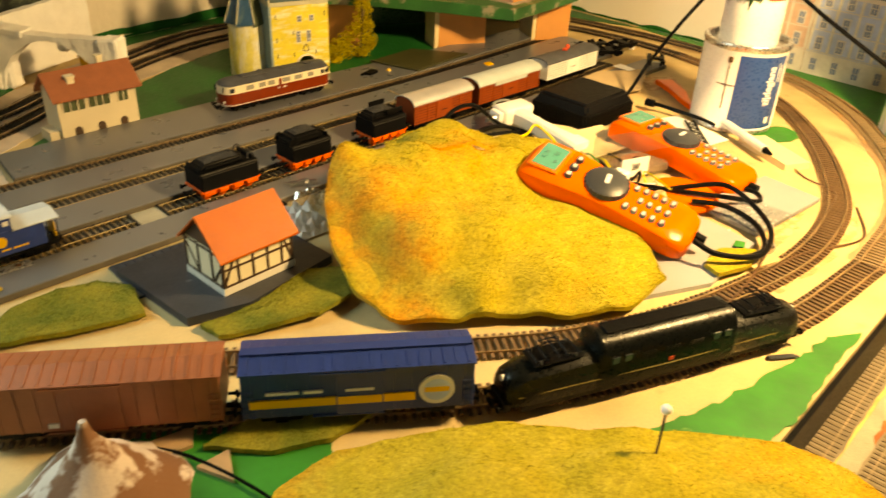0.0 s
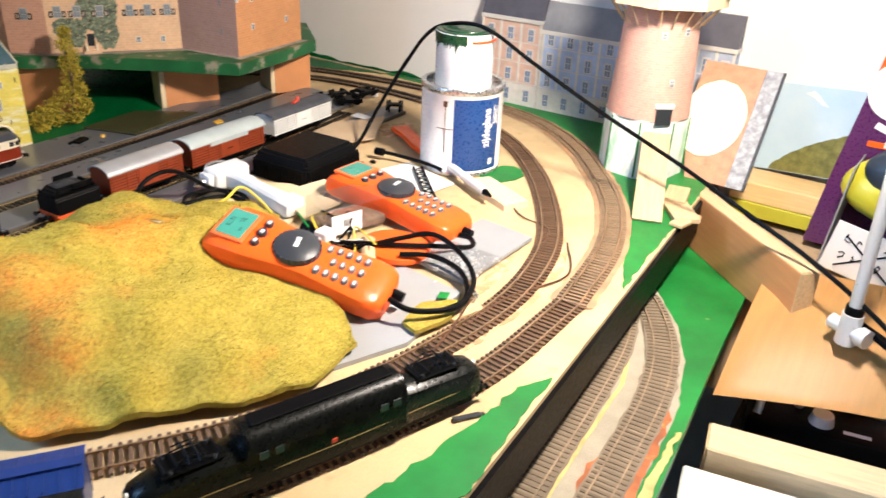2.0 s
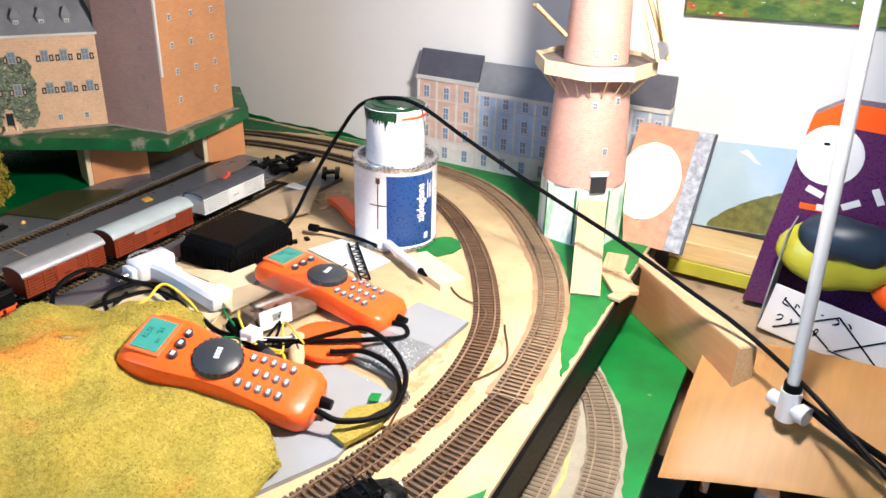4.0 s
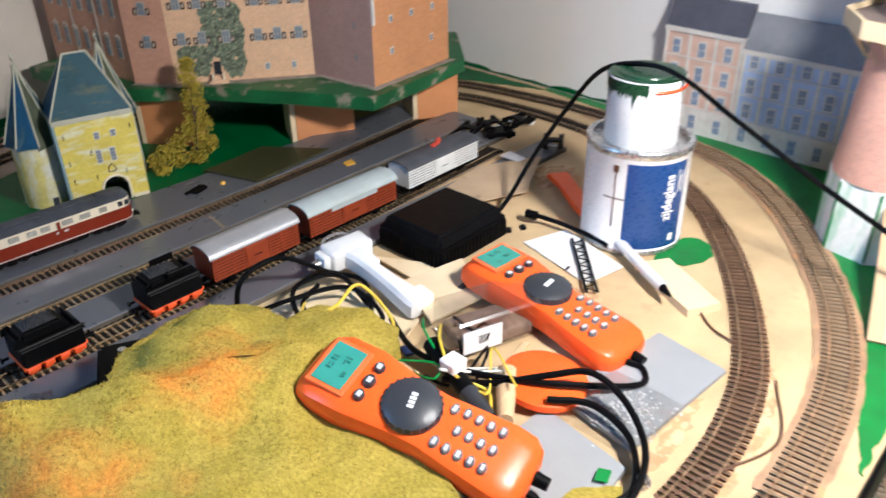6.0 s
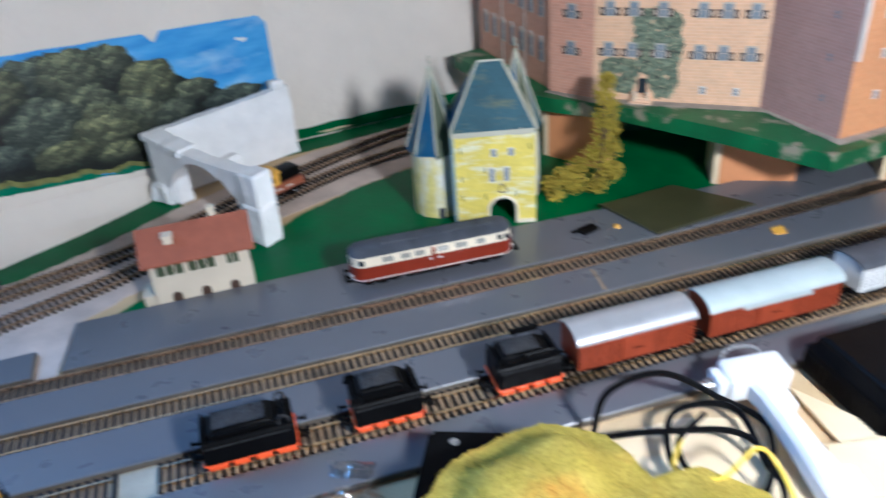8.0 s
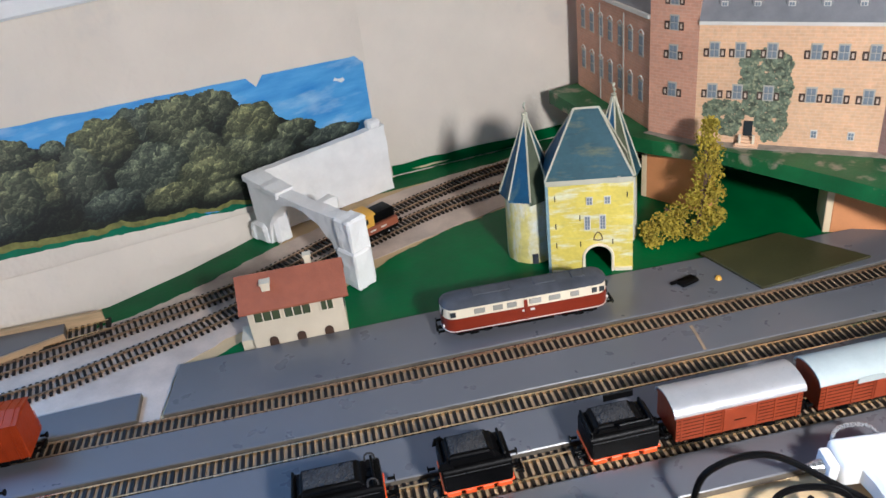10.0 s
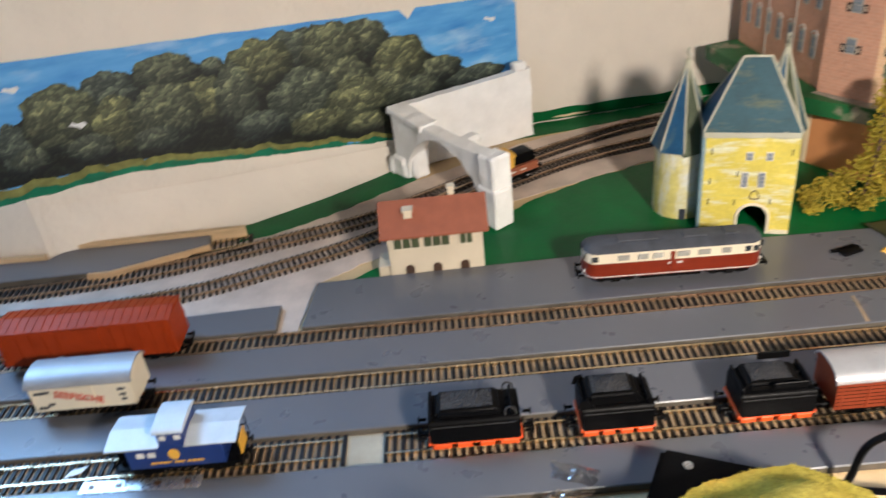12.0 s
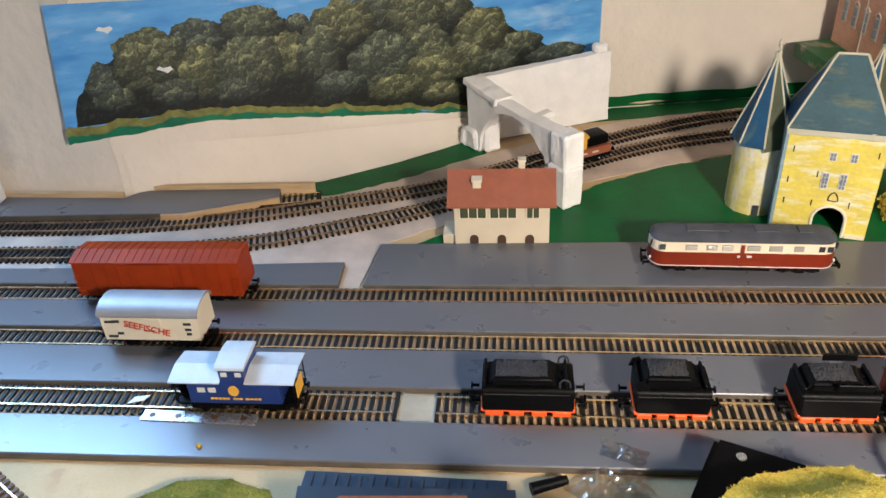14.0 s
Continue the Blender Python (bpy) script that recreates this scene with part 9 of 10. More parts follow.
# orange clip
bm = BM()
v = [bm.verts.new(p) for p in ((1.213, 0.792, 0.003), (1.234, 0.776, 0.003), (1.205, 0.735, 0.003), (1.150, 0.690, 0.003), (1.168, 0.722, 0.003), (1.196, 0.760, 0.003))]
f = bm.faces.new(v)
r = bmesh.ops.extrude_face_region(bm, geom=[f])
bmesh.ops.translate(bm, vec=(0, 0, 0.007), verts=[e for e in r["geom"] if isinstance(e, bmesh.types.BMVert)])
bmesh.ops.bevel(bm, geom=bm.edges[:], offset=0.0015, segments=2, affect="EDGES")
solo("orange_clip", bm, M["orange"], "orange plastic clip behind the paint tin", "plastic clip", smooth=True)
# orange disc with wires over it
bm = BM()
cyl(bm, 0.034, 0.034, 0, 0.005, 40)
cyl(bm, 0.034, 0.028, 0.005, 0.008, 40)
solo("orange_disc_box", bm, M["orange"], "round orange plastic lid under cables", "plastic lid", smooth=True, m=pose(0.908, 0.556, 0.0075, 4, 3, 0))
M["pink_brown"] = mat("grey_brown_parts", (0.22, 0.15, 0.11), 0.6, var=0.4, coarse=120)
# clear plastic box with a white barcode label
cb = thing("clear_box", pose(0.932, 0.636, 0.003, 0, 0, -18), "clear plastic box with brown parts and a white label", "plastic box")
bm = BM()
box(bm, -0.040, 0.040, -0.024, 0.024, 0.0, 0.034, 0.002)
part("shell", bm, M["clear"], cb, "thin clear shell")
bm = BM()
box(bm, -0.034, 0.034, -0.020, 0.020, 0.001, 0.012, 0.003, seg=2)
part("contents", bm, M["pink_brown"], cb, "brown parts inside")
bm = BM()
box(bm, -0.036, 0.000, -0.0252, -0.0244, 0.005, 0.026)
lb = part("label", bm, M["paper"], cb, "white label")
for i in range(7):
    bm = BM()
    box(bm, -0.022 + 0.0013 * i, -0.0215 + 0.0013 * i, -0.0255, -0.0252, 0.012, 0.020)
    part("print_bar", bm, M["black"], lb)
# bag of tiny parts on the grey card
bm = BM()
n = 14
g = [[bm.verts.new((0.885 + 0.075 * i / n, 0.462 + 0.065 * j / n, 0.0072 + 0.010 * math.sin(math.pi * i / n) * math.sin(math.pi * j / n) * (0.8 + 0.6 * noise.noise((i * 0.7, j * 0.7, 2))))) for j in range(n + 1)] for i in range(n + 1)]
for i in range(n):
    for j in range(n):
        bm.faces.new((g[i][j], g[i + 1][j], g[i + 1][j + 1], g[i][j + 1]))
solo("plastic_bag", bm, M["clear"], "crumpled clear plastic bag on the grey card", "plastic bag", smooth=True)
rng = random.Random(3)
bm = BM()
for i in range(160):
    x, y = 0.925 + rng.gauss(0, 0.013), 0.490 + rng.gauss(0, 0.012)
    box(bm, x - 0.0007, x + 0.0007, y - 0.0005, y + 0.0005, 0.0069, 0.0079)
solo("white_crumbs", bm, M["paper"], "white plastic crumbs scattered on grey card", "crumbs", kind="stuff")
# tools: black marker, wooden handle, screwdriver
mk = thing("black_marker", aim((0.872, 0.642, 0.020), (0.845, 0.555, 0.010)), "thick black marker among the wires", "marker")
part("barrel", cyl(BM(), 0.0075, 0.0075, 0, 0.060, 16, pose(0, 0, 0, 0, 90, 0)), M["black"], mk, smooth=True)
part("cap", cyl(BM(), 0.0080, 0.0070, 0.060, 0.090, 16, pose(0, 0, 0, 0, 90, 0)), M["dark_grey"], mk, smooth=True)
bm = BM()
cyl(bm, 0.006, 0.009, 0, 0.055, 14, aim((0.850, 0.545, 0.014), (0.905, 0.590, 0.012)) @ pose(0, 0, 0, 0, 90, 0))
solo("turned_dowel", bm, M["wood"], "pale turned wooden tool handle", "tool handle", smooth=True)
bm = BM()
box(bm, 0.852, 0.868, 0.598, 0.614, 0.022, 0.032, 0.0015)
solo("white_plug", bm, M["glow_white"], "small white connector block", "connector")
nail = thing("screwdriver", aim((0.875, 0.446, 0.008), (0.755, 0.425, 0.004)), "thin rusty rod with a bright nut beside the track", "metal rod")
part("rod", tube(BM(), [(0, 0, 0), (0.06, 0.003, 0), (0.115, 0, 0)], 0.0011, 6), M["rust_drip"], nail, smooth=True)
bm = BM()
cyl(bm, 0.006, 0.006, -0.003, 0.003, 6, pose(0.004, 0, 0.002, 0, 90, 0))
part("nut", bm, M["metal"], nail, "bright metal nut")
bm = BM()
bmesh.ops.create_uvsphere(bm, u_segments=12, v_segments=8, radius=0.004, matrix=pose(0.117, 0, 0.001))
part("knob", bm, M["rust_drip"], nail, smooth=True)
# white ball with pin
bm = BM()
bmesh.ops.create_uvsphere(bm, u_segments=16, v_segments=10, radius=0.0034, matrix=pose(0, 0, 0.046))
wp = thing("white_ball_pin", pose(0.556, 0.362, 0.011), "white ball-headed pin stuck in the grass mat", "pin")
part("head", bm, M["glow_white"], wp, "white round head", smooth=True)
part("needle", cyl(BM(), 0.0008, 0.0008, 0.0, 0.0435, 8), M["bark"], wp, "thin dark needle", smooth=True)
for x, y, a in ((0.636, 0.427, -20), (0.735, 0.365, -35), (0.50, 0.545, 10)):
    bm = BM()
    box(bm, -0.011, 0.011, -0.0022, 0.0022, 0, 0.0022, 0.0008)
    box(bm, 0.006, 0.014, -0.0012, 0.0012, 0, 0.0016, 0.0004)
    solo("black_chip", bm, M["dark_grey"], "small dark chip between the tracks", "chip", "dark chips", m=pose(x, y, 0.0008, 0, 0, a))

# speaker box, blue ruler strip and metal plate along the platform front
sp = thing("black_speaker", pose(0.700, 0.790, 0.0, 0, 0, -14), "black wedge speaker box with a screw, behind the grass mat", "speaker")
bm = BM()
v = [bm.verts.new(p) for p in ((-0.042, -0.045, 0), (0.055, -0.045, 0), (0.055, 0.030, 0), (-0.030, 0.030, 0), (-0.042, -0.045, 0.030), (0.055, -0.045, 0.022), (0.050, 0.026, 0.020), (-0.028, 0.026, 0.030))]
for q in ((3, 2, 1, 0), (4, 5, 6, 7), (0, 1, 5, 4), (1, 2, 6, 5), (2, 3, 7, 6), (3, 0, 4, 7)):
    bm.faces.new([v[i] for i in q])
bmesh.ops.bevel(bm, geom=bm.edges[:], offset=0.003, segments=2, affect="EDGES")
part("case", bm, M["black"], sp, smooth=True)
bm = BM()
cyl(bm, 0.0036, 0.0032, 0.0255, 0.0283, 16, pose(-0.012, 0.014, 0.0))
part("screw_head", bm, M["metal"], sp, "bright screw head", smooth=True)
bm = BM()
box(bm, 0.410, 0.546, 0.742, 0.800, 0.0, 0.0022, m=None)
bl = solo("blue_panel", bm, M["navy_cloth"], "dark blue ridged panel lying before the platform", "panel")
for i in range(16):
    bm = BM()
    box(bm, 0.414 + 0.0083 * i, 0.4165 + 0.0083 * i, 0.744, 0.798, 0.0022, 0.0030)
    part("ridge", bm, M["slab"], bl)
mp = thing("metal_plate", pose(0.3115, 0.8405, PH), "thin bright metal plate with four holes on the platform edge", "metal plate")
part("strip", box(BM(), -0.036, 0.052, -0.0055, 0.0055, 0, 0.001, 0.0003), M["metal"], mp)
for x in (-0.028, -0.008, 0.020, 0.042):
    part("hole", cyl(BM(), 0.0024, 0.0024, 0.0008, 0.0013, 12, pose(x, 0, 0)), M["rust_drip"], mp, "dark screw hole")
bm = BM()
prism(bm, [(0.257, 0.8535), (0.268, 0.8575), (0.271, 0.8635), (0.260, 0.8610)], RT + 0.0002, RT + 0.0007)
solo("paper_scrap", bm, M["paper"], "tiny white paper scrap between the rails", "paper scrap")
bm = BM()
prism(bm, rough_outline([(0.8775, 0.997), (0.8805, 0.997), (0.8790, 0.980), (0.8775, 0.962), (0.8745, 0.962), (0.8765, 0.980)], 0.004, 0.0006, 3), PH, PH + 0.0005)
solo("platform_joint", bm, M["tan_bed"], "pale crack across the grey platform", "joint", kind="structure")
# black flat bits on the platforms
for x, y, l, w, a in ((0.905, 1.064, 0.020, 0.012, 20), (0.902, 1.066, 0.028, 0.003, 8)):
    bm = BM()
    box(bm, -l / 2, l / 2, -w / 2, w / 2, 0, 0.003, 0.0006)
    solo("track_clip", bm, M["black"], "small black plastic clip on the platform", "plastic clip", "plastic clips", m=pose(x, y, PH, 0, 0, a))
bm = BM()
cyl(bm, 0.0035, 0.002, 0, 0.003, 10)
solo("brass_bit", bm, M["yellow"], "small brass bit on the platform", "brass bit", "brass bits", m=pose(0.935, 1.060, PH))
bm = BM()
prism(bm, rough_outline([(1.070, 1.0), (1.085, 1.002), (1.080, 0.988), (1.068, 0.990)], 0.003, 0.001, 2), PH, PH + 0.0012)
solo("brass_bit", bm, M["yellow"], "yellow paint chip on the platform", "paint chip", "brass bits")


def loose_bogie(x, y, a, tilt=0):
    b = thing("loose_bogie", pose(x, y, PH + 0.0005, tilt, 0, a), "loose black bogie frame lying on the platform end", "bogie", "loose black bogies")
    for s in (-1, 1):
        bm = BM()
        box(bm, -0.020, 0.020, s * 0.0115 - 0.0015, s * 0.0115 + 0.0015, 0.004, 0.010, 0.0006)
        part("side_frame", bm, M["black"], b)
    for xx in (-0.012, 0.012):
        wheelset(b, xx, 0.0058)
    part("bolster", box(BM(), -0.006, 0.006, -0.012, 0.012, 0.007, 0.010, 0.0005), M["black"], b)


for args in ((1.250, 0.952, 20), (1.285, 0.945, 65), (1.320, 0.925, -10), (1.268, 0.915, -40), (1.290, 0.842, 35)):
    loose_bogie(*args)
bm = BM()
box(bm, -0.005, 0.005, -0.004, 0.004, 0, 0.010, 0.001)
solo("white_chip", bm, M["glow_white"], "small white plastic chip on the platform end", "plastic chip", m=pose(1.345, 0.922, 0.0005, 0, 0, 20))
for x, y in ((1.085, 0.742), (1.10, 0.735), (0.98, 0.735)):
    bm = BM()
    box(bm, -0.004, 0.004, -0.003, 0.003, 0, 0.004, 0.001)
    solo("black_chip", bm, M["black"], "small black plastic chip on the board", "chip", "dark chips", m=pose(x, y, 0.0, 0, 0, 30 * x * 40))
# crumpled clear film near the half-timbered house
bm = BM()
n = 12
g = [[bm.verts.new((0.545 + 0.055 * i / n, 0.735 + 0.05 * j / n, 0.002 + 0.030 * math.sin(math.pi * i / n) * math.sin(math.pi * j / n) * (0.6 + 0.9 * noise.noise((i * 0.8, j * 0.8, 9))))) for j in range(n + 1)] for i in range(n + 1)]
for i in range(n):
    for j in range(n):
        bm.faces.new((g[i][j], g[i + 1][j], g[i + 1][j + 1], g[i][j + 1]))
M["milky_film"] = mat("milky_white_film", (0.66, 0.68, 0.72), 0.35, var=0.15, coarse=60)
solo("plastic_bag", bm, M["milky_film"], "crumpled milky plastic film beside the house", "plastic bag")

rng = random.Random(21)
for k in range(7):
    x, y = 0.868 + rng.uniform(-0.02, 0.03), 0.60 + rng.uniform(-0.04, 0.05)
    pts = [(x + rng.uniform(-0.03, 0.03), y + rng.uniform(-0.03, 0.03), 0.008 + rng.uniform(0, 0.02)) for _ in range(4)]
    key, word = (("black", "black"), ("yellow_wire", "yellow"), ("green_light", "green"), ("black", "black"), ("white", "white"), ("black", "black"), ("rust_drip", "brown"))[k]
    cable(pts, 0.0010 if key != "black" else 0.0014, "thin " + word + " wire tangled among the tools", key, "wires")
for x, y, l, w, a, key, lab in ((0.846, 0.640, 0.018, 0.010, 30, "card_pale", "small pale card scrap among the wires"), (0.884, 0.588, 0.030, 0.008, -40, "card_pale", "narrow pale card strip among the wires"), (0.868, 0.668, 0.014, 0.008, 70, "navy", "small dark blue plastic part among the wires"), (0.935, 0.600, 0.022, 0.006, 15, "wood", "small wood sliver beside the clear box"), (0.905, 0.745, 0.040, 0.012, 65, "card_pale", "pale card strip beside the glue gun"), (0.960, 0.690, 0.010, 0.006, 10, "dark_grey", "small dark plastic part on the card"), (1.110, 0.600, 0.012, 0.004, 40, "wood", "tiny wood splinter on the board"), (1.02, 0.60, 0.010, 0.003, 70, "wood", "tiny wood splinter on the board"), (1.065, 0.650, 0.008, 0.003, 10, "dark_grey", "tiny dark splinter on the board")):
    bm = BM()
    box(bm, -l / 2, l / 2, -w / 2, w / 2, 0.0, 0.0016, 0.0004)
    z = 0.0126 if "on the card" in lab else 0.0010
    solo("small_scrap", bm, M[key], lab, "scrap", "small scraps", m=pose(x, y, z, 0, 0, a))
for x, y, s in ((0.330, 0.8125, 0.0022), (0.02, 0.83, 0.0024)):
    bm = BM()
    bmesh.ops.create_icosphere(bm, subdivisions=1, radius=s, matrix=pose(x, y, PH + s * 0.6))
    solo("moss_crumb", bm, M["grass"], "tiny yellow-green moss crumb on the platform", "crumb", "moss crumbs")

# ---- backdrop print on the wall ----
bd = thing("forest_backdrop", wall_matrix(0, 0, 0.0015), "forest photo print with painted blue sky taped to the wall", "backdrop print")


def wall_s(x):
    return (x - WA.x) / WU.x


def top_z(s):
    s0, s1 = wall_s(0.086), wall_s(0.636)
    return 0.222 + (0.172 - 0.222) * (s - s0) / (s1 - s0) + 0.0012 * noise.noise((s * 30, 0, 0))


def bot_z(s):
    return 0.079 - 0.178 * max(0.0, s - wall_s(0.200)) * WU.x


def left_s(z):
    return wall_s(0.069 + 0.10 * (z - 0.077))


s1 = wall_s(0.636)
bm = BM()
N = 60
lowv, topv = [], []
for i in range(N + 1):
    f = i / N
    s = left_s(0.079) + (s1 - left_s(0.079)) * f
    lowv.append((s, max(0.02, bot_z(s))))
    s = left_s(0.222) + (s1 - left_s(0.222)) * f
    t = top_z(s)
    if abs(s - wall_s(0.508)) < 0.008:
        t -= 0.014 * (1 - abs(s - wall_s(0.508)) / 0.008)
    if i == N:
        t -= 0.01
    topv.append((s, t))
va = [bm.verts.new((x, y, 0.0)) for x, y in lowv + topv[::-1]]
bm.faces.new(va)
part("sky", bm, M["sky"], bd, "painted blue sky paper")
# the forest's skyline: rounded crowns at x, up to height z
SKYLINE = ((0.078, 0.090), (0.088, 0.130), (0.109, 0.156), (0.143, 0.176), (0.205, 0.184), (0.262, 0.194), (0.300, 0.178), (0.330, 0.181), (0.360, 0.192), (0.400, 0.184), (0.442, 0.187), (0.476, 0.166), (0.503, 0.150), (0.543, 0.120), (0.602, 0.086), (0.626, 0.076))
line = spline([(wall_s(x), z) for x, z in SKYLINE], 0.0012)


def foot_z(s):
    return max(0.024, bot_z(s) + 0.017 - 0.008 * (s - wall_s(0.2)) / 0.3)


bm = BM()
crown = []
for p in line:
    s, z = p.x, p.y
    z += 0.0085 * (0.5 - abs(noise.noise((s * 34, 0, 5)))) + 0.0030 * (0.4 - abs(noise.noise((s * 95, 0, 3)))) + 0.0022 * noise.noise((s * 150, 0, 8)) + 0.0012 * noise.noise((s * 420, 0, 2))
    crown.append((s + 0.0008 * noise.noise((s * 300, 4, 0)), min(top_z(s) - 0.002, z - 0.010)))
foot = [(p.x, foot_z(p.x) - 0.004) for p in line]
fv, cv = [[bm.verts.new((x, y, 0.0007)) for x, y in q] for q in (foot, crown)]
for i in range(len(fv) - 1):
    bm.faces.new((fv[i], fv[i + 1], cv[i + 1], cv[i]))
forest = part("forest", bm, M["forest"], bd, "dark green printed forest")
# single crowns over it, the far ones first: place along the wall, height, half width, half height
CROWNS = ((0.204, 0.166, 0.026, 0.023), (0.256, 0.174, 0.029, 0.020), (0.300, 0.170, 0.011, 0.010), (0.453, 0.160, 0.029, 0.024), (0.380, 0.164, 0.030, 0.026), (0.344, 0.158, 0.034, 0.030),
          (0.419, 0.157, 0.032, 0.033), (0.535, 0.105, 0.028, 0.015), (0.581, 0.084, 0.035, 0.014), (0.115, 0.130, 0.016, 0.028), (0.159, 0.150, 0.034, 0.036), (0.491, 0.124, 0.031, 0.032),
          (0.287, 0.134, 0.023, 0.029), (0.316, 0.130, 0.021, 0.038), (0.204, 0.129, 0.025, 0.033), (0.248, 0.128, 0.033, 0.037), (0.428, 0.120, 0.029, 0.027), (0.382, 0.107, 0.038, 0.038),
          (0.476, 0.094, 0.026, 0.028), (0.512, 0.086, 0.023, 0.017), (0.438, 0.086, 0.036, 0.033), (0.123, 0.117, 0.016, 0.014), (0.175, 0.115, 0.022, 0.015), (0.334, 0.092, 0.028, 0.017),
          (0.233, 0.107, 0.022, 0.014), (0.392, 0.077, 0.030, 0.016), (0.446, 0.062, 0.024, 0.013))
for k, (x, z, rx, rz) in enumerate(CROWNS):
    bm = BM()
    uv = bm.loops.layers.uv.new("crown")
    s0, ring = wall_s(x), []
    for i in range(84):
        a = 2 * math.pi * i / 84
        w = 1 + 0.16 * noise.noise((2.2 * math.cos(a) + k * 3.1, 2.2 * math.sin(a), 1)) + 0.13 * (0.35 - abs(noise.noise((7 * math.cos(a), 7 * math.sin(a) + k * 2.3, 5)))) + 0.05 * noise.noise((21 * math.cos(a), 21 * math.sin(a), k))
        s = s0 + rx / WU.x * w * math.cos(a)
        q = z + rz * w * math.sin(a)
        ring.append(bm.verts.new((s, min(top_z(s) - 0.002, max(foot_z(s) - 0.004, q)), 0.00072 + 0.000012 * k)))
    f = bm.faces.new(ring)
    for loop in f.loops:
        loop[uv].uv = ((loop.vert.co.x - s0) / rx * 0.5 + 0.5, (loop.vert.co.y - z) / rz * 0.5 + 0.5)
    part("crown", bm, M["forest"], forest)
for z0, z1, off, key, name in ((0.004, 0.017, 0.0011, "bank", "bank"), (-0.0005, 0.0075, 0.0014, "teal_foot", "painted_foot")):
    bm = BM()
    lo, hi = [], []
    for i in range(101):
        s = left_s(0.085) + (wall_s(0.50) - left_s(0.085)) * i / 100
        k = 1.0 - 0.45 * i / 100
        lo.append((s, bot_z(s) + z0 * k + 0.0022 * noise.noise((s * 40, z0, 1)) + 0.0014 * noise.noise((s * 170, z0, 1))))
        hi.append((s, bot_z(s) + z1 * k + 0.0055 * noise.noise((s * 38, z0, 4)) + 0.0025 * noise.noise((s * 150, z0, 4))))
    bm.faces.new([bm.verts.new((x, y, off)) for x, y in lo + hi[::-1]])
    part(name, bm, M[key], bd)
for x, z in ((0.128, 0.191), (0.170, 0.142), (0.602, 0.150)):
    bm = BM()
    s = wall_s(x)
    prism(bm, rough_outline([(s - 0.008, z + 0.001), (s - 0.002, z - 0.001), (s + 0.002, z - 0.004), (s + 0.008, z - 0.001), (s + 0.006, z + 0.002), (s - 0.001, z + 0.002), (s - 0.005, z + 0.004)], 0.001, 0.0014, x * 50), 0.0008, 0.0013)
    part("torn_spot", bm, M["paper"], bd, "small white torn spot")

# ---- white board leaning in the corner ----
bm = BM()
box(bm, -0.25, -0.028, 1.145, 1.160, 0.0103, 0.066, 0.003)
solo("white_board", bm, M["glow_white"], "white painted board lying along the wall", "board")


# ---- crumpled clear film and a black stub by the platform edge ----
def clear_film(m, w, d, h, seed):
    bm = BM()
    n, k = 20, 16
    low = []
    for off in (0.0, 0.0003):
        g = []
        for i in range(n + 1):
            row = []
            for j in range(k + 1):
                u, v = i / n - 0.5, j / k - 0.5
                r = max(0.0, 1 - 2.6 * (u * u + v * v))
                z = h * r * (0.35 + 0.9 * abs(noise.noise((u * 4, v * 4, seed)))) + 0.25 * h * r * abs(noise.noise((u * 11, v * 11, seed + 3)))
                e = 1 + 0.22 * noise.noise((math.atan2(v, u) * 1.7, seed, 0))
                row.append(bm.verts.new((u * w * e, v * d * e, 0.0006 + z + off)))
            g.append(row)
        for i in range(n):
            for j in range(k):
                q = (g[i][j], g[i + 1][j], g[i + 1][j + 1], g[i][j + 1])
                bm.faces.new(q if off else q[::-1])
        low.append(g)
    return solo("clear_film", bm, M["clear"], "crumpled clear plastic film beside the platform edge", "plastic film", "crumpled films", m=m, smooth=True)


clear_film(pose(0.612, 0.797, 0.0008, 0, 0, 25), 0.050, 0.034, 0.016, 3.1)
clear_film(pose(0.622, 0.824, 0.0064, 0, 0, -20), 0.030, 0.016, 0.005, 7.7)
bm = BM()
cyl(bm, 0.0042, 0.0036, -0.011, 0.011, 14, pose(0, 0, 0.0042, 0, 90, 0))
cyl(bm, 0.0030, 0.0030, 0.011, 0.014, 12, pose(0, 0, 0.0042, 0, 90, 0))
solo("black_stub", bm, M["black"], "short black plastic stub before the platform edge", "plastic stub", m=pose(0.572, 0.796, 0.0008, 0, 0, 22), smooth=True)


# ---- desk corner beside the layout ----
def face_frame(p, u, n):
    """A frame at p: x along u, z along n, y across both."""
    u, n = Vector(u).normalized(), Vector(n).normalized()
    y = n.cross(u)
    return Matrix(((u.x, y.x, n.x, p[0]), (u.y, y.y, n.y, p[1]), (u.z, y.z, n.z, p[2]), (0, 0, 0, 1)))


bm = BM()
box(bm, 0.62, 1.488, -0.9, 0.245, -0.235, -0.215, 0.002)
solo("desk", bm, M["slab"], "dark desk top beside the layout", "desk")
bm = BM()
box(bm, 1.20, 1.488, 0.10, 0.36, -0.2149, ZL - 0.0005, 0.002)
solo("storage_box", bm, M["cardboard"], "brown storage box under the corner", "storage box")

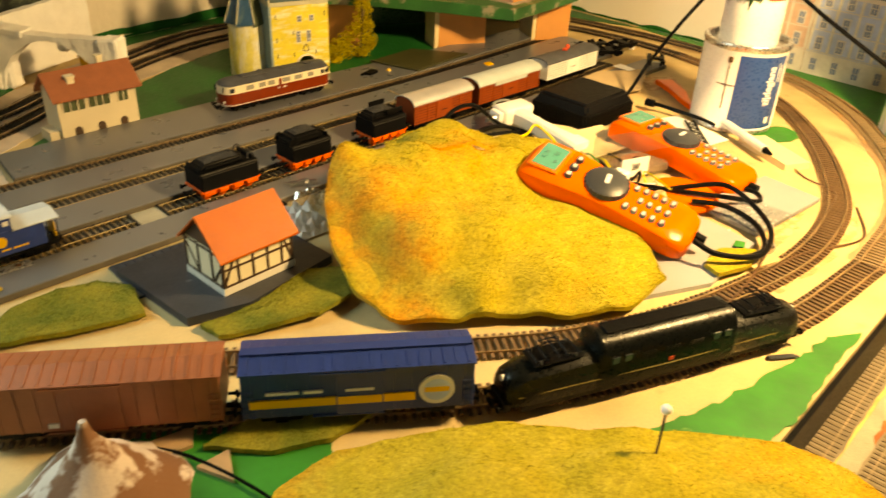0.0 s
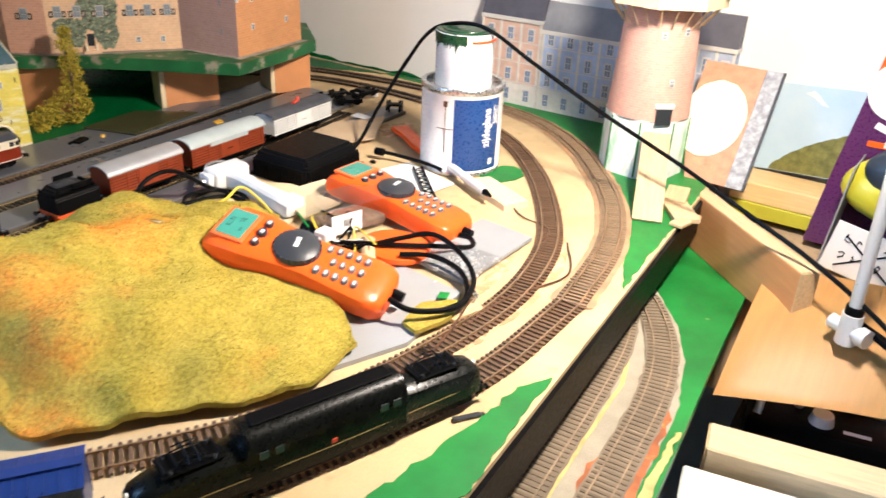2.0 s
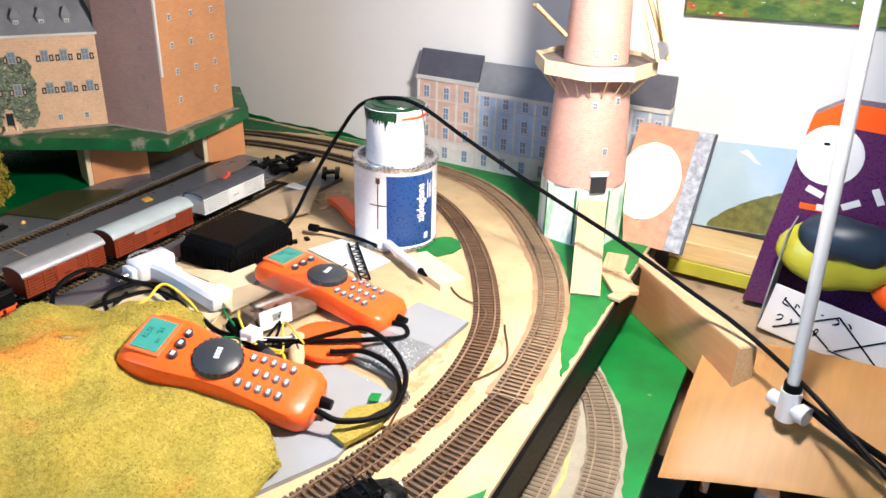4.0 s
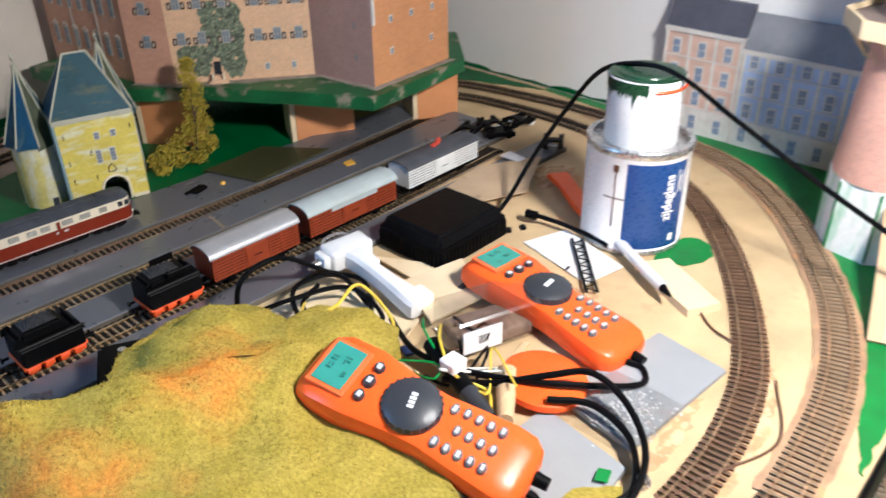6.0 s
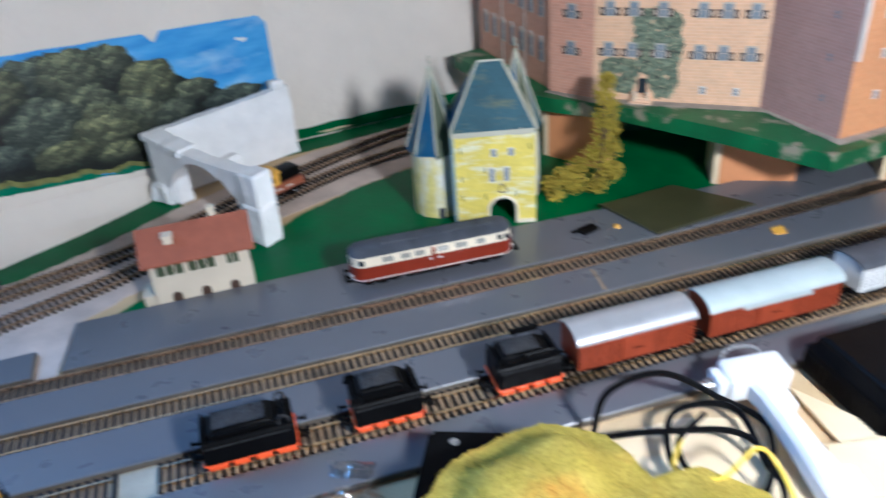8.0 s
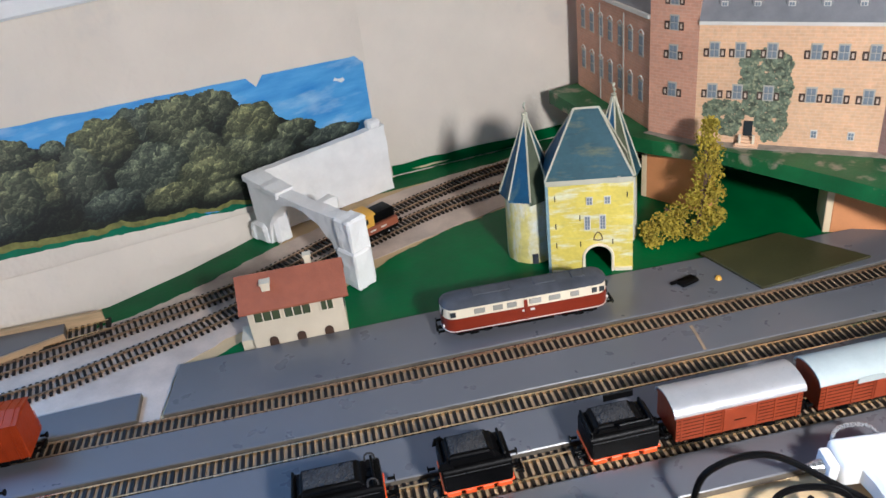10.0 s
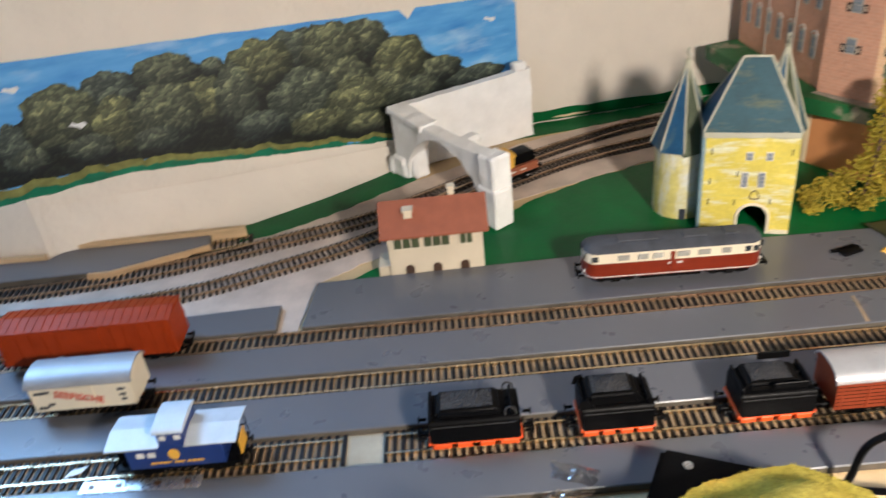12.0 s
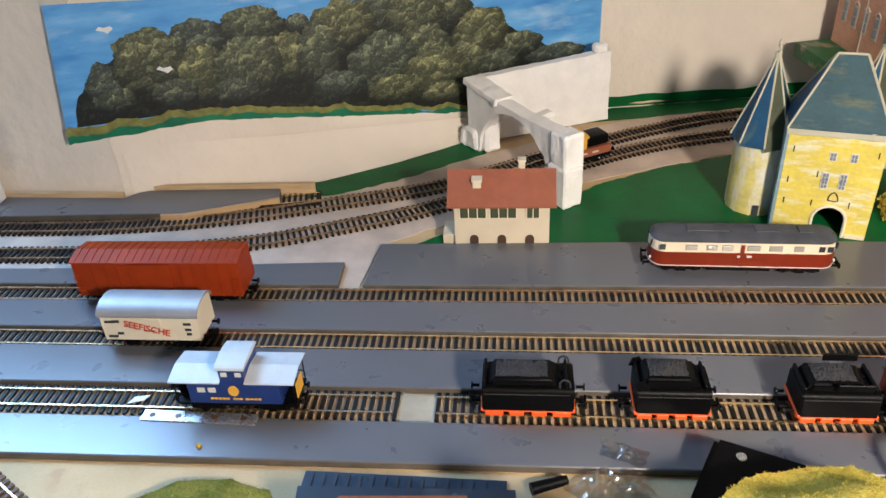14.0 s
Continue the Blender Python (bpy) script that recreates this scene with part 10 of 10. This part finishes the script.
# plank standing on the lower board
u = Vector((0.150, 0.157, 0)).normalized()
n = Vector((-u.y, u.x, 0))
bm = BM()
box(bm, 0.0, 0.222, -0.022, 0.0, 0.0, 0.070, 0.0008)
pl = thing("plank", pose(1.128, 0.214, ZL, 0, 0, math.degrees(math.atan2(u.y, u.x))), "red-brown varnished plank standing on its edge", "plank")
part("board", bm, M["wood_red"], pl)
bm = BM()
box(bm, -0.0012, 0.0002, -0.0218, -0.0002, 0.0002, 0.0698)
part("end_grain", bm, M["wood"], pl, "pale sawn end grain")
part("top_edge", box(BM(), 0.0004, 0.2216, -0.0216, -0.0004, 0.0698, 0.0708), M["wood"], pl, "pale planed top edge")

# bent plywood sheet
bm = BM()
nx, ny = 16, 24
g = []
for i in range(nx + 1):
    row = []
    for j in range(ny + 1):
        f, y = i / nx, 0.252 - 0.50 * j / ny
        x = 1.025 + 0.28 * (0.252 - y) * (1 - f) * 0.9 + 0.185 * f
        z = -0.104 + 0.066 * math.sin(f * 1.75) + 0.016 * math.sin(math.pi * min(1, (0.252 - y) / 0.34))
        row.append(bm.verts.new((x, y, z)))
    g.append(row)
for i in range(nx):
    for j in range(ny):
        bm.faces.new((g[i][j], g[i + 1][j], g[i + 1][j + 1], g[i][j + 1]))
bmesh.ops.solidify(bm, geom=bm.faces[:], thickness=0.004)
solo("plywood_sheet", bm, M["ply_sheet"], "honey-coloured plywood sheet bent over the desk", "plywood sheet", smooth=True)
bm = BM()
box(bm, 0, 0.36, 0, 0.042, -0.090, 0.0, 0.002)
M["wood_pale"] = mat("pale_planed_wood", (0.74, 0.60, 0.38), 0.6, var=0.12, coarse=20, fine=200, stretch=(1, 14, 14))
wbar = thing("wooden_bar", pose(1.010, 0.246, -0.122, 0, 0, -79) @ pose(0, -0.045, 0), "thick pale wooden bar before the plywood", "wooden bar")
part("beam", bm, M["wood_pale"], wbar)
part("end_grain", box(BM(), -0.0008, 0.0002, 0.0012, 0.0408, -0.0888, -0.0012), M["wood"], wbar, "sawn end grain")
part("knot", cyl(BM(), 0.0035, 0.0035, 0, 0.0006, 12, pose(0.055, -0.0004, -0.030, 90, 0, 0)), M["cardboard"], wbar, "small dark knot")
wb = thing("white_box", pose(0.94, 0.246, -0.2148, 0, 0, -79), "white box with a lifted lid edge before the wooden bar", "box")
part("body", box(BM(), 0.0, 0.34, -0.088, 0.012, 0.0, 0.068, 0.002), M["glow_white"], wb)
part("lid", box(BM(), -0.003, 0.343, -0.090, 0.014, 0.0682, 0.075, 0.002), M["glow_white"], wb, "white flat lid")
dv = thing("black_device", pose(1.075, 0.165, -0.2148, 0, 0, -79), "black electronic device with a grey knob under the plywood", "device")
part("case", box(BM(), -0.06, 0.10, -0.020, 0.035, 0, 0.088, 0.004, seg=2), M["black"], dv, smooth=True)
part("knob", cyl(BM(), 0.012, 0.010, 0.088, 0.098, 20, pose(0.01, 0.002, 0)), M["steel"], dv, smooth=True)
part("lettering_bar", box(BM(), 0.03, 0.055, -0.008, -0.003, 0.088, 0.0885), M["paper"], dv)
part("handle", tube(BM(), [(-0.05, -0.01, 0.088), (-0.045, 0.0, 0.105), (-0.02, 0.012, 0.106), (-0.01, 0.02, 0.088)], 0.004, 8), M["steel"], dv, smooth=True)
bm = BM()
box(bm, -0.02, 0.02, -0.014, 0.014, 0, 0.030, 0.002)
solo("sponge_block", bm, M["cardboard"], "small brown block beside the device", "block", m=pose(1.085, 0.035, -0.1268, 0, 0, -79))

# desk lamp: pole, joint, head
dl = thing("desk_lamp", pose(1.10, 0.158, 0.0), "silver desk lamp with a pole arm, joint and black struts", "desk lamp")
part("pole", tube(BM(), [(0, 0, -0.02), (0, 0.005, 0.14), (0, 0.018, 0.48), (0, 0.022, 0.58)], 0.0060, 14), M["steel"], dl, "brushed steel pole", smooth=True)
part("collar", cyl(BM(), 0.0085, 0.0085, -0.012, -0.004, 20), M["black"], dl, "black rubber collar", smooth=True)
jt = part("joint", cyl(BM(), 0.0100, 0.0100, -0.044, -0.012, 22), M["steel"], dl, "silver joint block", smooth=True)
part("joint_knob", cyl(BM(), 0.0075, 0.0075, -0.020, 0.020, 18, pose(0, 0.0, -0.030, 90, 0, -30)), M["steel"], jt, smooth=True)
part("joint_knob", cyl(BM(), 0.0095, 0.0095, 0.012, 0.021, 18, pose(0, 0.0, -0.030, 90, 0, -30)), M["steel"], jt, smooth=True)
for q in ((-0.03, -0.16, -0.068), (-0.06, -0.20, -0.094)):
    part("strut", tube(BM(), [(0.004, -0.006, -0.022), q], 0.0036, 8, 0.02), M["black"], dl, "thin black strut", smooth=True)
cl = part("clamp", box(BM(), -0.075, -0.045, -0.215, -0.165, -0.112, -0.085, 0.004, seg=2), M["black"], dl, "black clamp", smooth=True)
part("clamp_screw", cyl(BM(), 0.012, 0.012, 0, 0.03, 18, pose(-0.085, -0.14, -0.100, 0, 90, 90)), M["black"], cl, smooth=True)
part("upper_arm", tube(BM(), [(0, 0.022, 0.58), (-0.06, 0.03, 0.66), (LAMP[0] - 1.10, LAMP[1] - 0.158, LAMP[2] + 0.095)], 0.0072, 12), M["steel"], dl, smooth=True)
bm = BM()
cyl(bm, 0.060, 0.03, 0, 0.09, 28, pose(LAMP[0] - 1.10, LAMP[1] - 0.158, LAMP[2] + 0.008), cap=False)
bmesh.ops.solidify(bm, geom=bm.faces[:], thickness=0.002)
part("shade", bm, M["steel"], dl, "round metal shade", smooth=True)

# carton with packaging
ct = thing("open_carton", pose(1.30, 0.216, -0.0695, 0, 0, -93) @ pose(0, 0, 0, 0, 9, 0), "white open carton with crossed-out marker writing", "carton")
part("front", box(BM(), 0.0, 0.24, -0.002, 0.0, 0.010, 0.072, 0.0005), M["paper"], ct)
# side of the white carton coloured grey in place of shade
part("side", box(BM(), -0.002, 0.0, 0.0, 0.10, 0.010, 0.135, 0.0005), M["plate"], ct, "white side flap, its shade put into a grey colour", m=pose(0, 0, 0, 0, -4, 0))
part("base", box(BM(), 0.0, 0.24, 0.0005, 0.10, 0.008, 0.0098), M["paper"], ct)
part("back", box(BM(), 0.0, 0.24, 0.098, 0.10, 0.010, 0.10), M["paper"], ct)
rng = random.Random(8)
for row in range(2):
    for k in range(6 if row == 0 else 4):
        x, z = 0.018 + 0.014 * k, 0.055 - 0.022 * row
        pts = [(x + rng.uniform(-0.004, 0.004), -0.0026, z + rng.uniform(-0.006, 0.006)) for _ in range(4)]
        part("marker_stroke", tube(BM(), pts, 0.0008, 4, 0.004), M["black"], ct)
for a, b in (((0.015, 0.018), (0.075, 0.062)), ((0.015, 0.058), (0.078, 0.020)), ((0.075, 0.062), (0.13, 0.022)), ((0.085, 0.020), (0.132, 0.060)), ((0.078, 0.018), (0.125, 0.018))):
    part("marker_stroke", tube(BM(), [(a[0], -0.0027, a[1]), (b[0], -0.0027, b[1])], 0.0010, 4, 0.02), M["black"], ct, "crossing-out marker line")
pk = thing("toy_package", pose(1.362, 0.236, -0.0598, 0, 0, -91), "purple and orange toy package standing in the carton", "package")
bm = BM()
prof = [(-0.008, 0.0), (0.20, 0.0), (0.20, 0.262), (0.053, 0.264), (0.0255, 0.246), (0.004, 0.100)]
lo = [bm.verts.new((x, 0.0, z)) for x, z in prof]
hi = [bm.verts.new((x, 0.03, z)) for x, z in prof]
bm.faces.new(lo)
bm.faces.new(hi[::-1])
for i in range(len(prof)):
    bm.faces.new((lo[i], lo[(i + 1) % 6], hi[(i + 1) % 6], hi[i]))
part("carton", bm, M["purple"], pk, "purple printed card")
bm = BM()
pts = [(0.0225, 0.222), (0.0255, 0.2462), (0.053, 0.2642), (0.20, 0.2622), (0.20, 0.232), (0.05, 0.238)]
bm.faces.new([bm.verts.new((x, -0.0006, z)) for x, z in pts])
part("orange_band", bm, M["orange"], pk, "orange printed top")
bm = BM()
cyl(bm, 0.035, 0.035, 0.0004, 0.0016, 30, pose(0.052, 0, 0.203, 90, 0, 0))
dsk = part("white_disc", bm, M["paper"], pk, "white printed disc")
for x, z, w in ((0.046, 0.216, 0.006), (0.066, 0.212, 0.007), (0.058, 0.196, 0.005)):
    part("dark_spot", box(BM(), x - w / 2, x + w / 2, -0.0020, -0.0016, z - 0.0014, z + 0.0014), M["black"], dsk)
for x, z, a in ((0.045, 0.158, 20), (0.085, 0.150, -30), (0.110, 0.165, 60), (0.06, 0.140, 0)):
    part("printed_shape", box(BM(), -0.010, 0.010, -0.0012, -0.0002, -0.004, 0.004, 0.0004, m=pose(x, 0, z, 0, a, 0)), M["paper"], pk, "pale printed shape")
part("orange_patch", box(BM(), 0.032, 0.058, -0.0009, -0.0001, 0.135, 0.142), M["orange"], pk)
for (x, y, z), (sx, sy, sz), key, lab in (((1.325, 0.150, 0.040), (0.022, 0.066, 0.040), "lime", "lime yellow padded toy bag in the carton"), ((1.318, 0.145, 0.062), (0.022, 0.052, 0.026), "navy_cloth", "dark blue padded toy bag in the carton"), ((1.325, 0.06, 0.012), (0.020, 0.05, 0.030), "orange", "orange padded toy in the carton")):
    bm = BM()
    bmesh.ops.create_uvsphere(bm, u_segments=24, v_segments=14, radius=1.0, matrix=pose(x, y, z, 0, 20, 0) @ Matrix.Diagonal((sx, sy, sz, 1)))
    for v in bm.verts:
        v.co += Vector((0.004, 0.006, 0.005)) * noise.noise(v.co * 35)
    solo("padded_toy", bm, M[key], lab, "padded toy", "padded toys", smooth=True)

# leaning print with a white disc, sea painting, ledge, poppy painting
lp = thing("leaning_print", face_frame((1.318, 0.422, 0.0012), (0.01, -1.0, -0.02), (-0.79, 0.0, 0.61)), "brick print panel with a white paper disc and grey stone strip", "print panel")
bm = BM()
prism(bm, [(0.026, 0.0), (0.078, 0.0), (0.078, 0.165), (0.0, 0.165), (0.0, 0.090)], -0.003, 0.0)
part("panel", bm, M["mill_flat"], lp, "orange brick print")
part("stone_strip", box(BM(), 0.0785, 0.0985, 0.0, 0.165, -0.003, 0.0006), M["stone_strip"], lp, "grey stone print strip")
bm = BM()
ring = [(0.034 + 0.041 * math.cos(k * math.pi / 24) * (1 + 0.02 * noise.noise((k * 0.7, 2, 0))), 0.086 + 0.054 * math.sin(k * math.pi / 24) * (1 + 0.03 * noise.noise((k * 0.5, 7, 0)))) for k in range(48)]
prism(bm, ring, 0.0004, 0.0014)
part("paper_disc", bm, M["card_cream"], lp, "cream paper disc cut by hand")
part("edge_strip", box(BM(), 0.0990, 0.1020, 0.0, 0.165, -0.004, 0.001), M["slab"], lp)
sp2 = thing("sea_painting", face_frame((1.460, 0.342, -0.0125), (0.0, -1.0, 0.055), (-1.0, 0.0, 0.10)), "small painting of blue sea and a yellow-green hill", "painting")
part("canvas", box(BM(), 0.0, 0.20, 0.0, 0.119, -0.004, 0.0), M["seaside"], sp2)
bm = BM()
pts = [(0.022 + 0.178 * i / 44, 0.004 + 0.068 * (1 - (1 - min(1.0, i / 38)) ** 1.8) ** 0.8 + 0.0028 * noise.noise((i * 0.55, 0, 0)) + 0.0018 * noise.noise((i * 1.7, 3, 0))) for i in range(45)]
bm.faces.new([bm.verts.new((x, y, 0.0006)) for x, y in [(0.022, 0.001), (0.20, 0.001)] + pts[::-1]])
part("painted_hill", bm, M["bank"], sp2, "yellow-green painted hill")
bm = BM()
bm.faces.new([bm.verts.new((x, y, 0.0005)) for x, y in rough_outline([(0.050, 0.108), (0.062, 0.104), (0.074, 0.095), (0.082, 0.093), (0.076, 0.099), (0.068, 0.108), (0.060, 0.113)], 0.003, 0.0012, 4)])
part("painted_gull", bm, M["paper"], sp2, "small white painted gull")
bm = BM()
box(bm, 1.395, 1.459, 0.10, 0.352, -0.040, -0.0135, 0.0012)
solo("wooden_ledge", bm, M["wood_yellow"], "pale yellow wooden ledge below the sea painting", "ledge")
bm = BM()
box(bm, 1.392, 1.4585, 0.10, 0.350, -0.0598, -0.0402, 0.001)
solo("lime_strip", bm, M["lime"], "lime yellow strip under the ledge", "strip")
pp = thing("poppy_painting", pose(1.488, 0.397, 0.266, 90, 0, -90) @ pose(0, 0, 0, 0, 0, 1.5), "painting of a poppy meadow on the white wall", "painting")
part("canvas", box(BM(), 0.0, 0.42, 0.0, 0.30, -0.001, 0.012, 0.001), M["poppy"], pp)

# toy engine on the window sill
te = thing("toy_engine", wall_matrix(0.012, SILL, -0.045) @ pose(0, 0.0062, 0), "dark green toy engine with red wheels on the sill", "toy engine")
part("boiler", cyl(BM(), 0.011, 0.011, -0.045, 0.030, 20, pose(0, 0.028, 0, 0, 90, 0)), M["dgreen"], te, smooth=True)
part("frame", box(BM(), -0.055, 0.045, 0.010, 0.018, -0.010, 0.010, 0.001), M["dgreen"], te)
part("cab", box(BM(), -0.060, -0.036, 0.016, 0.050, -0.013, 0.013, 0.001), M["frame_white"], te, "pale cab")
for x in (-0.040, -0.015, 0.008, 0.030):
    part("wheel", cyl(BM(), 0.0088, 0.0088, 0.010, 0.014, 20, pose(x, 0.0088, 0)), M["red_print"], te, "red wheel", smooth=True)
part("chimney", cyl(BM(), 0.004, 0.005, 0.0, 0.016, 12, pose(0.022, 0.038, 0, -90, 0, 0)), M["dgreen"], te, smooth=True)
bm = BM()
box(bm, 0.115, 0.165, 0.0062, 0.030, -0.085, -0.060, 0.002)
solo("dark_case", bm, M["black"], "small dark case on the window sill", "case", m=wall_matrix(0, SILL))
